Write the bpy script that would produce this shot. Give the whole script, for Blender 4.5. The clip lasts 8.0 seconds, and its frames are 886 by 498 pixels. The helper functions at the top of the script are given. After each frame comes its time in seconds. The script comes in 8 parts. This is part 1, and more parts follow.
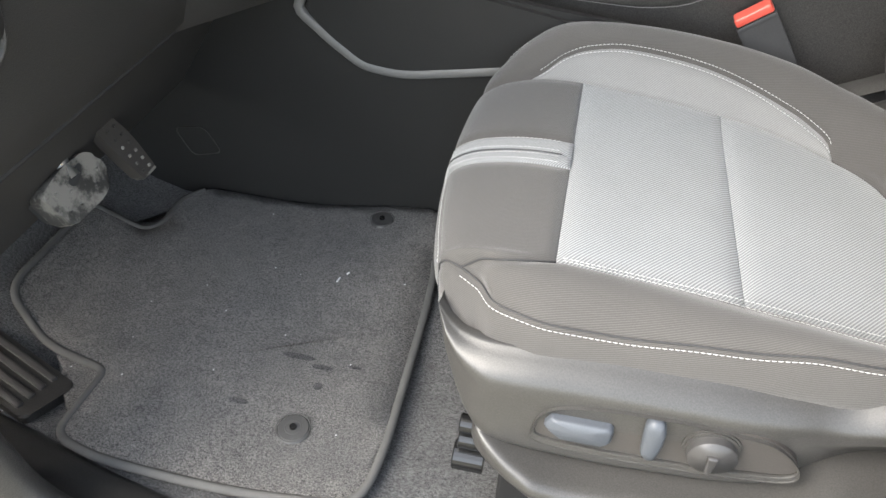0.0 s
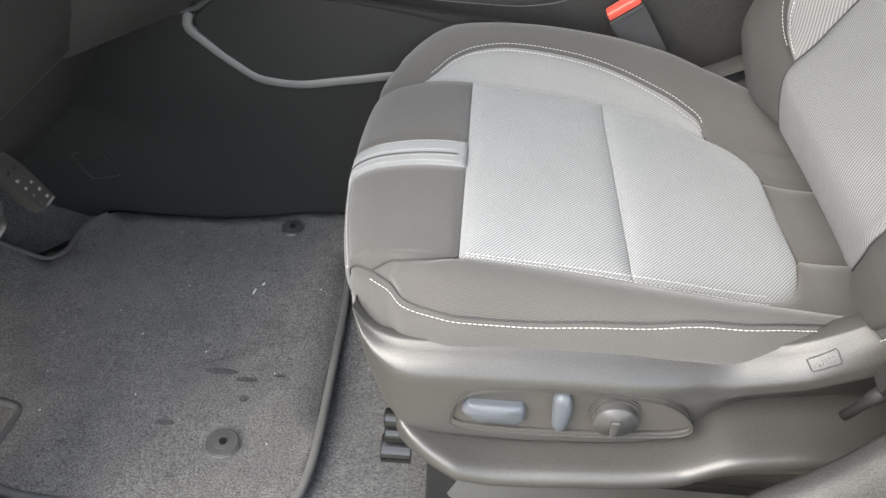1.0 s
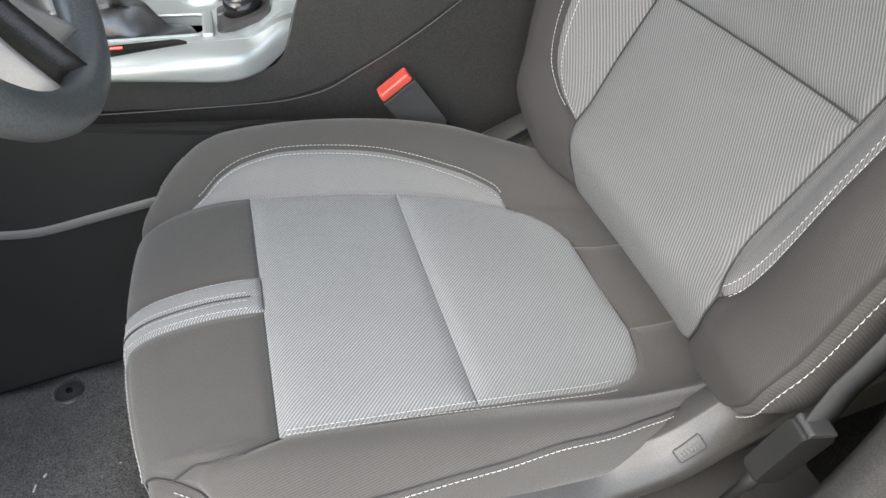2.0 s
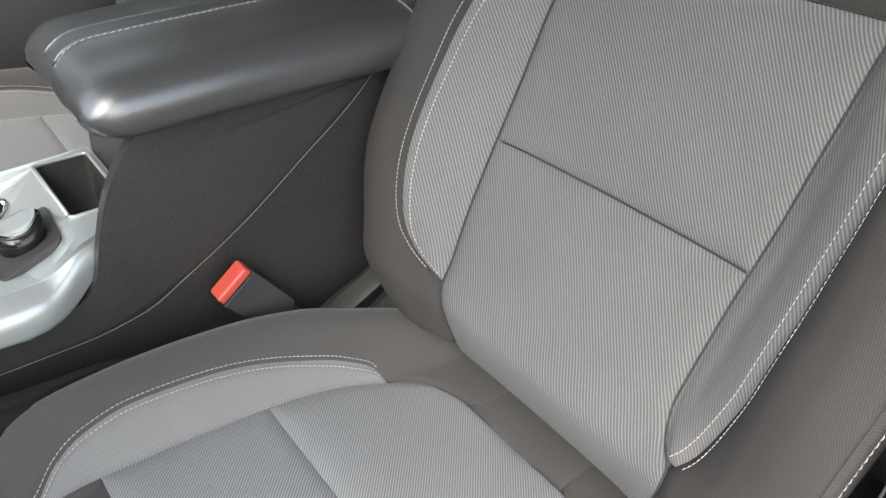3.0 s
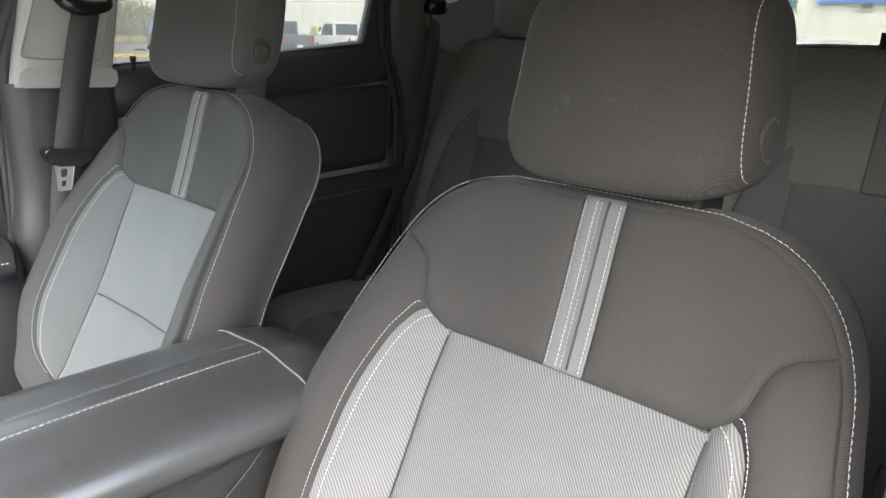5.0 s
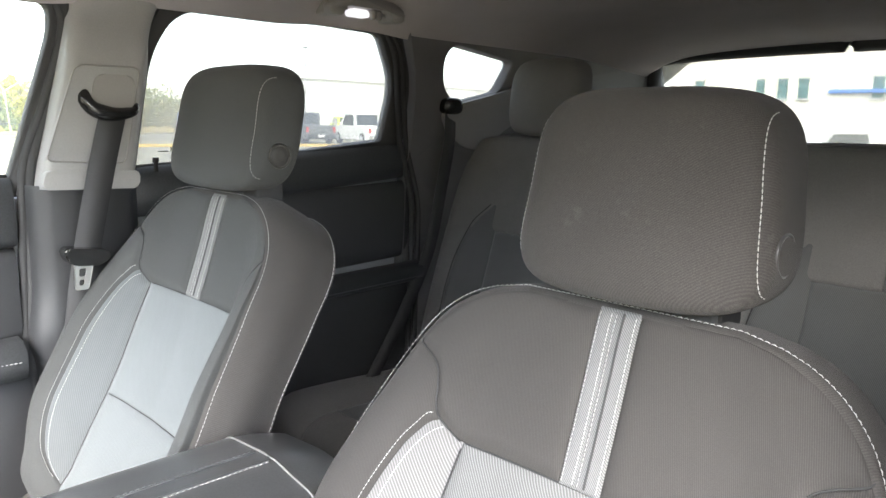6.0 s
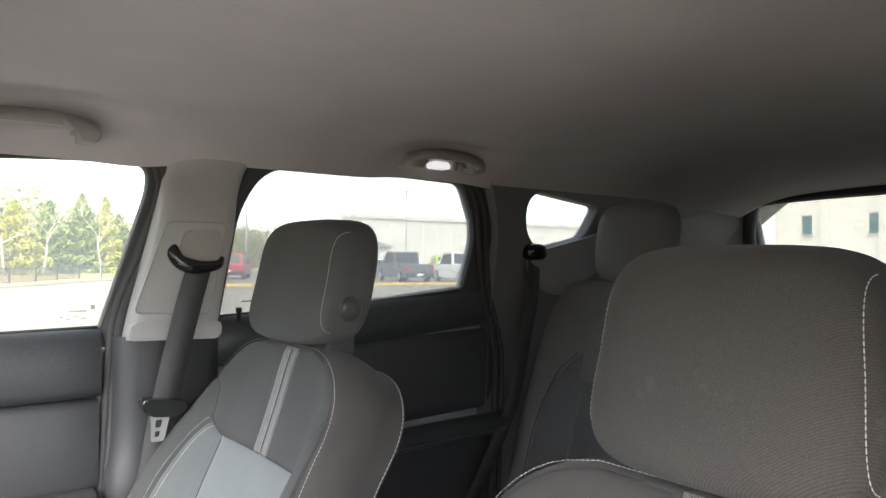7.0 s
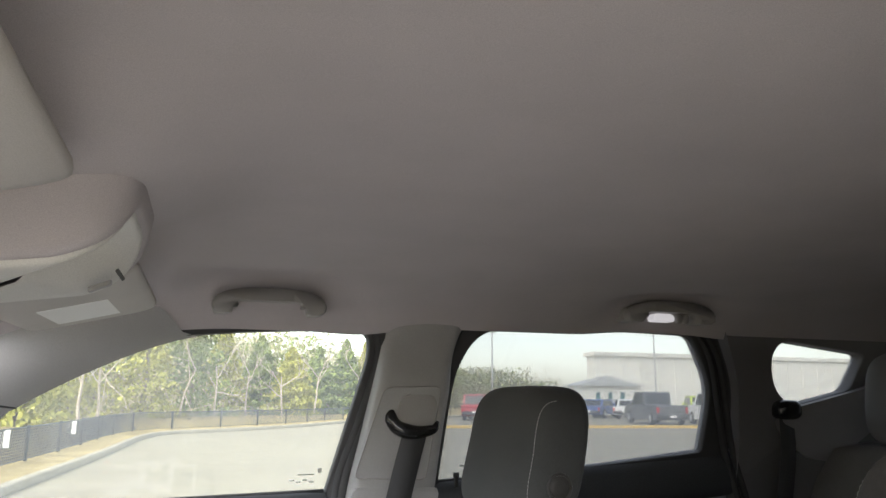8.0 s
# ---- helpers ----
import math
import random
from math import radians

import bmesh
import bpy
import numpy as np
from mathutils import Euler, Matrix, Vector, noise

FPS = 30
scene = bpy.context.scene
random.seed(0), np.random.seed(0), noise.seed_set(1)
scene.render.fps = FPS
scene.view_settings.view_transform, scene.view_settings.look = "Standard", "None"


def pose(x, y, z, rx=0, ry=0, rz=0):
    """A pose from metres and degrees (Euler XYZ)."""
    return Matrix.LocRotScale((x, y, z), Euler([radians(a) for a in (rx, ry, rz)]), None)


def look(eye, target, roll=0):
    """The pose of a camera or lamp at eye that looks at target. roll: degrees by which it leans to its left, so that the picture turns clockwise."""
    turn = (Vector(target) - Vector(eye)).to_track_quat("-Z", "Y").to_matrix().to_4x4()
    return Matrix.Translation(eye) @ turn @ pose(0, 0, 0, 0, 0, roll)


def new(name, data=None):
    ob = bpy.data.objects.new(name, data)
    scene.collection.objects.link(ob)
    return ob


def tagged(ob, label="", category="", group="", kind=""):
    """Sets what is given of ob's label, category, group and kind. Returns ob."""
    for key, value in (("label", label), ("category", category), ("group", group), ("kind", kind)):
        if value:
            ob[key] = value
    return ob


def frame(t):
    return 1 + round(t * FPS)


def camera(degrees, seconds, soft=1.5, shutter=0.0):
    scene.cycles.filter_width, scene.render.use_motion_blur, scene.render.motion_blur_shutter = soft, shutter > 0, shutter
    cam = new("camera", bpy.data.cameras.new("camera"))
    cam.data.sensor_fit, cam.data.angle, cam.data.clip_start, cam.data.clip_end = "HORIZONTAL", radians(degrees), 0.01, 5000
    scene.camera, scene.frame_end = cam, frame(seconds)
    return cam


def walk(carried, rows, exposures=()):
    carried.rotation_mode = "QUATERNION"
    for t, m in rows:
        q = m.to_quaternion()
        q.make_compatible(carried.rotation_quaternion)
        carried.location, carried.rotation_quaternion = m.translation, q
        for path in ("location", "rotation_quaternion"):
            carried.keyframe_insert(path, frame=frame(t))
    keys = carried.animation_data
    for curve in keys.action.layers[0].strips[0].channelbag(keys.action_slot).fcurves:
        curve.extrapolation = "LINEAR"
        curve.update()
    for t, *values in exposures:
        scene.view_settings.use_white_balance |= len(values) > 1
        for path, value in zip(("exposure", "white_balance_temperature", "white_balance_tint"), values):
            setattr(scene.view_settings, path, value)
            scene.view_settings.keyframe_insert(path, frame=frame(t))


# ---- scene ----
cam = camera(62.5, 8.0)
PATH = [
    (0, (-0.59, -1.004, 1.133), (-0.868, 0.483, -0.174), 2.7),
    (0.5, (-0.58, -1.023, 1.159), (-0.725, 0.48, -0.154), 2.9),
    (1, (-0.577, -1.022, 1.162), (-0.634, 0.483, -0.154), 2.8),
    (1.5, (-0.578, -0.999, 1.158), (-0.454, 0.521, -0.136), 2.4),
    (1.8, (-0.565, -0.932, 1.167), (-0.261, 0.593, -0.09), 2.1),
    (2, (-0.567, -0.891, 1.178), (-0.112, 0.612, -0.06), 2.2),
    (2.2, (-0.564, -0.842, 1.176), (0.028, 0.637, -0.033), 1.7),
    (3.3, (-0.614, -0.705, 1.302), (0.513, 0.509, 0.181), 1.3),
    (3.5, (-0.607, -0.707, 1.316), (0.568, 0.51, 0.249), 1.2),
    (4, (-0.597, -0.718, 1.346), (0.676, 0.535, 0.445), 1.2),
    (4.5, (-0.597, -0.729, 1.385), (0.74, 0.567, 0.655), 1.2),
    (5, (-0.592, -0.73, 1.417), (0.793, 0.597, 0.853), 1.5),
    (5.2, (-0.586, -0.729, 1.434), (0.803, 0.606, 0.899), 1.1),
    (6.3, (-0.572, -0.722, 1.443), (0.79, 0.724, 1.208), 1.4),
    (6.5, (-0.56, -0.72, 1.447), (0.769, 0.765, 1.284), 1.2),
    (7, (-0.522, -0.716, 1.462), (0.677, 0.884, 1.492), 0.6),
    (7.3, (-0.507, -0.71, 1.479), (0.586, 0.96, 1.612), 0.1),
    (7.5, (-0.488, -0.712, 1.478), (0.51, 1.008, 1.69), -0.1),
    (7.8, (-0.475, -0.713, 1.502), (0.326, 1.09, 1.829), -0.3),
    (8, (-0.455, -0.713, 1.506), (0.145, 1.153, 1.906), 0.4),
]
walk(cam, [(t, look(eye, target, roll)) for t, eye, target, roll in PATH],
     [(0, 2.80, 6680, 8), (1.5, 2.66, 6640, 8), (2.2, 2.30, 6500, 8), (3.5, 2.28, 6550, 9), (4.0, 2.58, 6550, 9), (4.5, 3.00, 6550, 10), (5.2, 3.48, 6500, 10), (6.3, 4.06, 6450, 11), (6.8, 3.72, 6500, 12), (7.5, 3.12, 6450, 13), (8, 2.94, 6400, 14)])

# ---- world, sun, exposure ----
SUN_UP, SUN_WAY = radians(43), radians(232)
world = bpy.data.worlds.new("overcast_sky")
world.use_nodes = True
wn, wl = world.node_tree.nodes, world.node_tree.links
sky = wn.new("ShaderNodeTexSky")
sky.sky_type, sky.sun_disc = "NISHITA", False
sky.sun_elevation, sky.sun_rotation = SUN_UP, SUN_WAY
sky.dust_density, sky.air_density, sky.ozone_density = 1.6, 1.0, 1.0
veil = wn.new("ShaderNodeHueSaturation")
veil.inputs["Saturation"].default_value = 0.5
wl.new(sky.outputs[0], veil.inputs["Color"])
wl.new(veil.outputs[0], wn["Background"].inputs["Color"])
wn["Background"].inputs["Strength"].default_value = 0.15
scene.world = world
sun = new("sun", bpy.data.lights.new("sun", "SUN"))
sun.data.energy, sun.data.angle, sun.data.color = 0.78, radians(50), (1.0, 0.94, 0.86)
sun.matrix_world = look((0, 0, 0), (-math.sin(SUN_WAY) * math.cos(SUN_UP), -math.cos(SUN_WAY) * math.cos(SUN_UP), -math.sin(SUN_UP)))

# ---- materials ----
def node_material(name, colour, rough=0.6, metal=0.0, spec=0.5):
    m = bpy.data.materials.new(name)
    m.use_nodes = True
    b = m.node_tree.nodes["Principled BSDF"]
    b.inputs["Base Color"].default_value = (*colour, 1)
    b.inputs["Roughness"].default_value = rough
    b.inputs["Metallic"].default_value = metal
    b.inputs["Specular IOR Level"].default_value = spec
    return m, m.node_tree.nodes, m.node_tree.links, b


def coords(n, l, scale=(1, 1, 1)):
    tc, mp = n.new("ShaderNodeTexCoord"), n.new("ShaderNodeMapping")
    mp.inputs["Scale"].default_value = scale
    l.new(tc.outputs["Object"], mp.inputs["Vector"])
    return mp.outputs["Vector"]


def noise_node(n, l, vec, scale, detail=3.0, rough=0.55):
    t = n.new("ShaderNodeTexNoise")
    t.inputs["Scale"].default_value, t.inputs["Detail"].default_value, t.inputs["Roughness"].default_value = scale, detail, rough
    l.new(vec, t.inputs["Vector"])
    return t.outputs["Fac"]


def ramp(n, l, fac, stops):
    r = n.new("ShaderNodeValToRGB")
    while len(r.color_ramp.elements) < len(stops):
        r.color_ramp.elements.new(0.5)
    for e, (at, c) in zip(r.color_ramp.elements, stops):
        e.position, e.color = at, (*c, 1) if len(c) == 3 else c
    l.new(fac, r.inputs["Fac"])
    return r.outputs["Color"]


def mix(n, l, kind, fac, a, b):
    m = n.new("ShaderNodeMix")
    m.data_type, m.blend_type = "RGBA", kind
    for key, v in ((0, fac), (6, a), (7, b)):
        if isinstance(v, (int, float)):
            m.inputs[key].default_value = v
        elif isinstance(v, tuple):
            m.inputs[key].default_value = (*v, 1)
        else:
            l.new(v, m.inputs[key])
    return m.outputs[2]


def bump(n, l, b, height, strength=0.3, distance=0.001, before=None):
    k = n.new("ShaderNodeBump")
    k.inputs["Strength"].default_value, k.inputs["Distance"].default_value = strength, distance
    l.new(height, k.inputs["Height"])
    if before is not None:
        l.new(before, k.inputs["Normal"])
    l.new(k.outputs["Normal"], b.inputs["Normal"])
    return k.outputs["Normal"]


def grained(name, colour, rough=0.5, grain=900, depth=0.35, vary=0.15, metal=0.0, spec=0.5, dirt=None, dist=0.0006, speck=0.35, contrast=0.25, weave=0.0, fuzz=0.0):
    """Moulded plastic, cloth and the like: fine grain in relief, and a slow change of tone."""
    m, n, l, b = node_material(name, colour, rough, metal, spec)
    v = coords(n, l)
    fine, slow = noise_node(n, l, v, grain, 2), noise_node(n, l, v, 7, 4)
    lo, hi = tuple(c * (1 - vary) for c in colour), tuple(c * (1 + vary) for c in colour)
    c = ramp(n, l, slow, [(0.3, lo), (0.7, hi)])
    c = mix(n, l, "MULTIPLY", speck, c, ramp(n, l, fine, [(0.3, (1 - contrast,) * 3), (0.7, (1 + contrast,) * 3)]))
    if fuzz:
        b.inputs["Sheen Weight"].default_value, b.inputs["Sheen Roughness"].default_value = fuzz, 0.45
    if weave:
        wv = n.new("ShaderNodeTexWave")
        wv.bands_direction = "DIAGONAL"
        wv.inputs["Scale"].default_value, wv.inputs["Distortion"].default_value = 2 * math.pi / (10 * weave), 1.2
        l.new(v, wv.inputs["Vector"])
        c = mix(n, l, "MULTIPLY", 0.8, c, ramp(n, l, wv.outputs["Fac"], [(0.1, (0.84,) * 3), (0.9, (1.16,) * 3)]))
    if dirt:
        spots = ramp(n, l, noise_node(n, l, v, 23, 6, 0.7), [(dirt[2] if len(dirt) > 2 else 0.62, (0, 0, 0)), (dirt[2] + 0.1 if len(dirt) > 2 else 0.75, (1, 1, 1))])
        f = n.new("ShaderNodeMath")
        f.operation, f.inputs[1].default_value = "MULTIPLY", dirt[1]
        l.new(spots, f.inputs[0])
        c = mix(n, l, "MIX", f.outputs[0], c, dirt[0])
    l.new(c, b.inputs["Base Color"])
    r = ramp(n, l, slow, [(0.3, (max(rough - 0.02, 0.05),) * 3), (0.7, (min(rough + 0.02, 1),) * 3)])
    l.new(r, b.inputs["Roughness"])
    bump(n, l, b, fine, depth, dist)
    return m


def ribbed_cloth(name, low, high, pitch, slope, depth=0.5, rough=0.9, fuzz=0.25):
    """Cloth with woven ribs that run along the seat, with threads across them."""
    m, n, l, b = node_material(name, high, rough, 0, 0.2)
    b.inputs["Sheen Weight"].default_value = fuzz
    b.inputs["Sheen Roughness"].default_value = 0.5
    tc = n.new("ShaderNodeTexCoord")
    lay = n.new("ShaderNodeUVMap")
    lay.uv_map = "cloth"
    sep = n.new("ShaderNodeSeparateXYZ")
    l.new(lay.outputs["UV"], sep.inputs[0])
    along = n.new("ShaderNodeMath")
    along.operation, along.inputs[1].default_value = "MULTIPLY_ADD", slope
    l.new(sep.outputs["X"], along.inputs[0])
    l.new(sep.outputs["Y"], along.inputs[2])
    ph = n.new("ShaderNodeMath")
    ph.operation, ph.inputs[1].default_value = "MULTIPLY", 2 * math.pi / pitch
    l.new(along.outputs[0], ph.inputs[0])
    wob = noise_node(n, l, tc.outputs["Object"], 60, 2)
    ph2 = n.new("ShaderNodeMath")
    ph2.operation, ph2.inputs[1].default_value = "MULTIPLY_ADD", 0.5
    l.new(wob, ph2.inputs[0])
    l.new(ph.outputs[0], ph2.inputs[2])
    sn = n.new("ShaderNodeMath")
    sn.operation = "SINE"
    l.new(ph2.outputs[0], sn.inputs[0])
    half = n.new("ShaderNodeMath")
    half.operation, half.inputs[1].default_value, half.inputs[2].default_value = "MULTIPLY_ADD", 0.5, 0.5
    l.new(sn.outputs[0], half.inputs[0])
    thread = noise_node(n, l, tc.outputs["Object"], 1100, 2)
    slow = noise_node(n, l, tc.outputs["Object"], 9, 4)
    c = ramp(n, l, half.outputs[0], [(0.35, low), (0.92, high)])
    c = mix(n, l, "MULTIPLY", 0.5, c, ramp(n, l, thread, [(0.2, (0.7,) * 3), (0.8, (1.25,) * 3)]))
    c = mix(n, l, "MULTIPLY", 0.6, c, ramp(n, l, slow, [(0.3, (0.9,) * 3), (0.7, (1.06,) * 3)]))
    l.new(c, b.inputs["Base Color"])
    first = bump(n, l, b, thread, 0.25, 0.0006)
    bump(n, l, b, half.outputs[0], depth, 0.0008, first)
    return m


def carpet(name, colour, fluff, scale=420, stain=0.0):
    m, n, l, b = node_material(name, colour, 0.97, 0, 0.1)
    b.inputs["Sheen Weight"].default_value = 0.3
    v = coords(n, l)
    fine, mid, slow = noise_node(n, l, coords(n, l, (0.85, 1.2, 1)), scale, 3, 0.9), noise_node(n, l, v, 60, 5, 0.75), noise_node(n, l, v, 6, 5, 0.65)
    c = ramp(n, l, fine, [(0.38, tuple(x * 0.10 for x in colour)), (0.62, tuple(x * 2.0 for x in colour))])
    c = mix(n, l, "MULTIPLY", 0.8, c, ramp(n, l, mid, [(0.3, (0.68,) * 3), (0.7, (1.32,) * 3)]))
    c = mix(n, l, "MULTIPLY", 0.9, c, ramp(n, l, slow, [(0.32, (0.74, 0.745, 0.75)), (0.68, (1.30, 1.28, 1.24))]))
    if stain:
        lint = ramp(n, l, noise_node(n, l, v, 260, 2, 0.9), [(0.72, (0, 0, 0)), (0.80, (stain,) * 3)])
        c = mix(n, l, "MIX", lint, c, (0.35, 0.33, 0.30))
    l.new(c, b.inputs["Base Color"])
    first = bump(n, l, b, mid, 0.4, 0.003)
    bump(n, l, b, fine, 0.8, fluff, first)
    return m


def glass(name, tint, rough=0.0, haze=0.06):
    """Tinted glass with a thin film of dust that catches the daylight."""
    m, n, l, b = node_material(name, tint, rough)
    n.remove(b)
    t, g, x, f = n.new("ShaderNodeBsdfTransparent"), n.new("ShaderNodeBsdfGlossy"), n.new("ShaderNodeMixShader"), n.new("ShaderNodeLayerWeight")
    t.inputs["Color"].default_value = (*tint, 1)
    g.inputs["Roughness"].default_value = 0.02
    f.inputs["Blend"].default_value = 0.5
    steep, gloss = n.new("ShaderNodeMath"), n.new("ShaderNodeMath")
    steep.operation, steep.inputs[1].default_value = "POWER", 5.0
    gloss.operation, gloss.inputs[1].default_value, gloss.inputs[2].default_value = "MULTIPLY_ADD", 0.9, 0.04
    l.new(f.outputs["Facing"], steep.inputs[0])
    l.new(steep.outputs[0], gloss.inputs[0])
    l.new(gloss.outputs[0], x.inputs[0])
    l.new(t.outputs[0], x.inputs[1])
    l.new(g.outputs[0], x.inputs[2])
    film, both = n.new("ShaderNodeBsdfTranslucent"), n.new("ShaderNodeMixShader")
    film.inputs["Color"].default_value = (0.9, 0.9, 0.88, 1)
    dust = ramp(n, l, noise_node(n, l, coords(n, l), 3.0, 4), [(0.3, (haze * 0.8,) * 3), (0.7, (haze * 1.2,) * 3)])
    l.new(dust, both.inputs[0])
    l.new(x.outputs[0], both.inputs[1])
    l.new(film.outputs[0], both.inputs[2])
    l.new(both.outputs[0], n["Material Output"].inputs["Surface"])
    return m


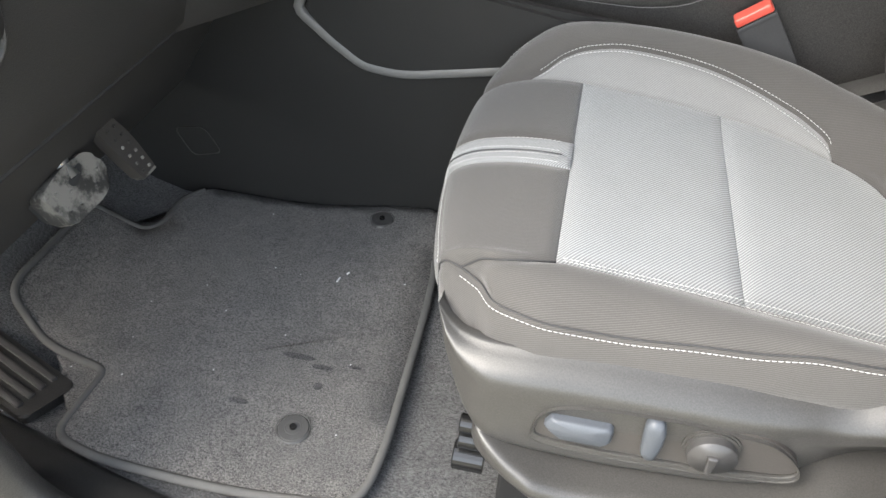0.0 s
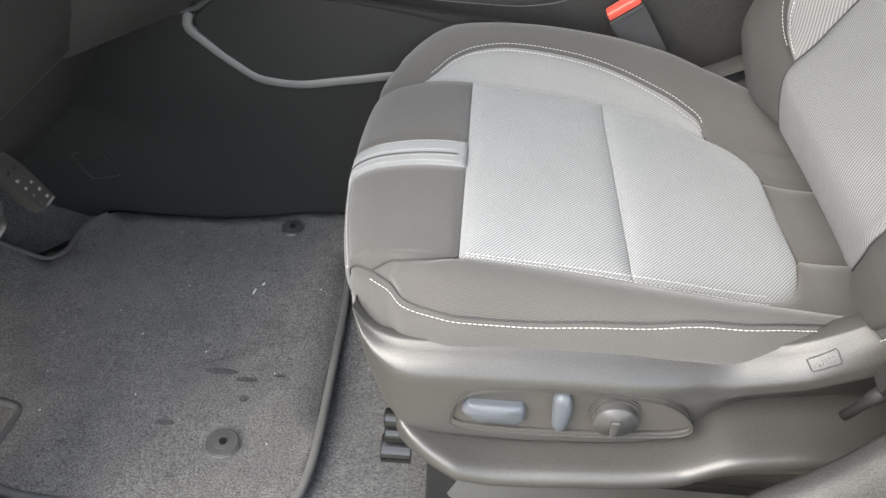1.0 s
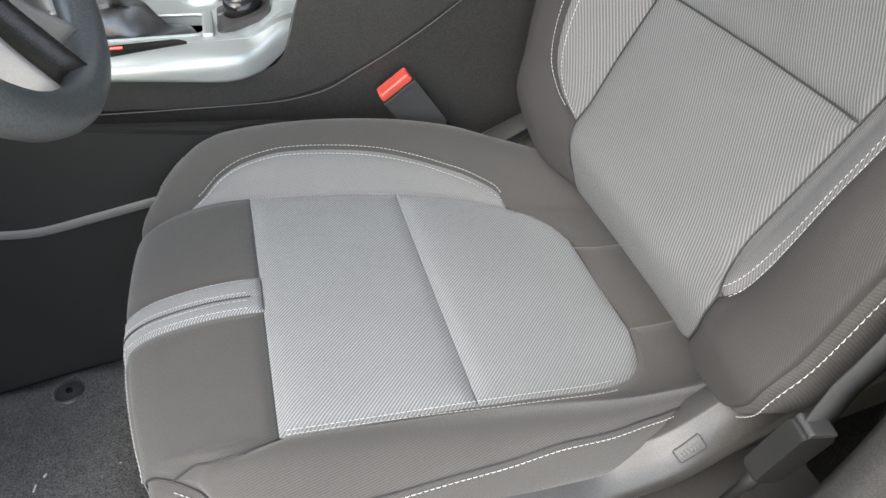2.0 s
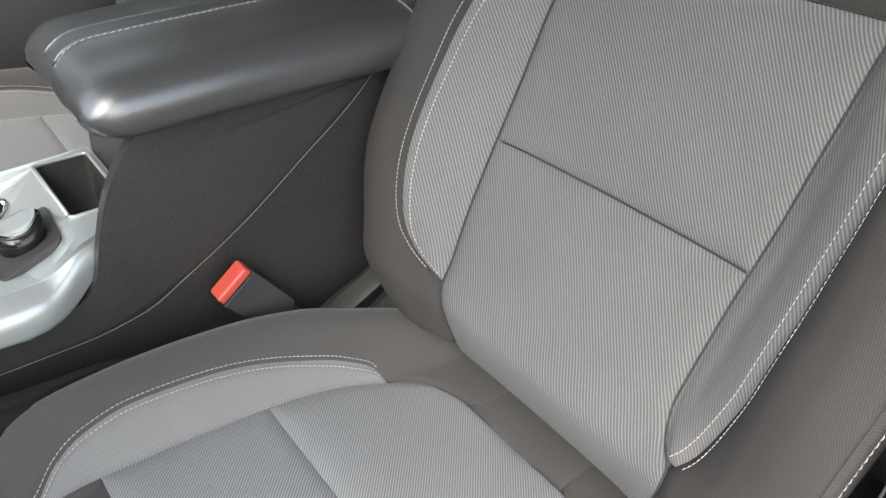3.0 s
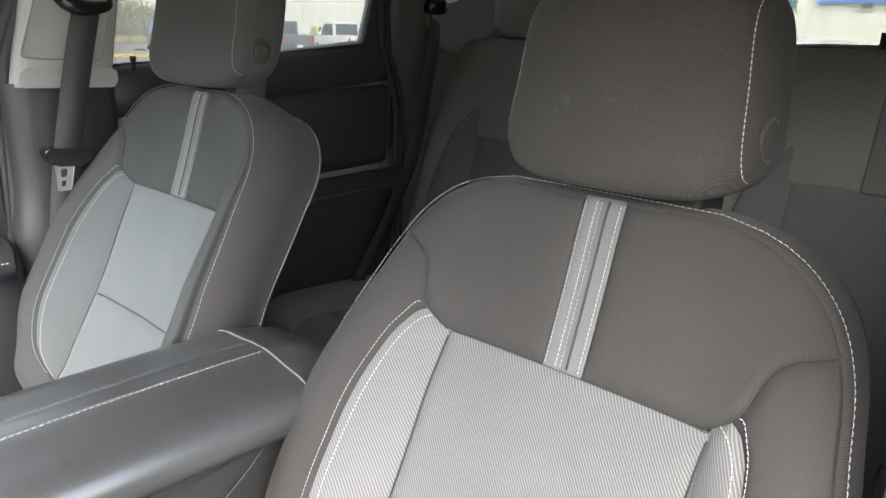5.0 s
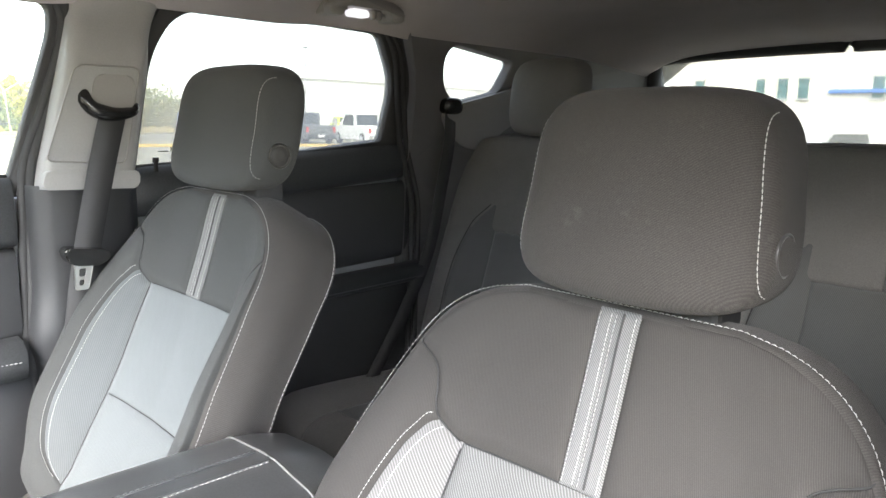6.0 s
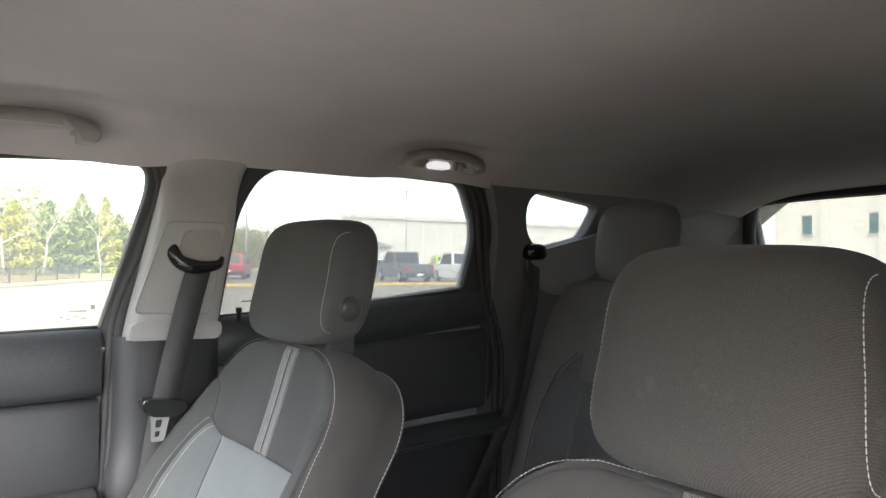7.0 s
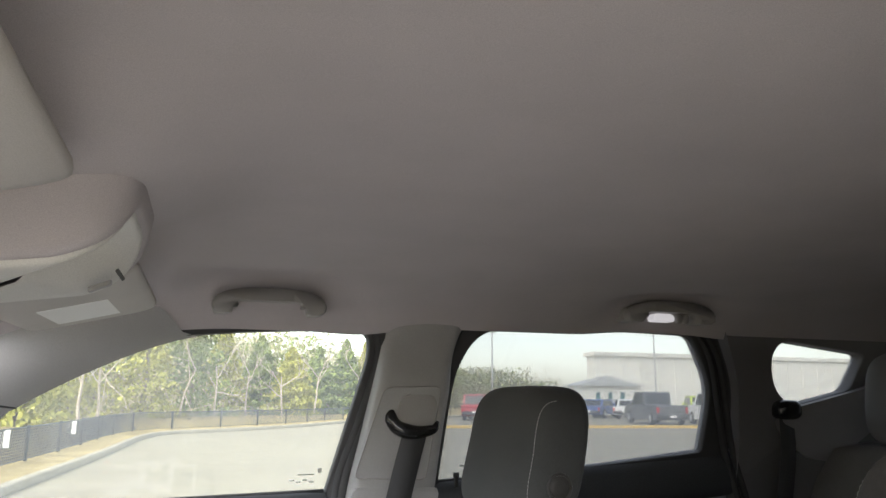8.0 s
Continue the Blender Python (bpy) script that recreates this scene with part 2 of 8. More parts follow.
M = {
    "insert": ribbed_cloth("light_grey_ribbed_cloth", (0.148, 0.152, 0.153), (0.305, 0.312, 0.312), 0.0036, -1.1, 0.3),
    # backrest copies of the cushion cloths, their colour darkened for the shade there
    "shaded_insert": ribbed_cloth("light_grey_ribbed_cloth_shaded", (0.106, 0.106, 0.105), (0.196, 0.196, 0.193), 0.0036, -0.75, 0.25, fuzz=0.02),
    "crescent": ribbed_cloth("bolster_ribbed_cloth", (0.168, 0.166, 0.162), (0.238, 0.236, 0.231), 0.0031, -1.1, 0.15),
    "shaded_crescent": ribbed_cloth("bolster_ribbed_cloth_shaded", (0.122, 0.119, 0.117), (0.215, 0.212, 0.209), 0.0038, -0.75, 0.18, fuzz=0.02),
    # passenger copies of the same cloth, cool windscreen light mixed into the colour
    "sky_tint_insert": ribbed_cloth("light_grey_ribbed_cloth_sky_tinted", (0.124, 0.136, 0.139), (0.165, 0.179, 0.182), 0.0042, -0.75, 0.1),
    "sky_tint_crescent": ribbed_cloth("bolster_ribbed_cloth_sky_tinted", (0.088, 0.095, 0.097), (0.122, 0.130, 0.132), 0.0038, -0.75, 0.1),
    "shaded_stripe": ribbed_cloth("stripe_ribbed_cloth_shaded", (0.10, 0.10, 0.10), (0.21, 0.212, 0.21), 0.0030, -1.1, 0.3),
    "stripe": ribbed_cloth("stripe_ribbed_cloth", (0.14, 0.142, 0.145), (0.33, 0.335, 0.333), 0.0030, -1.1, 0.3),
    "dark": grained("charcoal_seat_cloth", (0.060, 0.0565, 0.0535), 0.92, 1500, 0.6, 0.06, spec=0.15, dist=0.0008, speck=0.9, contrast=0.3, weave=0.0034, fuzz=0.07),
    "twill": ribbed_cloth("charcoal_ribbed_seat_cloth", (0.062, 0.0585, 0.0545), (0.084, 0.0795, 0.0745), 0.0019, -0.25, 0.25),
    # passenger's charcoal, shifted from brown towards the bluish light on that seat
    "sky_tint_dark": grained("charcoal_seat_cloth_sky_tinted", (0.064, 0.066, 0.065), 0.92, 1500, 0.6, 0.06, spec=0.15, dist=0.0008, speck=0.9, contrast=0.3, fuzz=0.07),
    # same charcoal as the cushion twill, with the backrest's shade in its colour
    "shaded_twill": ribbed_cloth("charcoal_ribbed_seat_cloth_shaded", (0.044, 0.0412, 0.039), (0.062, 0.0585, 0.0555), 0.0017, -0.25, 0.25, fuzz=0.02),
    "dusty": grained("charcoal_dusty_cloth", (0.054, 0.050, 0.047), 0.92, 1100, 0.8, 0.08, spec=0.15, dirt=((0.22, 0.21, 0.20), 0.16), dist=0.0008, speck=0.9, contrast=0.3, weave=0.0030, fuzz=0.08),
    "thread": grained("white_thread", (0.54, 0.54, 0.52), 0.7, 1500, 0.2, 0.05),
    "grey_thread": grained("grey_thread", (0.16, 0.17, 0.17), 0.7, 1500, 0.2, 0.05),
    "shield": grained("charcoal_grained_plastic", (0.046, 0.044, 0.041), 0.34, 750, 0.32, 0.08, spec=0.5, dist=0.0005, speck=0.8, contrast=0.28),
    "plastic": grained("black_grained_plastic", (0.032, 0.0305, 0.029), 0.38, 900, 0.6, 0.10, dist=0.0006, speck=1.0, contrast=0.5),
    "tunnel": grained("black_matt_plastic", (0.014, 0.0138, 0.0136), 0.6, 800, 0.35, 0.12, spec=0.35),
    "soft": grained("black_leatherette", (0.044, 0.045, 0.046), 0.32, 420, 0.35, 0.05, dist=0.0005, spec=1.0, speck=0.8, contrast=0.3),
    "satin": grained("satin_silver_trim", (0.47, 0.50, 0.49), 0.32, 1500, 0.05, 0.03, metal=0.55),
    "chrome": grained("bright_chrome", (0.80, 0.80, 0.80), 0.12, 1500, 0.02, 0.02, metal=1.0),
    "gloss": grained("gloss_black_plastic", (0.012, 0.012, 0.012), 0.15, 1500, 0.03, 0.05),
    "plate": grained("brown_black_switch_plate", (0.050, 0.045, 0.041), 0.55, 900, 0.25, 0.06),
    "switch": grained("blue_grey_switch", (0.070, 0.077, 0.088), 0.45, 900, 0.15, 0.06),
    "knob": grained("smoke_grey_knob", (0.050, 0.048, 0.047), 0.34, 900, 0.08, 0.05),
    "grey_strip": grained("mid_grey_trim", (0.145, 0.143, 0.138), 0.5, 900, 0.3, 0.05),
    "red": grained("red_release_button", (0.58, 0.085, 0.06), 0.35, 900, 0.05, 0.04),
    "headliner": grained("warm_grey_headliner_felt", (0.46, 0.425, 0.428), 0.95, 1300, 0.25, 0.04, spec=0.1, speck=0.4),
    "pillar": grained("pale_grey_pillar_plastic", (0.31, 0.305, 0.297), 0.55, 800, 0.35, 0.05),
    "handle": grained("grey_handle_plastic", (0.27, 0.258, 0.246), 0.5, 900, 0.25, 0.05),
    "visor": grained("grey_visor_cloth", (0.50, 0.475, 0.445), 0.9, 1100, 0.35, 0.04),
    "label": grained("white_paper_label", (0.80, 0.80, 0.78), 0.6, 900, 0.02, 0.02),
    "print": grained("grey_print", (0.62, 0.62, 0.60), 0.7, 900, 0.02, 0.02),
    "lamp_panel": grained("pale_lamp_panel_plastic", (0.62, 0.605, 0.565), 0.5, 800, 0.25, 0.04),
    "lens": grained("milky_lamp_lens", (0.85, 0.85, 0.83), 0.2, 900, 0.05, 0.02),
    "web": grained("black_belt_webbing", (0.042, 0.042, 0.043), 0.75, 1100, 0.6, 0.08),
    "metal": grained("zinc_plated_steel", (0.55, 0.55, 0.53), 0.32, 900, 0.1, 0.08, metal=0.9),
    "rubber": grained("black_rubber", (0.035, 0.035, 0.036), 0.7, 600, 0.3, 0.15),
    "worn": grained("worn_pedal_rubber", (0.045, 0.043, 0.040), 0.6, 500, 0.5, 0.3, dirt=((0.27, 0.255, 0.23), 0.8, 0.46)),
    "mat": carpet("charcoal_needled_carpet", (0.104, 0.099, 0.093), 0.005, 430, 0.5),
    "scuff": carpet("rubbed_dark_carpet", (0.036, 0.035, 0.034), 0.005, 430),
    "floor": carpet("black_pile_carpet", (0.070, 0.070, 0.070), 0.007, 360),
    "wheel": grained("worn_wheel_leather", (0.10, 0.108, 0.11), 0.36, 500, 0.4, 0.08, dist=0.0005, speck=0.8, contrast=0.3),
    "disc": grained("dusty_plastic_disc", (0.060, 0.059, 0.057), 0.4, 700, 0.3, 0.15, dirt=((0.16, 0.155, 0.145), 0.4)),
    "binding": grained("grey_mat_binding", (0.085, 0.083, 0.079), 0.85, 1200, 0.6, 0.1),
    "glass": glass("clear_side_glass", (0.74, 0.745, 0.69)),
    "screen_glass": glass("clear_windscreen_glass", (0.90, 0.915, 0.91)),
    "dark_glass": glass("tinted_rear_glass", (0.41, 0.415, 0.395)),
    "sill_grey": grained("mid_grey_quarter_trim", (0.24, 0.235, 0.24), 0.5, 900, 0.3, 0.06),
    "dash": grained("brown_black_dash_plastic", (0.040, 0.038, 0.036), 0.55, 700, 0.5, 0.08, dist=0.0008),
    "yellow": grained("yellow_sticker", (0.80, 0.50, 0.05), 0.5, 900, 0.02, 0.02),
    # charcoal raised well above the front seats' to stand in for rear light
    "rear_dark_lit": grained("charcoal_rear_cloth_lit", (0.19, 0.185, 0.183), 0.92, 1100, 0.6, 0.08, spec=0.15, dist=0.0008, speck=0.9, contrast=0.3, fuzz=0.12),
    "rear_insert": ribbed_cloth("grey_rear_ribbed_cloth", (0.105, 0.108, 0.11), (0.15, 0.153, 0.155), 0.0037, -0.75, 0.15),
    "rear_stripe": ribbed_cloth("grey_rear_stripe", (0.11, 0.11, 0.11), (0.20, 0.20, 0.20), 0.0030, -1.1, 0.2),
    "door_soft": grained("black_padded_door_skin", (0.032, 0.034, 0.036), 0.5, 420, 0.4, 0.05, dist=0.0005, spec=0.5, speck=0.8, contrast=0.3),
    "door_trim": grained("charcoal_door_trim", (0.036, 0.037, 0.039), 0.5, 700, 0.4, 0.08),
    "trim": grained("dark_grey_rear_trim", (0.135, 0.131, 0.136), 0.5, 900, 0.4, 0.08),
    "white_paint": grained("white_body_paint", (0.72, 0.72, 0.71), 0.3, 1500, 0.02, 0.02),
    "paint": grained("grey_body_paint", (0.30, 0.31, 0.32), 0.3, 1500, 0.02, 0.03),
}

vinyl = M["soft"].node_tree.nodes["Principled BSDF"]
vinyl.inputs["Coat Weight"].default_value, vinyl.inputs["Coat Roughness"].default_value = 1.0, 0.30
glow, gn, gl_, gb = node_material("lit_red_mark", (0.6, 0.02, 0.02), 0.4)
gb.inputs["Emission Color"].default_value = (1.0, 0.05, 0.04, 1)
gb.inputs["Emission Strength"].default_value = 2.0
M["glow_red"] = glow
lit, ln_, ll_, lb = node_material("lit_reading_lamp_lens", (0.85, 0.85, 0.86), 0.3)
lb.inputs["Emission Color"].default_value = (1.0, 0.98, 1.0, 1)
lb.inputs["Emission Strength"].default_value = 0.06
M["lit_lens"] = lit

# ---- shaping helpers ----
def pchip(xs, ys):
    """A smooth curve through the points that never overshoots them."""
    x, y = np.array(xs, float), np.array(ys, float)
    h, d = np.diff(x), np.diff(y) / np.diff(x)
    m = np.zeros_like(y)
    m[0], m[-1] = d[0], d[-1]
    for i in range(1, len(x) - 1):
        if d[i - 1] * d[i] > 0:
            a, b = 2 * h[i] + h[i - 1], h[i] + 2 * h[i - 1]
            m[i] = (a + b) / (a / d[i - 1] + b / d[i])

    def at(t):
        t = np.clip(np.asarray(t, float), x[0], x[-1])
        i = np.clip(np.searchsorted(x, t, side="right") - 1, 0, len(h) - 1)
        s = (t - x[i]) / h[i]
        return (1 + 2 * s) * (1 - s) ** 2 * y[i] + s * (1 - s) ** 2 * h[i] * m[i] + s * s * (3 - 2 * s) * y[i + 1] + s * s * (s - 1) * h[i] * m[i + 1]

    return at


def as_mesh(name, verts, faces, smooth=True):
    me = bpy.data.meshes.new(name)
    me.from_pydata([tuple(map(float, v)) for v in verts], [], [tuple(int(i) for i in f) for f in faces])
    me.update()
    me.validate()
    if smooth:
        me.polygons.foreach_set("use_smooth", [True] * len(me.polygons))
    return me


def part(name, shape, material, parent=None, label="", smooth=None):
    """Links a mesh or bmesh as one object under its thing."""
    if isinstance(shape, bmesh.types.BMesh):
        bmesh.ops.recalc_face_normals(shape, faces=shape.faces)
        me = bpy.data.meshes.new(name)
        shape.to_mesh(me)
        shape.free()
        if smooth:
            me.polygons.foreach_set("use_smooth", [True] * len(me.polygons))
    else:
        me = shape
    me.materials.append(material)
    ob = new(name, me)
    if parent is not None:
        ob.parent = parent
    if label:
        tagged(ob, label)
    return ob


def thing(name, label, category, at=(0, 0, 0), group="", kind=""):
    ob = new(name)
    ob.location = at
    ob.empty_display_size = 0.05
    return tagged(ob, label, category, group, kind)


def grid_mesh(name, pts, wrap_s=False, wrap_t=False, flip=False):
    """Faces over an array of points [ns, nt, 3]."""
    ns, nt = pts.shape[:2]
    faces = []
    for i in range(ns if wrap_s else ns - 1):
        for j in range(nt if wrap_t else nt - 1):
            a, b = i * nt + j, ((i + 1) % ns) * nt + j
            c, d = ((i + 1) % ns) * nt + (j + 1) % nt, i * nt + (j + 1) % nt
            faces.append((a, d, c, b) if flip else (a, b, c, d))
    return as_mesh(name, pts.reshape(-1, 3), faces)


def spread(n):
    """Samples from 0 to 1, closer together at both ends."""
    i = np.linspace(0, 1, n)
    return 0.45 * i + 0.55 * (0.5 - 0.5 * np.cos(np.pi * i))


def normals_of(surface, u, w, side):
    e = 1e-3
    du, dw = surface(u + e, w) - surface(u - e, w), surface(u, w + e) - surface(u, w - e)
    n = np.cross(du, dw) * side
    return n / np.maximum(np.linalg.norm(n, axis=-1, keepdims=True), 1e-9)


def cloth_lay(surface, u, w):
    """Distances along and across a cover, in metres, as the cloth was cut."""
    us = np.linspace(0, 1, 400)
    run_u = np.r_[0, np.cumsum(np.linalg.norm(np.diff(surface(us, us * 0), axis=0), axis=-1))]
    k = np.linspace(0, 1, 33)
    q = surface(np.repeat(u[..., None], 33, -1), w[..., None] * k)
    return np.stack([np.interp(u, us, run_u), np.sign(w) * np.linalg.norm(np.diff(q, axis=-2), axis=-1).sum(-1)], -1)


def panel(name, surface, region, ns, nt, material, parent, side=1, groove=0.004, reach=0.007, puff=0.0, label=""):
    """One sewn panel of a cover: it lies on the surface within the region, sinks into the seams at its edges and turns under there."""
    s, t = np.meshgrid(spread(ns), spread(nt), indexing="ij")
    u, w = region(s, t)
    p = surface(u, w)
    n = normals_of(surface, u, w, side)

    def run(q, axis):
        d = np.linalg.norm(np.diff(q, axis=axis), axis=-1)
        z = np.zeros(q.shape[:2])
        if axis == 0:
            z[1:] = np.cumsum(d, 0)
            return np.minimum(z, z[-1:] - z)
        z[:, 1:] = np.cumsum(d, 1)
        return np.minimum(z, z[:, -1:] - z)

    d = np.minimum(run(p, 0), run(p, 1))
    p = p + n * (-groove * np.exp(-((d / reach) ** 2)) + puff * (1 - np.exp(-((d / 0.03) ** 2))))[..., None]
    lay = cloth_lay(surface, u, w)
    p, n = np.pad(p, ((1, 1), (1, 1), (0, 0)), mode="edge"), np.pad(n, ((1, 1), (1, 1), (0, 0)), mode="edge")
    rim = np.zeros(p.shape[:2])
    rim[0], rim[-1], rim[:, 0], rim[:, -1] = 1, 1, 1, 1
    me = grid_mesh(name, p - n * rim[..., None] * 0.012, flip=side < 0)
    flat = np.pad(lay, ((1, 1), (1, 1), (0, 0)), mode="edge").reshape(-1, 2)
    corner = np.zeros(len(me.loops), dtype=np.int32)
    me.loops.foreach_get("vertex_index", corner)
    me.uv_layers.new(name="cloth").data.foreach_set("uv", flat[corner].ravel())
    return part(name, me, material, parent, label)


def dashes(name, line, normal, material, parent, stitch=0.0038, gap=0.0009, thick=0.00048, lift=0.0):
    """A row of stitches along a line of points with normals."""
    line, normal = np.asarray(line, float), np.asarray(normal, float)
    at = np.r_[0, np.cumsum(np.linalg.norm(np.diff(line, axis=0), axis=1))]
    verts, faces, pos = [], [], 0.0

    def spot(d):
        return np.array([np.interp(d, at, line[:, k]) for k in range(3)]), np.array([np.interp(d, at, normal[:, k]) for k in range(3)])

    while pos + stitch < at[-1]:
        (a, na), (b, nb) = spot(pos), spot(pos + stitch)
        ahead = (b - a) / max(np.linalg.norm(b - a), 1e-9)
        up = (na + nb) / max(np.linalg.norm(na + nb), 1e-9)
        across = np.cross(ahead, up)
        base = len(verts)
        mid = (a + b) / 2
        for q, r, h in ((a, 0.55, -0.4), (mid, 1.0, 0.55), (b, 0.55, -0.4)):
            for c, v in ((-1, 0), (0, 1), (1, 0), (0, -1)):
                verts.append(q + up * (lift + h * thick + v * r * thick * 0.75) + across * c * r * thick)
        for i in (0, 4):
            for k in range(4):
                faces.append((base + i + k, base + i + (k + 1) % 4, base + i + 4 + (k + 1) % 4, base + i + 4 + k))
        faces += [(base + 3, base + 2, base + 1, base), (base + 8, base + 9, base + 10, base + 11)]
        pos += stitch + gap
    if not verts:
        return None
    return part(name, as_mesh(name, verts, faces), material, parent)


def seam(name, surface, u, w, material, parent, side=1, lift=-0.0008, **more):
    p = surface(u, w)
    return dashes(name, p, normals_of(surface, u, w, side), material, parent, lift=lift, **more)


def tube(name, line, radius, material, parent=None, sides=8, label="", flat=1.0):
    """A round or flattened bar along a line; radius may be a list."""
    line = np.asarray(line, float)
    rad = np.broadcast_to(np.asarray(radius, float), (len(line),))
    tang = np.gradient(line, axis=0)
    tang /= np.linalg.norm(tang, axis=1, keepdims=True)
    up = np.array([0.0, 0.0, 1.0]) if abs(tang[:, 2]).max() < 0.95 else np.array([0.0, 1.0, 0.0])
    rings = []
    for p, t, r in zip(line, tang, rad):
        a = np.cross(t, up)
        a /= np.linalg.norm(a)
        b = np.cross(a, t)
        k = np.linspace(0, 2 * np.pi, sides, endpoint=False)
        rings.append(p + r * (np.cos(k)[:, None] * a + flat * np.sin(k)[:, None] * b))
    pts = np.array(rings)
    me = grid_mesh(name, pts, wrap_t=True)
    bm = bmesh.new()
    bm.from_mesh(me)
    bm.verts.ensure_lookup_table()
    bm.faces.new([bm.verts[i] for i in range(sides)])
    bm.faces.new([bm.verts[(len(line) - 1) * sides + i] for i in reversed(range(sides))])
    bpy.data.meshes.remove(me)
    return part(name, bm, material, parent, label, smooth=True)


def smooth_line(points, n=40):
    """A smooth curve of n points through the given ones."""
    p = np.asarray(points, float)
    k = np.r_[0, np.cumsum(np.linalg.norm(np.diff(p, axis=0), axis=1))]
    t = np.linspace(0, k[-1], n)
    return np.stack([pchip(k, p[:, i])(t) for i in range(p.shape[1])], 1)


def box(lo, hi, bevel=0.004, segments=2):
    bm = bmesh.new()
    bmesh.ops.create_cube(bm, size=1)
    for v in bm.verts:
        v.co = Vector([lo[k] + (v.co[k] + 0.5) * (hi[k] - lo[k]) for k in range(3)])
    if bevel:
        bmesh.ops.bevel(bm, geom=bm.edges[:], offset=bevel, segments=segments, affect="EDGES", profile=0.6)
    return bm


def slab(outline, low, high, axis="z", bevel=0.003, segments=2, holes=()):
    """A plate with the given outline (pairs), from low to high along the axis; bevelled on both faces."""
    def at(a, b, c):
        return {"z": (a, b, c), "y": (a, c, b), "x": (c, a, b)}[axis]

    bm = bmesh.new()
    rings = []
    for loop in (outline, *holes):
        rings.append(([bm.verts.new(at(a, b, low)) for a, b in loop], [bm.verts.new(at(a, b, high)) for a, b in loop]))
    for lo, hi in rings:
        for i in range(len(lo)):
            j = (i + 1) % len(lo)
            bm.faces.new((lo[i], lo[j], hi[j], hi[i]))
    for k in (0, 1):
        if holes:
            edges = [bm.edges.get((r[k][i], r[k][(i + 1) % len(r[k])])) for r in rings for i in range(len(r[k]))]
            bmesh.ops.triangle_fill(bm, use_beauty=True, use_dissolve=False, edges=edges)
        else:
            bm.faces.new(rings[0][k] if k else rings[0][k][::-1])
    if bevel:
        rim = [bm.edges.get((r[k][i], r[k][(i + 1) % len(r[k])])) for r in rings for k in (0, 1) for i in range(len(r[k]))]
        bmesh.ops.bevel(bm, geom=rim, offset=bevel, segments=segments, affect="EDGES", profile=0.6)
    return bm


def rounded(points, radius, n=6):
    """The outline with its corners rounded; radius: one, or one for each corner."""
    out, k = [], len(points)
    for i in range(k):
        r = radius[i] if isinstance(radius, (list, tuple)) else radius
        p, a, b = Vector(points[i]), Vector(points[i - 1]), Vector(points[(i + 1) % k])
        da, db = (a - p), (b - p)
        ra, rb = min(r, da.length * 0.48), min(r, db.length * 0.48)
        p0, p2 = p + da.normalized() * ra, p + db.normalized() * rb
        if r <= 0:
            out.append(tuple(p))
            continue
        for j in range(n + 1):
            t = j / n
            out.append(tuple((1 - t) ** 2 * p0 + 2 * t * (1 - t) * p + t * t * p2))
    return out


def strip_loft(name, sections, material, parent=None, label="", closed=False, flip=False):
    """A skin through sections of equal length, each a list of places."""
    return part(name, grid_mesh(name, np.asarray(sections, float), wrap_t=closed, flip=flip), material, parent, label)


def superbox(name, size, power, material, parent, at=(0, 0, 0), n=28, shape=None, label=""):
    """A cushion-like rounded block: a superellipsoid, reshaped by shape(p)."""
    a = np.linspace(-np.pi / 2, np.pi / 2, n)
    b = np.linspace(-np.pi, np.pi, 2 * n, endpoint=False)
    A, B = np.meshgrid(a, b, indexing="ij")

    def f(v, e):
        return np.sign(v) * np.abs(v) ** e

    e = 2.0 / power
    p = np.stack([size[0] * f(np.cos(A), e) * f(np.cos(B), e), size[1] * f(np.cos(A), e) * f(np.sin(B), e), size[2] * f(np.sin(A), e)], -1)
    if shape is not None:
        p = shape(p)
    p = p + np.array(at)
    return part(name, grid_mesh(name, p, wrap_t=True), material, parent, label)

# ---- front seats ----
# Cushion: u runs from under the front edge to the back, w across from outboard (-1) to inboard (1).
C_X = pchip([0, 0.08, 0.16, 0.22, 0.30, 0.40, 0.5, 0.6, 0.7, 0.8, 0.9, 1], [-0.600, -0.668, -0.709, -0.706, -0.671, -0.604, -0.5, -0.42, -0.345, -0.28, -0.20, -0.12])
C_Z = pchip([0, 0.08, 0.16, 0.22, 0.30, 0.40, 0.5, 0.6, 0.7, 0.8, 0.9, 1], [0.61, 0.628, 0.664, 0.697, 0.722, 0.731, 0.722, 0.711, 0.697, 0.684, 0.676, 0.676])
C_H = pchip([0, 0.16, 0.22, 0.30, 0.40, 0.5, 0.6, 0.7, 0.8, 0.9, 1], [0, 0.0, 0.004, 0.017, 0.038, 0.054, 0.058, 0.060, 0.057, 0.046, 0.034])
C_IN = pchip([0, 0.16, 0.3, 0.42, 0.6, 0.7, 0.8, 0.9, 1], [0.86, 0.92, 0.975, 1, 1, 0.97, 0.88, 0.76, 0.7])
C_OUT = pchip([0, 0.16, 0.3, 0.42, 0.8, 0.9, 1], [0.86, 0.92, 0.975, 1, 1, 0.97, 0.93])
C_DROP = pchip([0, 0.16, 0.3, 1], [0.25, 0.4, 1, 1])
W_Y = pchip([0, 0.15, 0.3, 0.40, 0.50, 0.58, 0.68, 0.78, 0.88, 1], [0, 0.08, 0.152, 0.180, 0.205, 0.225, 0.244, 0.255, 0.259, 0.257])
W_H = pchip([0, 0.15, 0.3, 0.40, 0.50, 0.58, 0.68, 0.78, 0.88, 1], [0, 0, 0.04, 0.52, 0.90, 1, 0.86, 0.45, 0, 0])
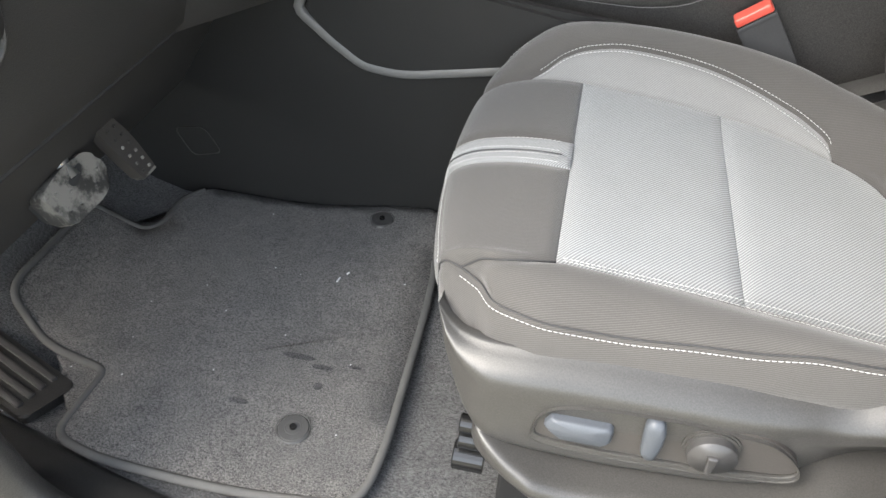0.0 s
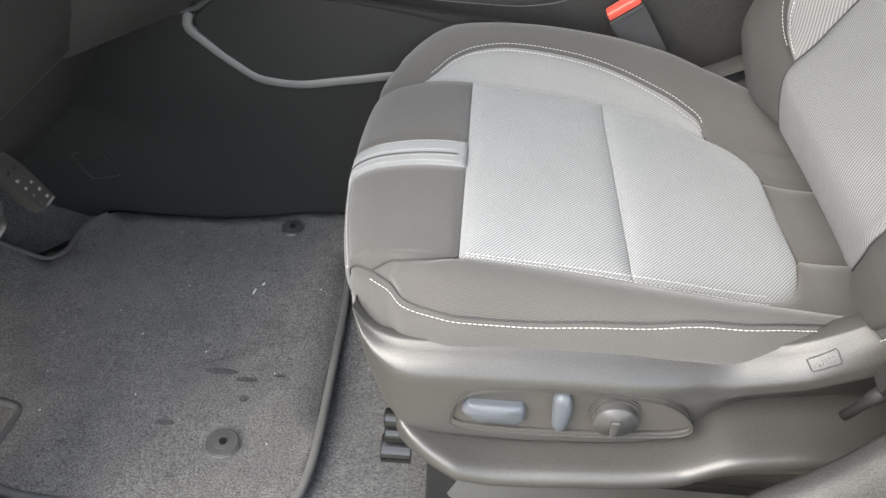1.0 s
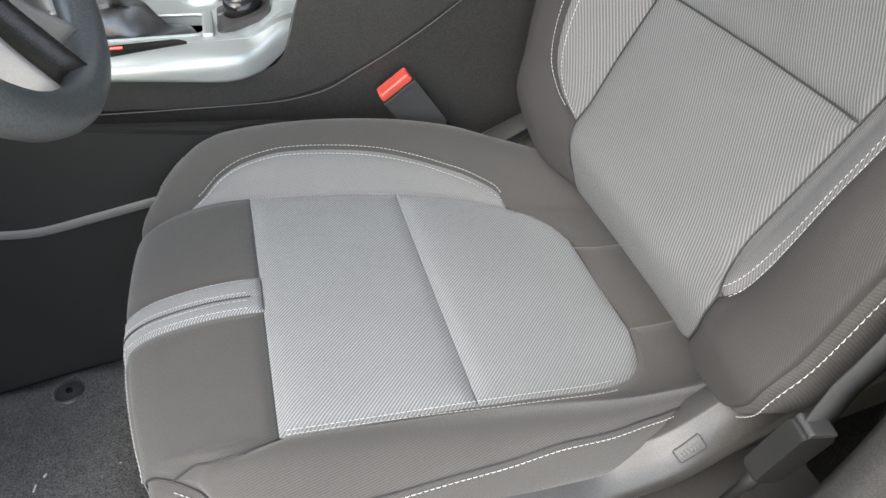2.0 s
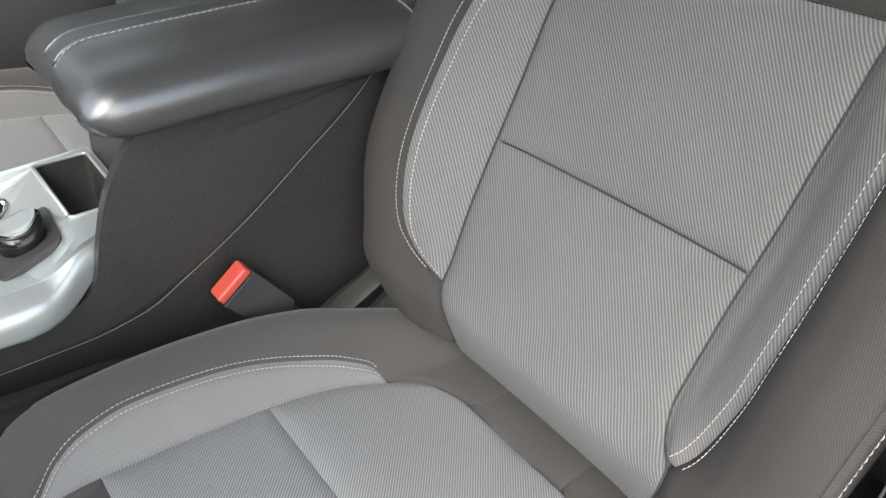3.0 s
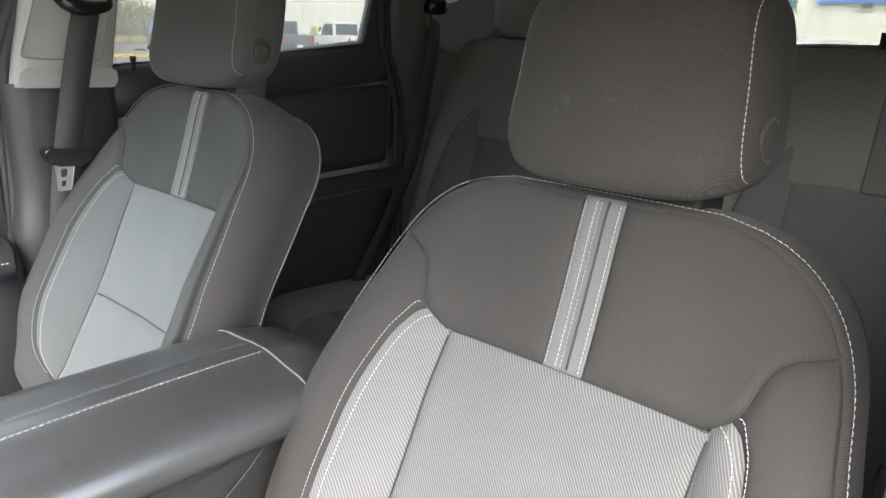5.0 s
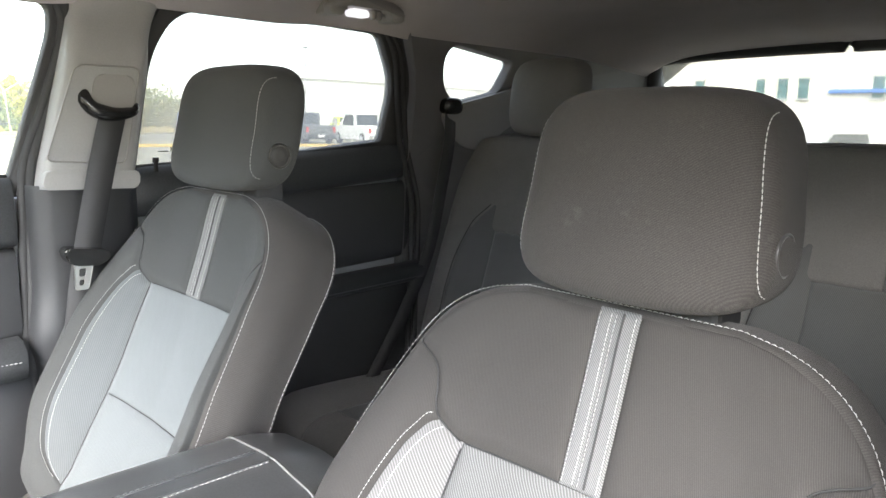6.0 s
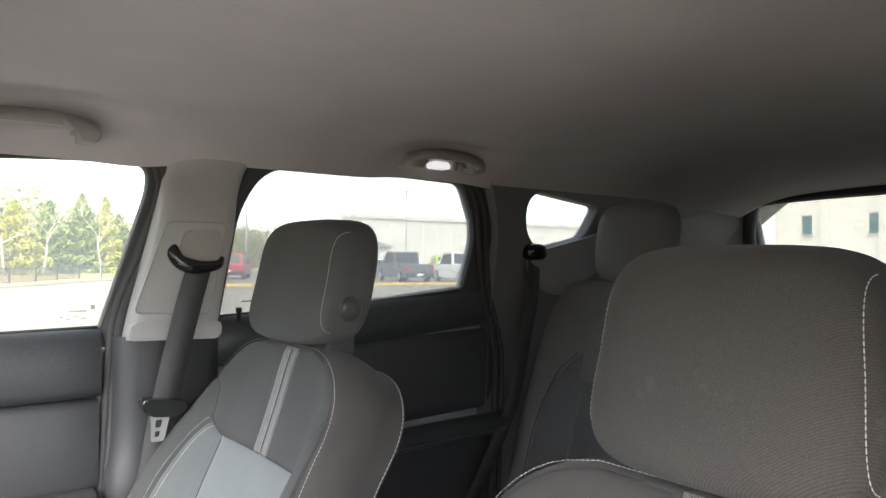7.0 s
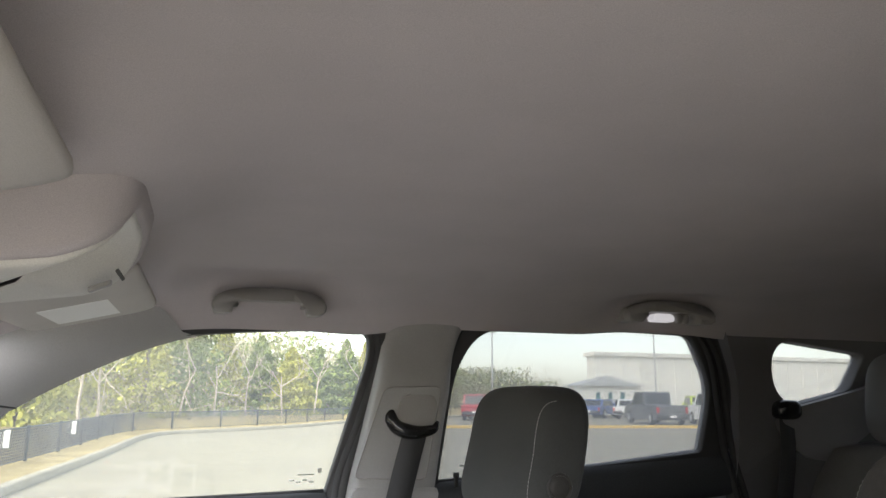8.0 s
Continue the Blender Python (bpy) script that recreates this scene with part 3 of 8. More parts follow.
W_D = pchip([0, 0.68, 0.78, 0.88, 1], [0, 0, 0.004, 0.022, 0.07])


# Outboard the bolster is a low roll: where its lower seam runs, how high that is over the middle, and how far the side turns out below it.
O_SEAM = pchip([0, 0.20, 0.28, 0.335, 0.36, 0.40, 0.43, 0.70, 0.78, 0.83, 0.92, 1], [0.150, 0.156, 0.168, 0.185, 0.205, 0.218, 0.224, 0.222, 0.215, 0.206, 0.198, 0.19])
O_RISE = pchip([0, 0.25, 0.30, 0.36, 0.42, 0.47, 0.54, 0.60, 0.66, 0.70, 0.78, 0.83, 1], [-0.003, -0.004, -0.013, -0.020, -0.018, -0.013, 0, 0.010, 0.025, 0.030, 0.038, 0.036, 0.03])
O_TURN = pchip([0, 0.2, 0.3, 0.36, 0.43, 1], [0.030, 0.036, 0.038, 0.016, 0.011, 0.008])


def cushion(u, w):
    u, w = np.asarray(u, float), np.asarray(w, float)
    a = np.abs(w)
    y_in = W_Y(a) * C_IN(u)
    rim = 0.163 * C_OUT(u)
    ys = np.maximum(O_SEAM(u), rim + 0.003)
    k, j = np.clip((a - 0.335) / 0.365, 0, 1), np.clip((a - 0.70) / 0.30, 0, 1)
    y_out = np.where(a < 0.335, W_Y(a) / 0.163 * rim, rim + (ys - rim) * k + O_TURN(u) * np.sin(j * np.pi / 2))
    y = np.where(w > 0, y_in, -y_out)
    front = np.clip((0.42 - u) / 0.26, 0, 1)
    front = front * front * (3 - 2 * front)
    x = C_X(u) + front * (0.022 * (y / 0.25) ** 2 + 0.03 * (np.abs(y) / 0.25) ** 6)
    x = x + np.where(w < 0, front * (0.014 * np.clip(-y / 0.15, 0, 1) ** 1.5 + 0.022 * j), 0)
    z_in = C_Z(u) + W_H(a) * C_H(u) * 0.95 - W_D(a) * C_DROP(u)
    z_out = C_Z(u) + O_RISE(u) * k * k * (3 - 2 * k) + 0.011 * np.sin(np.pi * k) * np.clip((ys - rim) / 0.05, 0, 1) - 0.05 * j
    return np.stack([x, y, np.where(w > 0, z_in, z_out)], -1)


W_LIM = pchip([0.4, 0.66, 0.75, 0.805, 0.836, 0.849, 0.854], [0.31, 0.31, 0.302, 0.282, 0.245, 0.19, 0.14])
W_OUT = pchip([0.0, 0.43, 0.5, 0.6, 0.66, 0.75, 0.805, 0.836, 0.849, 0.854], [0.335, 0.335, 0.328, 0.314, 0.303, 0.288, 0.270, 0.235, 0.18, 0.14])
C_SEAM = pchip([0.0, 0.26, 0.30, 0.36, 0.43, 0.5, 0.6, 0.75, 1.0], [0.52, 0.52, 0.62, 0.735, 0.79, 0.775, 0.745, 0.71, 0.70])
C_CRES = pchip([0.345, 0.366, 0.395, 0.427, 0.464, 0.512, 0.574, 0.628, 0.685, 0.739, 0.772, 0.785], [0.31, 0.338, 0.393, 0.433, 0.452, 0.447, 0.436, 0.416, 0.39, 0.366, 0.346, 0.303])
TIP = pchip([0, 0.286, 0.292, 0.306, 0.338, 0.396, 0.43], [0.70, 0.70, 0.69, 0.62, 0.50, 0.42, 0.335])
U_CUT, U_END = 0.425, 0.854


def inner_edge(u, sg):
    """Where the bolster begins beside the middle panels."""
    if sg < 0:
        return np.where(u < 0.43, TIP(u), np.where(u < 0.854, W_OUT(u), 0.14))
    return np.where(u < 0.345, 0.31, np.where(u < 0.785, C_CRES(u), np.where(u < 0.854, W_LIM(u), 0.14)))


def outer_seam(u, sg):
    return C_SEAM(u) if sg > 0 else 0.70 + 0 * u


# Backrest: u runs up the face, w across it to the seam round its edge.
B_U = [0, 0.05, 0.1, 0.2, 0.4, 0.65, 0.8, 0.86, 0.885, 0.9]
B_X = pchip(B_U, [-0.175, -0.230, -0.236, -0.200, -0.119, -0.053, -0.020, -0.006, 0.001, 0.006])
B_Z = pchip(B_U, [0.705, 0.735, 0.775, 0.82, 0.943, 1.11, 1.20, 1.243, 1.262, 1.272])
B_W = pchip([0.70, 0.735, 0.775, 0.82, 0.88, 0.95, 1.03, 1.09, 1.13, 1.17, 1.208, 1.232, 1.254, 1.266, 1.272], [0.165, 0.19, 0.222, 0.248, 0.266, 0.276, 0.274, 0.264, 0.254, 0.244, 0.227, 0.208, 0.178, 0.146, 0.112])
B_H = pchip([0, 0.1, 0.2, 0.35, 0.5, 0.65, 0.8, 0.9], [0.012, 0.022, 0.046, 0.076, 0.070, 0.042, 0.012, 0.0])
B_WO = pchip([0.70, 0.735, 0.775, 0.82, 0.88, 0.95, 1.03], [0.20, 0.234, 0.260, 0.270, 0.275, 0.278, 0.274])
BW_Y = pchip([0, 0.3, 0.5, 0.62, 0.72, 0.82, 0.92, 1.0], [0, 0.33, 0.54, 0.69, 0.80, 0.90, 0.975, 1.0])
BW_H = pchip([0, 0.3, 0.5, 0.62, 0.72, 0.82, 0.92, 1.0], [-0.1, -0.03, 0.10, 0.55, 0.90, 1.0, 0.97, 0.80])


def backrest(u, w):
    u, w = np.asarray(u, float), np.asarray(w, float)
    a = np.abs(w)
    z = B_Z(u)
    y = BW_Y(a) * np.sign(w) * np.where((w < 0) & (z < 1.03), B_WO(z), B_W(z))
    x = B_X(u) - BW_H(a) * B_H(u) - 0.004 * np.cos(np.clip(y / 0.17, -1, 1) * np.pi / 2) * np.exp(-((z - 0.90) / 0.12) ** 2)
    return np.stack([x, y, z - BW_H(a) * B_H(u) * -0.25], -1)


# Edges of the middle panels and of the bolster insets, outboard and inboard.
E_OUT = pchip([0.03, 0.14, 0.175, 0.22, 0.36, 0.44, 0.52, 0.60, 0.65], [0.60, 0.575, 0.515, 0.48, 0.465, 0.475, 0.49, 0.515, 0.54])
E_IN = pchip([0.03, 0.10, 0.16, 0.32, 0.65], [0.48, 0.475, 0.495, 0.508, 0.50])
K_OUT = pchip([0.145, 0.178, 0.231, 0.283, 0.337, 0.39, 0.454, 0.507, 0.556, 0.593, 0.625, 0.658], [0.575, 0.603, 0.625, 0.638, 0.637, 0.638, 0.65, 0.66, 0.664, 0.657, 0.631, 0.583])
K_IN = pchip([0.150, 0.165, 0.180, 0.20, 0.23, 0.277, 0.343, 0.424, 0.507, 0.572, 0.628, 0.658], [0.495, 0.58, 0.628, 0.662, 0.680, 0.69, 0.695, 0.69, 0.675, 0.66, 0.623, 0.58])
U_MID = 0.372
B_LIFT = pchip([0, 0.5, 0.62, 0.75, 0.9, 1.0], [0.65, 0.65, 0.685, 0.745, 0.785, 0.80])
B_TOP = pchip([0, 0.50, 0.57, 0.62, 0.66, 0.70, 0.75, 0.85, 1.0], [0.65, 0.65, 0.668, 0.69, 0.728, 0.755, 0.771, 0.785, 0.797])


def across(surface, u, y):
    """The w at which the surface is y from the middle."""
    ws = np.linspace(-1, 1, 801)
    return float(np.interp(y, surface(np.full(801, u), ws)[:, 1], ws))


def lerp(a, b, t):
    return a + (b - a) * t


def slim_backrest(u, w):
    """The passenger's backrest: its face ends sooner beside the console."""
    w = np.asarray(w, float)
    k = np.clip((-w - 0.55) / 0.45, 0, 1)
    return backrest(u, w) + np.stack([0 * k, 0.036 * k * k * (3 - 2 * k), 0 * k], -1)


def car_seat(label, at, switches, backrest):
    seat = thing("car_seat", label, "car seat", at, "front seats")
    base = thing("cushion", "", "")
    base.parent = seat
    back = thing("backrest", "", "")
    back.parent = seat
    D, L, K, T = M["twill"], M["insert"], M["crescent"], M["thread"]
    # driver's backrest: same cloths as the cushion, shade put into the colour
    DB = M["shaded_twill"] if switches else M["sky_tint_dark"]
    # the passenger's back takes copies tinted for the cool light on it
    L2, K2 = (M["shaded_insert"], M["shaded_crescent"]) if switches else (M["sky_tint_insert"], M["sky_tint_crescent"])
    c0, c1 = 0.0225, 0.0215
    # -- seat cushion cover
    panel("front_insert", cushion, lambda s, t: ((u := lerp(U_CUT, 0.6, s)), lerp(-W_OUT(u), W_LIM(u), t)), 26, 40, L, base, 1, puff=0.003, label="light grey ribbed cloth panel")
    panel("rear_insert", cushion, lambda s, t: ((u := lerp(0.6, U_END, s)), lerp(-W_OUT(u), W_LIM(u), t)), 30, 40, L, base, 1, puff=0.003, label="light grey ribbed cloth panel")
    wa, wb = across(cushion, 0.4, -c0), across(cushion, 0.4, c0)
    panel("front_panel", cushion, lambda s, t: ((u := lerp(0.226, U_CUT, s)), lerp(-TIP(u), wa, t)), 40, 40, D, base, 1, puff=0.001)
    panel("front_face", cushion, lambda s, t: (lerp(0.02, 0.226, s), lerp(-0.70, wa, t)), 24, 30, D, base, 1, puff=0.001)
    seam("stitching", cushion, np.full(90, 0.235), np.linspace(-0.69, wa, 90), T, base, 1, 0.0002)
    panel("front_panel", cushion, lambda s, t: (lerp(0.02, U_CUT, s), lerp(wb, 0.31, t)), 34, 24, D, base, 1, puff=0.001)
    wm = lerp(wa, wb, 0.42)
    panel("stripe", cushion, lambda s, t: (lerp(0.02, U_CUT, s), lerp(wa, wm, t)), 34, 10, M["stripe"], base, 1, 0.002, 0.003, 0.0006, label="light grey ribbed stripe")
    panel("stripe", cushion, lambda s, t: (lerp(0.02, U_CUT, s), lerp(wm, wb, t)), 34, 10, M["stripe"], base, 1, 0.002, 0.003, 0.0006, label="light grey ribbed stripe")
    panel("rear_panel", cushion, lambda s, t: (lerp(U_END, 1.0, s), lerp(-0.14, 0.14, t)), 14, 12, D, base, 1)
    uu = np.linspace(0.10, U_CUT - 0.01, 60)
    for k, off in ((wa, 0.006), (wm, -0.010), (wm, 0.010), (wb, -0.006)):
        seam("stitching", cushion, uu, np.full(60, k + off), T, base, 1, 0.0, thick=0.00036)
    # dark tube added for the shade of the groove between the two bands
    tube("dark_piping", cushion(uu, np.full(60, wm)) - normals_of(cushion, uu, np.full(60, wm), 1) * 0.0004, 0.0006, M["rubber"], base, 6, "dark line for the shade of the stripe groove")
    for sg in (-1, 1):
        panel("bolster", cushion, lambda s, t: ((u := lerp(0.02 if sg > 0 else 0.289, 1.0, s)), sg * lerp(inner_edge(u, sg), outer_seam(u, sg), t)), 110, 34, D, base, 1, puff=0.002)
        panel("bolster_side", cushion, lambda s, t: ((u := lerp(0.02, 1.0, s)), sg * lerp(outer_seam(u, sg), 1.0, t)), 80, 16, D, base, 1, puff=0.001)
        us = np.linspace(0.262 if sg > 0 else 0.292, 0.86, 130)
        seam("stitching", cushion, us, sg * (outer_seam(us, sg) + 0.03), T, base, 1, -0.0002)
    panel("bolster_inset", cushion, lambda s, t: ((u := lerp(0.347, 0.783, s)), lerp(np.minimum(0.31, W_LIM(u)), C_CRES(u), t)), 50, 18, K, base, 1, puff=0.003, label="grey ribbed cloth bolster inset")
    uc = np.linspace(0.36, 0.778, 100)
    for off in (0.013, -0.016):
        seam("stitching", cushion, uc, C_CRES(uc) + off, T, base, 1, -0.0002)
    ut = np.linspace(0.289, 0.425, 60)
    # thin dark tubes added along the seams to draw the shade of their grooves
    tube("seam_cord", cushion(ut, -TIP(ut)) - normals_of(cushion, ut, -TIP(ut), 1) * 0.0028, 0.0008, M["rubber"], base, 6, "dark line added in the seam for its shade")
    us = np.linspace(0.03, 0.86, 120)
    tube("seam_cord", cushion(us, np.full(120, -0.70)) - normals_of(cushion, us, np.full(120, -0.70), 1) * 0.0028, 0.0008, M["rubber"], base, 6, "dark line added in the seam for its shade")
    uo = np.linspace(0.43, 0.79, 100)
    for off in (0.024, -0.006):
        seam("stitching", cushion, uo, -(W_OUT(uo) + off), T, base, 1, 0.0004)
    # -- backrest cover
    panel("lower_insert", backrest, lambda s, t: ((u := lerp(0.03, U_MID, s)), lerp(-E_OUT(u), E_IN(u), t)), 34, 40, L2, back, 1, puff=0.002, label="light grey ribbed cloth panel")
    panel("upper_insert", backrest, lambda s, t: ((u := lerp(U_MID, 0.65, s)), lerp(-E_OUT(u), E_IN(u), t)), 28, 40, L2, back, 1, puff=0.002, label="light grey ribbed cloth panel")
    ue = np.linspace(0.05, 0.64, 60)
    for u, w in ((np.full(50, U_MID), np.linspace(-0.455, 0.49, 50)), (ue, -E_OUT(ue)), (ue, E_IN(ue)), (np.full(50, 0.65), np.linspace(-0.53, 0.49, 50))):
        # dark tubes deepen the shade in the backrest seams
        tube("seam_cord", backrest(u, w) - normals_of(backrest, u, w, 1) * 0.0032, 0.0009, M["rubber"], back, 6, "dark line added in the seam for its shade")
    ba, bb = across(backrest, 0.75, -c1), across(backrest, 0.75, c1)
    bm_ = lerp(ba, bb, 0.60)

    def upper_region(w0, w1):
        """Straight stripe edges: w is set by the distance from the middle near the stripe, by the outline at the sides."""
        def region(s, t):
            w = lerp(w0, w1, t)
            u = lerp(B_TOP(np.abs(w)), 0.9, s)
            k = B_W(1.16) / B_W(B_Z(u))
            near = np.clip(1 - (np.abs(w) - 0.1) / 0.35, 0, 1)
            return u, w * lerp(1.0, k, near)
        return region

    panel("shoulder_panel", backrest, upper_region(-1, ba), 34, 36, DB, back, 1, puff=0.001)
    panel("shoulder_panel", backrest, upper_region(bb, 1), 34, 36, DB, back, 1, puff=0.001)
    panel("stripe", backrest, upper_region(ba, bm_), 34, 10, M["shaded_stripe"], back, 1, 0.002, 0.003, 0.0006, label="light grey ribbed stripe")
    panel("stripe", backrest, upper_region(bm_, bb), 34, 10, M["shaded_stripe"], back, 1, 0.002, 0.003, 0.0006, label="light grey ribbed stripe")
    ss = np.linspace(0.02, 0.98, 60)
    u, w = upper_region(lerp(ba, bb, 0.36), lerp(ba, bb, 0.36))(ss, np.zeros(60))
    # the groove in the back stripe, its shade drawn by a dark tube
    tube("dark_piping", list(backrest(u, w) + normals_of(backrest, u, w, 1) * 0.0004), 0.0012, M["rubber"], back, 6, "dark line for the shade of the stripe groove")
    for k, off in ((ba, 0.010), (bm_, -0.010), (bm_, 0.010), (bb, -0.010)):
        u, w = upper_region(k + off, k + off)(ss, np.zeros(60))
        seam("stitching", backrest, u, w, T, back, 1, 0.0, thick=0.00038)
    for sg in (-1, 1):
        def raised(u, w):
            k = np.clip((u / 0.65 - 0.93) / 0.07, 0, 1)
            return u * lerp(B_LIFT(np.abs(w)), B_TOP(np.abs(w)), k * k * (3 - 2 * k)) / 0.65

        edge_w, inset_w = (E_IN, K_IN) if sg > 0 else (E_OUT, K_OUT)

        def inset_region(s, t):
            u = lerp(0.152, 0.65, s)
            w = lerp(edge_w(u), np.maximum(inset_w(u), edge_w(u)), t)
            return raised(u, w), sg * w

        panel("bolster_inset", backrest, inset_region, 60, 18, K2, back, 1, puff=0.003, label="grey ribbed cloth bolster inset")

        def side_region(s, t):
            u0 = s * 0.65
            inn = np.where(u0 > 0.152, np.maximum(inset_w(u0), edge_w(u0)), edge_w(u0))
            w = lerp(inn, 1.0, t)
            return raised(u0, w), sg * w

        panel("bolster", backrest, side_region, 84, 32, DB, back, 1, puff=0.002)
        wt = np.linspace(0.51, 0.99, 70)
        # the shoulder seam's shade, drawn as a dark tube
        tube("seam_cord", backrest(B_TOP(wt), sg * wt) - normals_of(backrest, B_TOP(wt), sg * wt, 1) * 0.0030, 0.0009, M["rubber"], back, 6, "dark line added in the seam for its shade")
        uc = np.linspace(0.158, 0.648, 110)
        for off in (0.020, -0.024):
            wc = inset_w(uc) + off
            seam("stitching", backrest, raised(uc, wc), sg * wc, T, back, 1, -0.0002)
    # -- boxing round the backrest, from the front seam to the rear piping
    su = np.r_[np.linspace(0.0, 0.9, 90), np.full(30, 0.9), np.linspace(0.9, 0.0, 90)]
    sw = np.r_[np.full(90, -1.0), np.linspace(-1, 1, 30), np.full(90, 1.0)]
    edge = backrest(su, sw)
    mid = np.array([0.0, 0.0, 0.98])
    out = edge - mid
    out[:, 0] = 0
    out /= np.linalg.norm(out, axis=1, keepdims=True)
    deep = 0.118 + 0.03 * np.clip((1.0 - edge[:, 2:3]) / 0.3, 0, 1)
    rows = []
    for k in (0, 0.03, 0.12, 0.3, 0.5, 0.7, 0.88, 0.97, 1.0):
        swell = 0.016 * math.sin(math.pi * min(k * 1.15, 1.0)) - 0.030 * k - (0.004 if k in (0,) else 0)
        rows.append(edge + out * swell + np.array([1.0, 0, -0.12]) * deep * k - np.stack([0 * sw, (0 if switches else 0.024) * k * (sw < -0.9), 0 * sw], -1))
    rows = np.array(rows)
    part("boxing", grid_mesh("boxing", rows), M["dark"], back, "charcoal cloth side and top of the backrest")
    dashes("stitching", edge + out * 0.004 + np.array([0.003, 0, 0]), out, T, back, 0.0048, 0.0012, 0.00058 if switches else 0.0004)
    pipe = rows[-2] + out * 0.002
    dashes("piping_thread", pipe, out, M["grey_thread"] if switches else T, back, 0.006, 0.0010, 0.0006)
    # -- back shell
    ring = rows[-1]
    centre = ring.mean(0) + np.array([0.02, 0, 0])
    shell = np.array([ring, ring * 0.9 + centre * 0.1 + np.array([0.014, 0, 0]), ring * 0.5 + centre * 0.5 + np.array([0.022, 0, 0]), np.repeat(centre[None] + np.array([0.024, 0, 0]), len(ring), 0)])
    part("back_shell", grid_mesh("back_shell", shell), M["plastic"], back)
    # -- head restraint
    head = thing("headrest", "charcoal cloth head restraint", "")
    head.parent = seat

    grow_in = 1.0 if switches else 1.2

    def lean(p):
        x, y, z = p[..., 0], p[..., 1], p[..., 2]
        k = 0.985 - (np.where(y < 0, 0.085, 0.035) if switches else 0.035) * np.clip(z / 0.09, -1, 1)
        front = np.where(x < 0, 1.0, 0.9)
        bow = (0.014 if switches else 0.004) * (y / 0.125) ** 2
        return np.stack([x * front + bow + 0.16 * z - 0.10 * np.clip(-z, 0, 1), y * k * np.where(y > 0, grow_in, 1.0), z], -1)

    superbox("head_cushion", (0.057, 0.131, 0.0985), 4.2, M["dusty"] if switches else M["sky_tint_dark"], head, (0.045, 0.0, 1.379), 44, lean)
    for sg in (-1, 1):
        e = 2 / 4.2
        f = lambda v: np.sign(v) * np.abs(v) ** e
        yk = 0.1195
        col = (1 - (yk / 0.131) ** 4.2) ** (1 / 4.2)
        ang = np.linspace(np.pi * 0.54, np.pi * 1.45, 110)
        q = np.stack([0.057 * col * f(np.cos(ang)), np.full(110, sg * yk), 0.0985 * col * f(np.sin(ang))], -1)
        nn = np.stack([np.cos(ang), np.full(110, sg * 0.25), np.sin(ang)], -1)
        dashes("stitching", lean(q) + np.array([0.045, 0, 1.379]), nn / np.linalg.norm(nn, axis=1, keepdims=True), T, head, 0.0042, 0.0010, 0.00055, lift=0.0008)
    q = np.linspace(0, 2 * np.pi, 33)
    tube("button_ring", [(0.038 + 0.0175 * math.cos(k), -0.1306, 1.338 + 0.0175 * math.sin(k)) for k in q], 0.0021, M["knob"] if switches else M["shield"], head, 8, "black round release button bezel")
    rings = [[(0.038 + r * math.cos(k), y, 1.338 + r * math.sin(k)) for k in q[:-1]] for r, y in ((0.0165, -0.1303), (0.0125, -0.1304), (0.0115, -0.1312), (0.006, -0.1309), (0.0, -0.1306))]
    strip_loft("release_button", rings, M["shield"], head, closed=True)
    for y in (-0.065, 0.065):
        tube("post", [(0.045, y, 1.22), (0.05, y, 1.32)], 0.006, M["chrome"], head, 12)
        part("post_bezel", box((0.022, y - 0.022, 1.262), (0.072, y + 0.022, 1.297), 0.006), M["rubber"], head)
    # -- lower frame
    part("seat_pan", box((-0.62, -0.22, 0.47), (-0.10, 0.22, 0.63), 0.03, 3), M["plastic"], base)
    for y in (-0.20, 0.20):
        part("rail", slab(rounded([(-0.58, 0.415), (0.0, 0.415), (0.0, 0.47), (-0.56, 0.47)], 0.012), y - 0.02, y + 0.02, "y", 0.003), M["metal"], base, "steel seat rail")
    # -- plastic side shield outboard, and a plain one inboard
    SH_TOP = pchip([-0.672, -0.657, -0.642, -0.618, -0.58, -0.51, -0.44, -0.389, -0.350, -0.317, -0.296, -0.275, -0.254, -0.240, -0.1, -0.02], [0.695, 0.685, 0.683, 0.685, 0.689, 0.693, 0.694, 0.693, 0.693, 0.703, 0.711, 0.722, 0.733, 0.741, 0.80, 0.79])
    SH_LOW = pchip([-0.672, -0.662, -0.648, -0.634, -0.613, -0.53, -0.43, -0.355, -0.325, -0.287, -0.25, -0.02], [0.690, 0.664, 0.630, 0.602, 0.584, 0.580, 0.587, 0.595, 0.610, 0.624, 0.629, 0.64])
    SH_Y = pchip([-0.672, -0.657, -0.642, -0.618, -0.58, -0.44, -0.389, -0.350, -0.317, -0.28, -0.24, -0.1, -0.02], [0.203, 0.215, 0.222, 0.228, 0.230, 0.230, 0.226, 0.220, 0.222, 0.225, 0.222, 0.212, 0.205])
    SH_BACK = pchip([0, 0.05, 0.13, 0.24, 0.34, 0.5, 0.75, 1.0], [0.0, 0.008, 0.017, 0.024, 0.024, 0.014, 0.001, -0.010])
    SH_OUT = pchip([0, 0.04, 0.10, 0.19, 0.28, 0.5, 0.90, 0.96, 1.0], [0.0, 0.008, 0.017, 0.0235, 0.0245, 0.024, 0.0235, 0.0225, 0.016])

    def shield_face(x, t):
        """How far out the side shield stands, t from its top edge to its lower one."""
        k = math.sqrt(min(max((x + 0.672) / 0.05, 0), 1))
        far = min(max((x + 0.39) / 0.09, 0.0), 1.0)
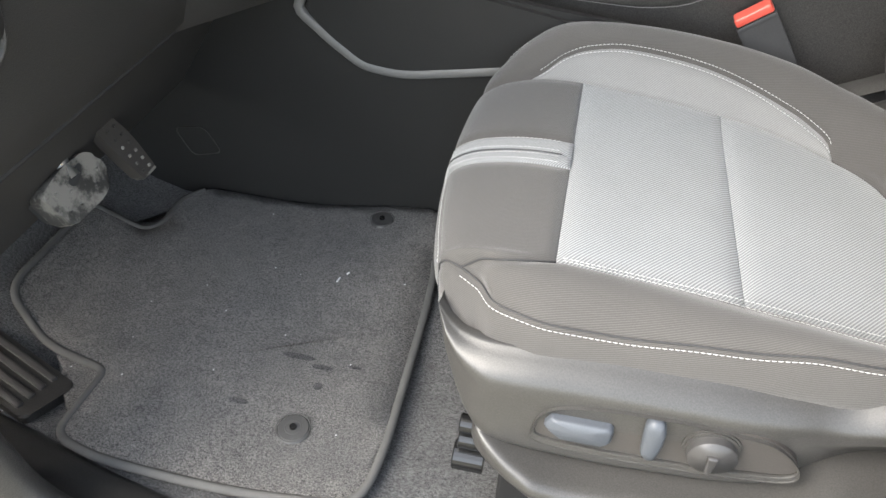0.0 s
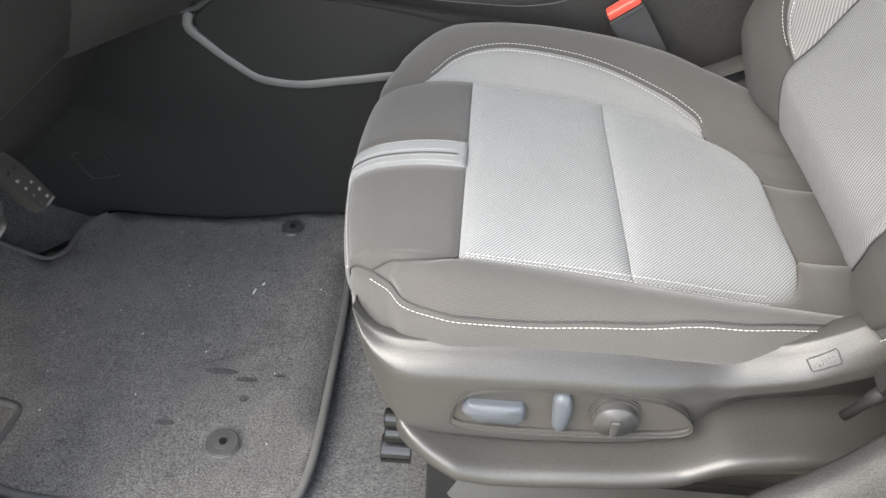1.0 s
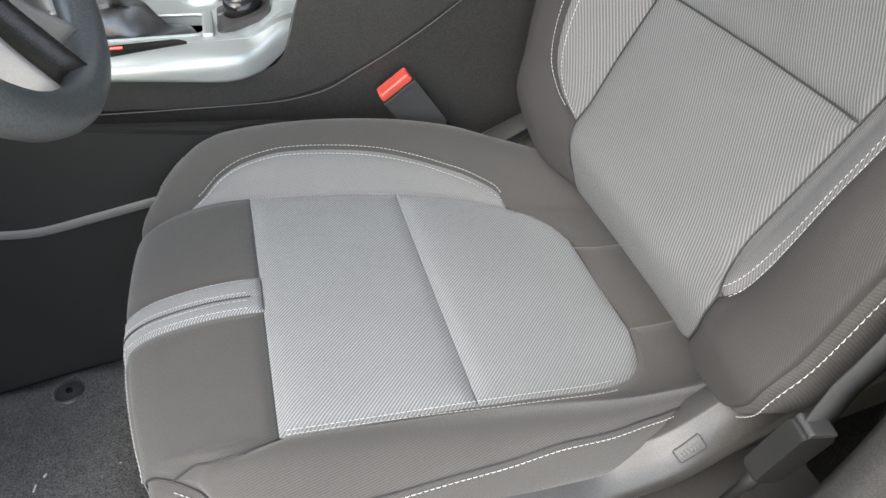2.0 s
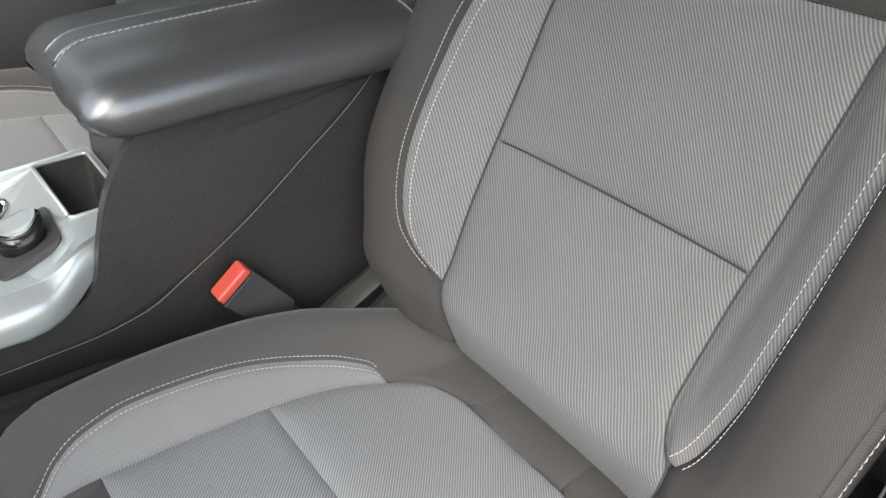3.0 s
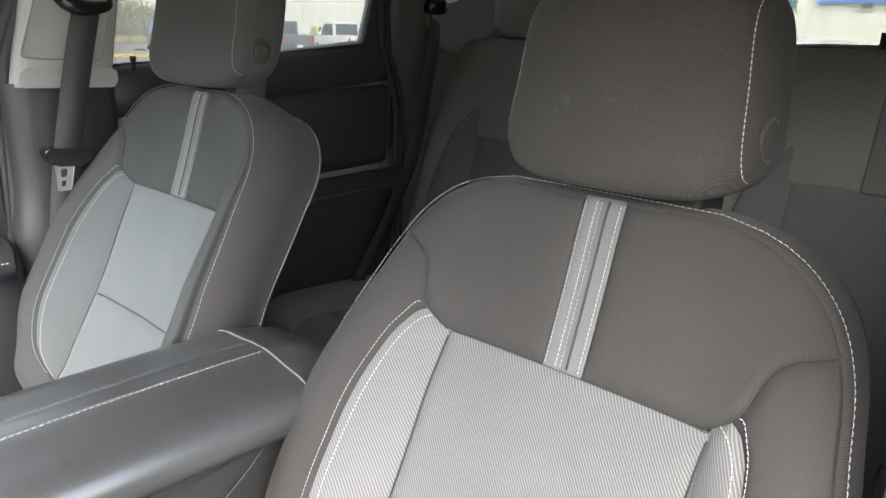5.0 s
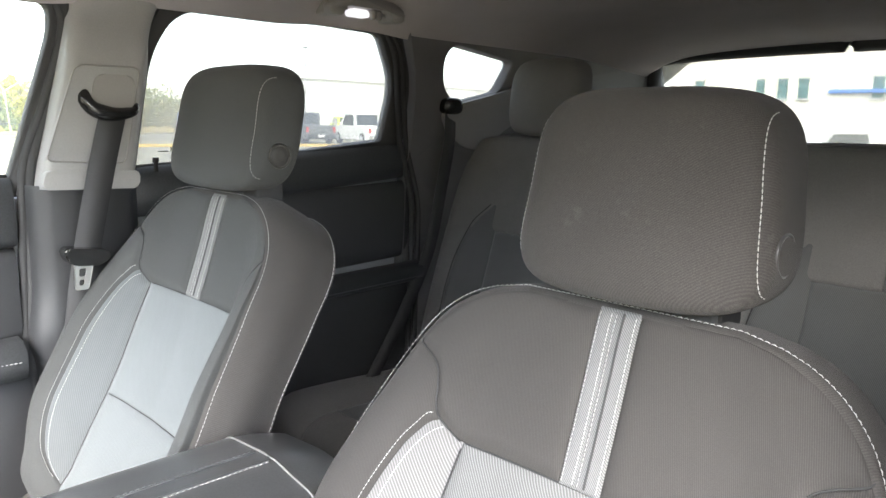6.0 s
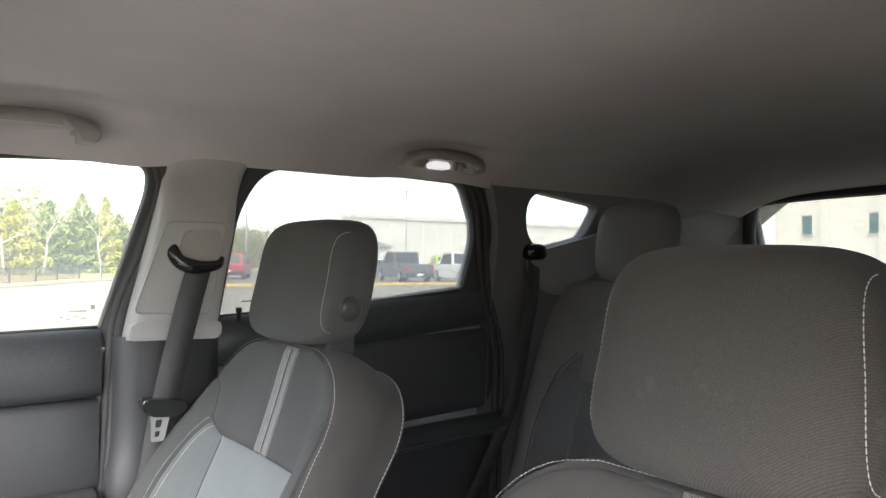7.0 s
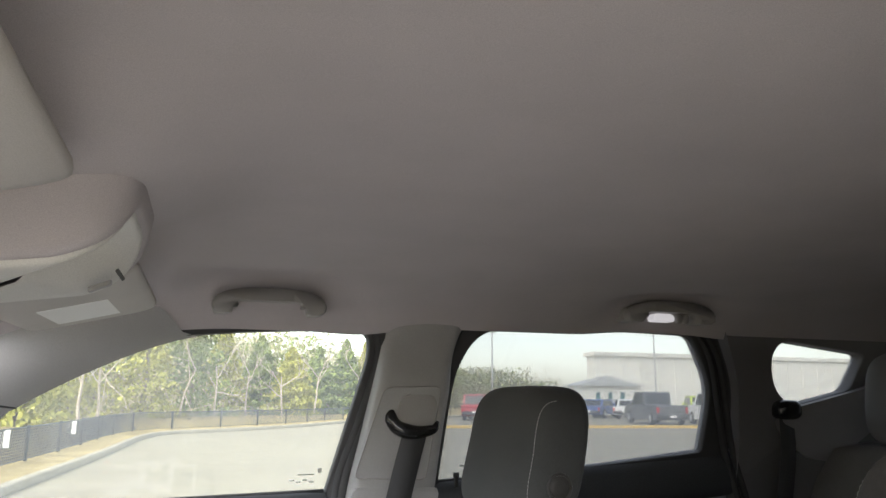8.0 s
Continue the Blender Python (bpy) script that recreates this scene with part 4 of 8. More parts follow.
        return float(SH_Y(x)) + lerp(float(SH_OUT(t)), float(SH_BACK(t)), far * far * (3 - 2 * far)) * k

    def shield(sign, name):
        sh = []
        for x in np.linspace(-0.672, -0.02, 60):
            top, low = float(SH_TOP(x)), float(SH_LOW(x))
            wide = 0.035 if sign > 0 else 0.0
            row = [(x, sign * (shield_face(x, 0) + wide - 0.024), top - 0.012), (x, sign * (shield_face(x, 0) + wide - 0.002), top - 0.001)]
            for t in np.linspace(0, 1, 30):
                row.append((x, sign * (shield_face(x, t) + wide), top - 0.003 - t * (top - 0.003 - low)))
            row.append((x, sign * (shield_face(x, 1) + wide - 0.03), low - 0.003))
            sh.append(row)
        return strip_loft(name, sh, M["shield"], base, "charcoal grained plastic side shield", flip=sign > 0)

    shield(-1, "side_shield")
    shield(1, "side_shield")
    if switches:
        face = -0.2545
        outer = rounded([(-0.579, 0.613), (-0.576, 0.634), (-0.567, 0.649), (-0.548, 0.6575), (-0.511, 0.663), (-0.463, 0.665), (-0.439, 0.664), (-0.395, 0.660), (-0.378, 0.649), (-0.366, 0.635), (-0.363, 0.622), (-0.376, 0.614), (-0.431, 0.606), (-0.507, 0.601), (-0.562, 0.602), (-0.576, 0.606)], 0.010, 4)
        mx, mz = -0.471, 0.633
        inner = [(mx + (x - mx) * 0.975, mz + 0.0022 + (z - mz) * 0.88) for x, z in outer]
        part("switch_bezel", slab(outer, face - 0.0022, face + 0.02, "y", 0.0012, holes=[inner]), M["shield"], base, "charcoal rim of the seat switch panel")
        part("switch_plate", slab([(mx + (x - mx) * 1.004, mz + 0.0022 + (z - mz) * 1.01 - 0.00002) for x, z in inner], face + 0.0005, face + 0.01, "y", 0), M["plate"], base, "brown-black seat switch plate")
        def button(name, outline, proud, shrink, label):
            c = np.mean(np.array(outline), 0)
            rings = [[(c[0] + (x - c[0]) * f, face + d, c[1] + dz + (z - c[1]) * f) for x, z in outline] for f, d, dz in ((1.0, 0.003, 0), (1.0, -proud * 0.45, 0), (0.96, -proud * 0.7, 0.0004), (shrink, -proud, 0.001), (0.0, -proud, 0.001))]
            return strip_loft(name, rings, M["switch"], base, label, closed=True)

        button("slide_switch", rounded([(-0.569, 0.632), (-0.5635, 0.643), (-0.516, 0.644), (-0.5123, 0.640), (-0.5125, 0.625), (-0.517, 0.6195), (-0.556, 0.619), (-0.564, 0.6255)], 0.002, 3), 0.0085, 0.86, "blue-grey horizontal seat slide switch")
        button("recline_switch", rounded([(-0.490, 0.643), (-0.4905, 0.658), (-0.4855, 0.664), (-0.477, 0.6625), (-0.473, 0.652), (-0.473, 0.633), (-0.476, 0.614), (-0.4816, 0.612), (-0.4877, 0.619)], 0.003, 3), 0.0095, 0.66, "blue-grey upright recline switch")
        kx, kz = -0.4350, 0.638
        for r, z0, z1 in ((0.0230, -0.0014, 0.0), (0.0212, -0.0030, 0.0)):
            bm = slab([(kx + r * math.cos(q), kz + 0.001 + r * math.sin(q)) for q in np.linspace(0, 2 * np.pi, 40, endpoint=False)], face + z0, face + 0.003, "y", 0.0006)
            part("knob_rim", bm, M["shield"], base)
        bm = slab([(kx + 0.0192 * math.cos(q), kz + 0.0192 * math.sin(q)) for q in np.linspace(0, 2 * np.pi, 44, endpoint=False)], face - 0.0105, face, "y", 0.0035, 4)
        knob = part("lumbar_knob", bm, M["knob"], base, "smoke-grey round lumbar knob", smooth=True)
        part("knob_grip", slab(rounded([(kx - 0.0045, kz + 0.004), (kx + 0.0045, kz + 0.004), (kx + 0.0025, kz - 0.0175), (kx - 0.0025, kz - 0.0175)], 0.002, 3), face - 0.0140, face - 0.008, "y", 0.0022, 3), M["knob"], knob)
        # lower skirt: a flat ledge with a step up towards the back, a rolled lip and a face down to the rail
        SK_Z = pchip([-0.64, -0.61, -0.585, -0.535, -0.46, -0.370, -0.352, -0.330, -0.300, -0.265, -0.12], [0.600, 0.590, 0.582, 0.574, 0.581, 0.597, 0.610, 0.622, 0.628, 0.634, 0.64])
        sk = []
        for x in np.r_[np.linspace(-0.630, -0.56, 16), np.linspace(-0.55, -0.14, 60)]:
            k = math.sqrt(min(max((x + 0.630) / 0.06, 0), 1))
            z, y = float(SK_Z(x)), -0.236
            sk.append([(x, y + 0.03, z + 0.002), (x, y, z + 0.001), (x, y - 0.018 * k, z + 0.0004), (x, y - 0.036 * k, z), (x, y - 0.045 * k, z - 0.0018), (x, y - 0.0495 * k, z - 0.006), (x, y - 0.0500 * k, z - 0.013), (x, y - 0.045 * k, z - 0.024), (x, y - 0.035 * k, z - 0.030), (x, y + 0.03, z - 0.036)])
        strip_loft("lower_skirt", np.array([smooth_line(r, 36) for r in sk]), M["shield"], base, "charcoal plastic skirt over the seat rail")

        def on_shield(x, z, lift=0.0):
            t = (float(SH_TOP(x)) - 0.003 - z) / (float(SH_TOP(x)) - 0.003 - float(SH_LOW(x)))
            return (x, -shield_face(x, min(max(t, 0), 1)) - lift, z)

        def badge_spot(a, b, lift=0.0):
            b = 0.12 + 0.5 * b
            return on_shield(lerp(lerp(-0.288, -0.280, b), lerp(-0.267, -0.259, b), a), lerp(lerp(0.7075, 0.6965, b), lerp(0.7205, 0.7065, b), a), lift)

        loop = [badge_spot(a, 0.0) for a in np.linspace(0.05, 0.95, 10)] + [badge_spot(1, b) for b in (0.15, 0.5, 0.85)] + [badge_spot(a, 1.0) for a in np.linspace(0.95, 0.05, 10)] + [badge_spot(0, b) for b in (0.85, 0.5, 0.15, 0.0)]
        badge = tube("airbag_badge", loop, 0.0007, M["rubber"], base, 6, "small outlined embossed badge")
        for k in range(6):
            a = 0.16 + k * 0.125
            tube("badge_mark", [badge_spot(a, 0.32, 0.0003), badge_spot(a + 0.02 * (k % 2), 0.68, 0.0003)], 0.0006, M["grey_strip"], badge, 6)
    return seat


driver = car_seat("grey and charcoal cloth power driver's seat with white stitching", (0, -0.37, 0), True, backrest)
passenger = car_seat("grey and charcoal cloth front passenger seat with white stitching", (-0.015, 0.37, 0.048), False, slim_backrest)

# ---- cabin: shell ----
def structure(ob, label, category):
    return tagged(ob, label, category, kind="structure")


def tilt(ob, z0=1.33, k=0.27):
    """Leans the part of a side that is above the belt line inwards."""
    for v in ob.data.vertices:
        if v.co.z > z0:
            v.co.y -= k * (v.co.z - z0)
    return ob


def skin(fn, ss, tt):
    return np.array([[fn(s, t) for t in tt] for s in ss])


# floor pan with carpet, raised towards the firewall
fx = np.linspace(-1.75, 1.7, 70)
fz = pchip([-1.75, -1.5, -1.32, -1.2, -0.75, 0.3, 0.32, 1.7], [0.80, 0.60, 0.445, 0.392, 0.385, 0.385, 0.40, 0.42])


def hump(x, y):
    """The floor rises behind the heels, beside the tunnel."""
    a, b = min(max((x + 1.02) / 0.27, 0), 1), min(max((y + 0.46) / 0.34, 0), 1)
    return 0.032 * a * a * (3 - 2 * a) * b * b * (3 - 2 * b) if y < 0 else 0.0


floor = part("floor", grid_mesh("floor", skin(lambda x, y: (x, y, float(fz(x)) + hump(x, y) + 0.004 * noise.noise(Vector((x * 9, y * 9, 0)))), fx, np.linspace(-0.68, 0.74, 50)), flip=True), M["floor"])
structure(floor, "black pile carpet on the cabin floor", "floor")
part("floor_pan", box((-1.75, -0.68, 0.28), (1.9, 0.74, 0.36), 0.01), M["paint"], floor)

# headliner: one crowned sheet with rolled edges
def liner(x, y):
    k = y / 0.62 if y > 0 else -y / 0.76
    z = 1.722 - 0.028 * k ** 2 - 0.050 * k ** 9
    z -= 0.055 * max(0.0, (-0.58 - x) / 0.2) ** 1.6 + 0.03 * max(0.0, (x - 1.2) / 0.5) ** 2
    for hx in (-0.355, 0.445):
        z += 0.030 * math.exp(-((x - hx) / 0.14) ** 4 - ((y - 0.555) / 0.065) ** 2)
    z -= 0.058 * math.exp(-((x + 0.67) / 0.20) ** 4 - (y / 0.19) ** 4)
    z -= 0.020 * math.exp(-((x + 0.40) / 0.28) ** 6) * min(max((y - 0.575) / 0.05, 0.0), 1.0) ** 2
    return (x, y, z)


lin = skin(liner, np.linspace(-0.80, 1.72, 170), np.r_[np.linspace(-0.77, -0.45, 14), np.linspace(-0.43, 0.40, 20), np.linspace(0.42, 0.63, 16)])
up = lin + np.array([0, 0, 0.03])
ceiling = part("ceiling", grid_mesh("ceiling", np.concatenate([lin, up[::-1]]), flip=False), M["headliner"])
structure(ceiling, "warm grey felt headliner with rolled edges", "ceiling")
roof = part("roof", grid_mesh("roof", skin(lambda x, y: (x, y, liner(x, y)[2] + 0.05 + 0.0), np.linspace(-0.85, 1.9, 20), np.linspace(-0.76, 0.66, 15))), M["paint"])
structure(roof, "grey painted steel roof panel", "roof")

# left side of the body, behind the open doorway
side = part("wall_left", slab(rounded([(-0.02, 0.40), (1.8, 0.40), (1.8, 1.28), (0.04, 1.28)], 0.04), -0.74, -0.70, "y", 0.01), M["plastic"])
structure(side, "closed body side behind the driver's doorway", "wall")

post_left = part("pillar_left", slab([(-0.06, 1.24), (0.10, 1.24), (0.17, 1.70), (0.02, 1.70)], -0.735, -0.690, "y", 0.006), M["pillar"])
for v in post_left.data.vertices:
    v.co.y += 0.27 * max(0.0, v.co.z - 1.33)
structure(post_left, "pale grey pillar trim behind the driver's door", "trim")

# ---- front right door ----
W1 = rounded([(-0.92, 1.312), (-0.223, 1.330), (-0.160, 1.585), (-0.165, 1.630), (-0.38, 1.622), (-0.56, 1.602), (-0.70, 1.545)], [0.01, 0.006, 0.03, 0.035, 0.1, 0.1, 0.06], 6)
W2 = rounded([(-0.002, 1.338), (0.33, 1.366), (0.606, 1.392), (0.616, 1.535), (0.548, 1.643), (0.33, 1.648), (0.062, 1.640), (0.014, 1.560)], [0.008, 0.1, 0.012, 0.05, 0.02, 0.1, 0.05, 0.05], 6)
W3 = rounded([(0.772, 1.530), (0.822, 1.494), (0.985, 1.530), (1.022, 1.612), (0.778, 1.638), (0.752, 1.60)], [0.03, 0.02, 0.02, 0.02, 0.03, 0.03], 6)


def pane(name, outline, y, material, parent, tone):
    ob = tilt(part(name, slab([(x, z) for x, z in outline], y, y + 0.004, "y", 0.0), material, parent, tone))
    ob.visible_shadow = False
    return ob


def grow(outline, d):
    c = Vector((sum(p[0] for p in outline) / len(outline), sum(p[1] for p in outline) / len(outline)))
    return [tuple(Vector(p) + (Vector(p) - c).normalized() * d) for p in outline]


# the driver's side behind the doorway: two windows of the same shape
lean_in = part("window_wall_left", slab([(0.02, 1.26), (1.8, 1.26), (1.78, 1.70), (0.10, 1.70)], -0.735, -0.705, "y", 0.004, holes=[W2[::-1], W3[::-1]]), M["trim"])
structure(lean_in, "dark trimmed window wall behind the driver's doorway", "wall")
for hole in (W2, W3):
    part("side_glass", slab(grow(hole, 0.006), -0.722, -0.718, "y", 0), M["dark_glass"], lean_in, "tinted rear side glass").visible_shadow = False
for o in (lean_in, *lean_in.children):
    for v in o.data.vertices:
        v.co.y += 0.27 * max(0.0, v.co.z - 1.33)

door = thing("front_door", "closed front passenger door with black and grey trim", "car door", (0, 0, 0), "right-hand doors")
tilt(part("window_frame", slab(rounded([(-0.98, 1.28), (-0.215, 1.295), (-0.142, 1.58), (-0.135, 1.655), (-0.38, 1.650), (-0.60, 1.628), (-0.76, 1.55)], [0.01, 0.01, 0.02, 0.02, 0.1, 0.1, 0.05], 5), 0.722, 0.752, "y", 0.004, holes=[W1]), M["rubber"], door, "black window frame"))
pane("window_glass", grow(W1, 0.006), 0.735, M["glass"], door, "lightly tinted side glass")
# door trim: upper pad, groove, lower pad, armrest
def pad(name, x0, x1, zs, ys, material, parent, label="", lift0=0.0, lift1=0.0):
    rows = []
    for x in np.linspace(x0, x1, 24):
        k = (x - x0) / (x1 - x0)
        soft = 0.008 * (1 - min(1, min(k, 1 - k) * 18)) ** 2
        rows.append([(x, y + soft, z + lerp(lift0, lift1, k)) for y, z in zip(ys, zs)])
    return strip_loft(name, rows, material, parent, label)


pad("upper_trim", -1.02, -0.222, [1.326, 1.332, 1.328, 1.315, 1.27, 1.23, 1.214, 1.208], [0.745, 0.728, 0.712, 0.702, 0.694, 0.692, 0.698, 0.716], M["door_soft"], door, "black padded door top", -0.018, 0.0)
pad("lower_trim", -1.02, -0.225, [1.206, 1.200, 1.19, 1.12, 1.06, 1.04, 1.032], [0.716, 0.702, 0.697, 0.694, 0.694, 0.700, 0.716], M["door_trim"], door, "dark grey door inset", 0.01, 0.0)
pad("armrest", -1.02, -0.235, [1.045, 1.052, 1.050, 1.035, 1.01, 0.985, 0.975], [0.715, 0.69, 0.66, 0.640, 0.634, 0.645, 0.70], M["door_soft"], door, "black padded door armrest", 0.015, 0.0)
dashes("stitching", [(-1.0, 0.637, 1.034), (-0.24, 0.637, 1.019)], [(0, -1, 0.5)] * 2, M["thread"], door, 0.005, 0.002, 0.001)
pad("bottom_trim", -1.02, -0.22, [0.982, 0.97, 0.80, 0.62, 0.50, 0.45], [0.70, 0.688, 0.690, 0.685, 0.69, 0.72], M["door_trim"], door)
part("door_skin", slab([(-1.1, 0.42), (-0.20, 0.42), (-0.20, 1.295), (-1.1, 1.27)], 0.735, 0.80, "y", 0.01), M["paint"], door)
part("glass_print", slab([(-0.275, 1.362), (-0.245, 1.362), (-0.245, 1.3645), (-0.275, 1.3645)], 0.7255, 0.7262, "y", 0), M["print"], door)
for k in range(4):
    part("glass_print", slab([(-0.290 + 0.012 * k, 1.352 - 0.0035 * (k % 2)), (-0.281 + 0.012 * k, 1.352 - 0.0035 * (k % 2)), (-0.281 + 0.012 * k, 1.3545 - 0.0035 * (k % 2)), (-0.290 + 0.012 * k, 1.3545 - 0.0035 * (k % 2))], 0.7265, 0.7272, "y", 0), M["print"], door)
part("glass_print", slab([(-0.238, 1.366), (-0.231, 1.366), (-0.231, 1.374), (-0.238, 1.374)], 0.7245, 0.725, "y", 0), M["print"], door)
tube("window_seal", smooth_line([(-0.92, 0.731, 1.314), (-0.55, 0.731, 1.323), (-0.225, 0.731, 1.331)], 12), 0.005, M["rubber"], door)

# ---- rear right door ----
rdoor = thing("rear_door", "closed rear passenger door with black trim", "car door", (0, 0, 0), "right-hand doors")
tilt(part("window_frame", slab(rounded([(-0.02, 1.30), (0.66, 1.345), (0.675, 1.39), (0.665, 1.54), (0.60, 1.665), (0.33, 1.67), (0.03, 1.66), (-0.01, 1.56)], [0.01, 0.01, 0.02, 0.05, 0.02, 0.1, 0.03, 0.05], 5), 0.722, 0.752, "y", 0.004, holes=[W2]), M["rubber"], rdoor, "black window frame"))
pane("window_glass", grow(W2, 0.006), 0.735, M["dark_glass"], rdoor, "tinted rear door glass")
pad("upper_trim", -0.01, 0.705, [1.345, 1.350, 1.346, 1.330, 1.29, 1.262, 1.252], [0.745, 0.728, 0.712, 0.700, 0.694, 0.700, 0.716], M["door_soft"], rdoor, "black padded door top", -0.008, 0.048)
pad("inner_trim", 0.02, 0.72, [1.262, 1.255, 1.24, 1.16, 1.10, 1.07, 1.062], [0.716, 0.708, 0.703, 0.700, 0.702, 0.706, 0.716], M["door_trim"], rdoor, "", 0.0, 0.03)
pad("armrest", 0.05, 0.715, [1.075, 1.083, 1.080, 1.062, 1.04, 1.02], [0.71, 0.685, 0.66, 0.648, 0.650, 0.70], M["door_soft"], rdoor, "black padded door armrest", -0.02, 0.0)
dashes("stitching", [(0.06, 0.647, 1.026), (0.70, 0.647, 1.046)], [(0, -1, 0.5)] * 2, M["grey_thread"], rdoor, 0.005, 0.002, 0.001)
pad("bottom_trim", -0.02, 0.70, [1.03, 1.02, 0.85, 0.62, 0.45], [0.70, 0.690, 0.695, 0.69, 0.72], M["door_trim"], rdoor)
part("door_skin", slab([(-0.19, 0.42), (0.80, 0.42), (0.80, 1.34), (-0.19, 1.29)], 0.735, 0.80, "y", 0.01), M["paint"], rdoor)
tube("lock_pin", [(0.032, 0.706, 1.335), (0.032, 0.706, 1.352), (0.032, 0.706, 1.353), (0.032, 0.706, 1.362)], [0.0045, 0.004, 0.0065, 0.006], M["rubber"], rdoor, 10)
tube("window_seal", smooth_line([(0.0, 0.731, 1.342), (0.33, 0.731, 1.364), (0.62, 0.731, 1.394)], 12), 0.005, M["rubber"], rdoor)
part("glass_print", slab([(0.045, 1.372), (0.066, 1.372), (0.066, 1.3745), (0.045, 1.3745)], 0.7235, 0.7242, "y", 0), M["print"], rdoor)
part("glass_print", slab([(0.070, 1.374), (0.077, 1.374), (0.077, 1.382), (0.070, 1.382)], 0.7225, 0.7232, "y", 0), M["print"], rdoor)

# ---- B pillar, belt and guide ----
P_FRONT = pchip([1.312, 1.45, 1.59, 1.64, 1.665], [-0.190, -0.166, -0.142, -0.135, -0.133])
P_REAR = pchip([1.312, 1.45, 1.56, 1.62, 1.665], [-0.026, -0.018, -0.006, 0.012, 0.034])
trim_rows = []
for z in np.linspace(1.312, 1.665, 30):
    x0, x1 = float(P_FRONT(z)), float(P_REAR(z))
    trim_rows.append([(x, 0.655 + d, z) for x, d in ((x0, 0.060), (x0, 0.016), (x0 + 0.004, 0.006), (x0 + 0.012, 0.001), *((lerp(x0, x1, k), -0.003 * math.sin(k * math.pi)) for k in np.linspace(0.14, 0.86, 9)), (x1 - 0.012, 0.001), (x1 - 0.004, 0.006), (x1, 0.016), (x1, 0.060))])
pil = tilt(strip_loft("pillar_trim", trim_rows, M["pillar"]))
structure(pil, "pale grey plastic pillar trim", "trim")


def splay(ob):
    """Lets the head of the pillar run out to the edge of the headliner."""
    for v in ob.data.vertices:
        k = min(max((v.co.z - 1.50) / 0.14, 0.0), 1.0)
        v.co.y += 0.052 * k * k * (3 - 2 * k)
    return ob


splay(pil)
tilt(part("guide_cover", slab(rounded([(-0.184, 1.362), (-0.050, 1.356), (-0.034, 1.526), (-0.142, 1.524)], [0.012, 0.012, 0.015, 0.015], 5), 0.6515, 0.670, "y", 0.003), M["pillar"], pil, "pale grey belt guide cover"))
cover_o = rounded([(-0.184, 1.362), (-0.050, 1.356), (-0.034, 1.526), (-0.142, 1.524)], [0.012, 0.012, 0.015, 0.015], 5)
tilt(tube("cover_gap", [(x, 0.6512, z) for x, z in cover_o + cover_o[:1]], 0.0014, M["handle"], pil, 6, "fine gap round the cover"))
tilt(part("foot_lip", slab(rounded([(-0.192, 1.312), (-0.024, 1.309), (-0.022, 1.342), (-0.184, 1.346)], 0.01, 4), 0.650, 0.68, "y", 0.006, 3), M["pillar"], pil))
tilt(part("guide_track", slab(rounded([(-0.118, 1.440), (-0.044, 1.440), (-0.040, 1.512), (-0.112, 1.512)], 0.02, 5), 0.6480, 0.658, "y", 0.004), M["handle"], pil))
splay(tilt(part("airbag_mark", slab(rounded([(-0.080, 1.584), (-0.058, 1.584), (-0.056, 1.610), (-0.078, 1.610)], 0.004, 3), 0.6530, 0.660, "y", 0.0008), M["handle"], pil)))
low = []
for z in np.linspace(0.40, 1.318, 30):
    k = math.exp(-((z - 1.045) / 0.05) ** 2)
    x0, x1 = -0.205 - 0.012 * k, -0.012
    y = 0.668 - 0.014 * k - 0.03 * max(0, (1.0 - z)) * 0.5
    low.append([(x0, 0.735, z), (x0, y + 0.03, z), (x0 + 0.012, y + 0.006, z), (x0 + 0.035, y, z), (x1 - 0.03, y + 0.004, z), (x1, y + 0.03, z), (x1, 0.735, z)])
lo = strip_loft("pillar_lower_trim", low, M["door_trim"], None)
structure(lo, "black plastic lower pillar trim", "trim")
for dx, r in ((0.0, 0.008), (0.012, 0.011), (0.026, 0.010)):
    sl = tube("door_seal", smooth_line([(-0.60 + dx, 0.642, 1.628), (-0.30 + dx, 0.637, 1.643), (-0.165 + dx, 0.640, 1.640), (-0.142 + dx, 0.650, 1.595), (-0.165 + dx, 0.678, 1.48), (-0.205 + dx, 0.712, 1.33), (-0.214 + dx, 0.712, 1.15), (-0.228 + dx, 0.708, 0.9), (-0.24 + dx, 0.70, 0.5)], 60), r, M["rubber"])
    structure(sl, "black rubber door seal round the doorway", "seal")

belt = thing("seat_belt", "black front seat belt hanging from its pillar guide", "seat belt", (0, 0, 0), "seat belts")
def ribbon(name, line, wide, thick, parent, axis=(1, 0, 0), mat=None):
    line = np.asarray(line, float)
    a = np.array(axis, float)
    t = np.gradient(line, axis=0)
    n = np.cross(t, a)
    n /= np.linalg.norm(n, axis=1, keepdims=True)
    rows = [[p - a * wide / 2 - m * thick, p - a * wide / 2 + m * thick, p + a * wide / 2 + m * thick, p + a * wide / 2 - m * thick] for p, m in zip(line, n)]
    return strip_loft(name, rows, mat or M["web"], parent, closed=True)


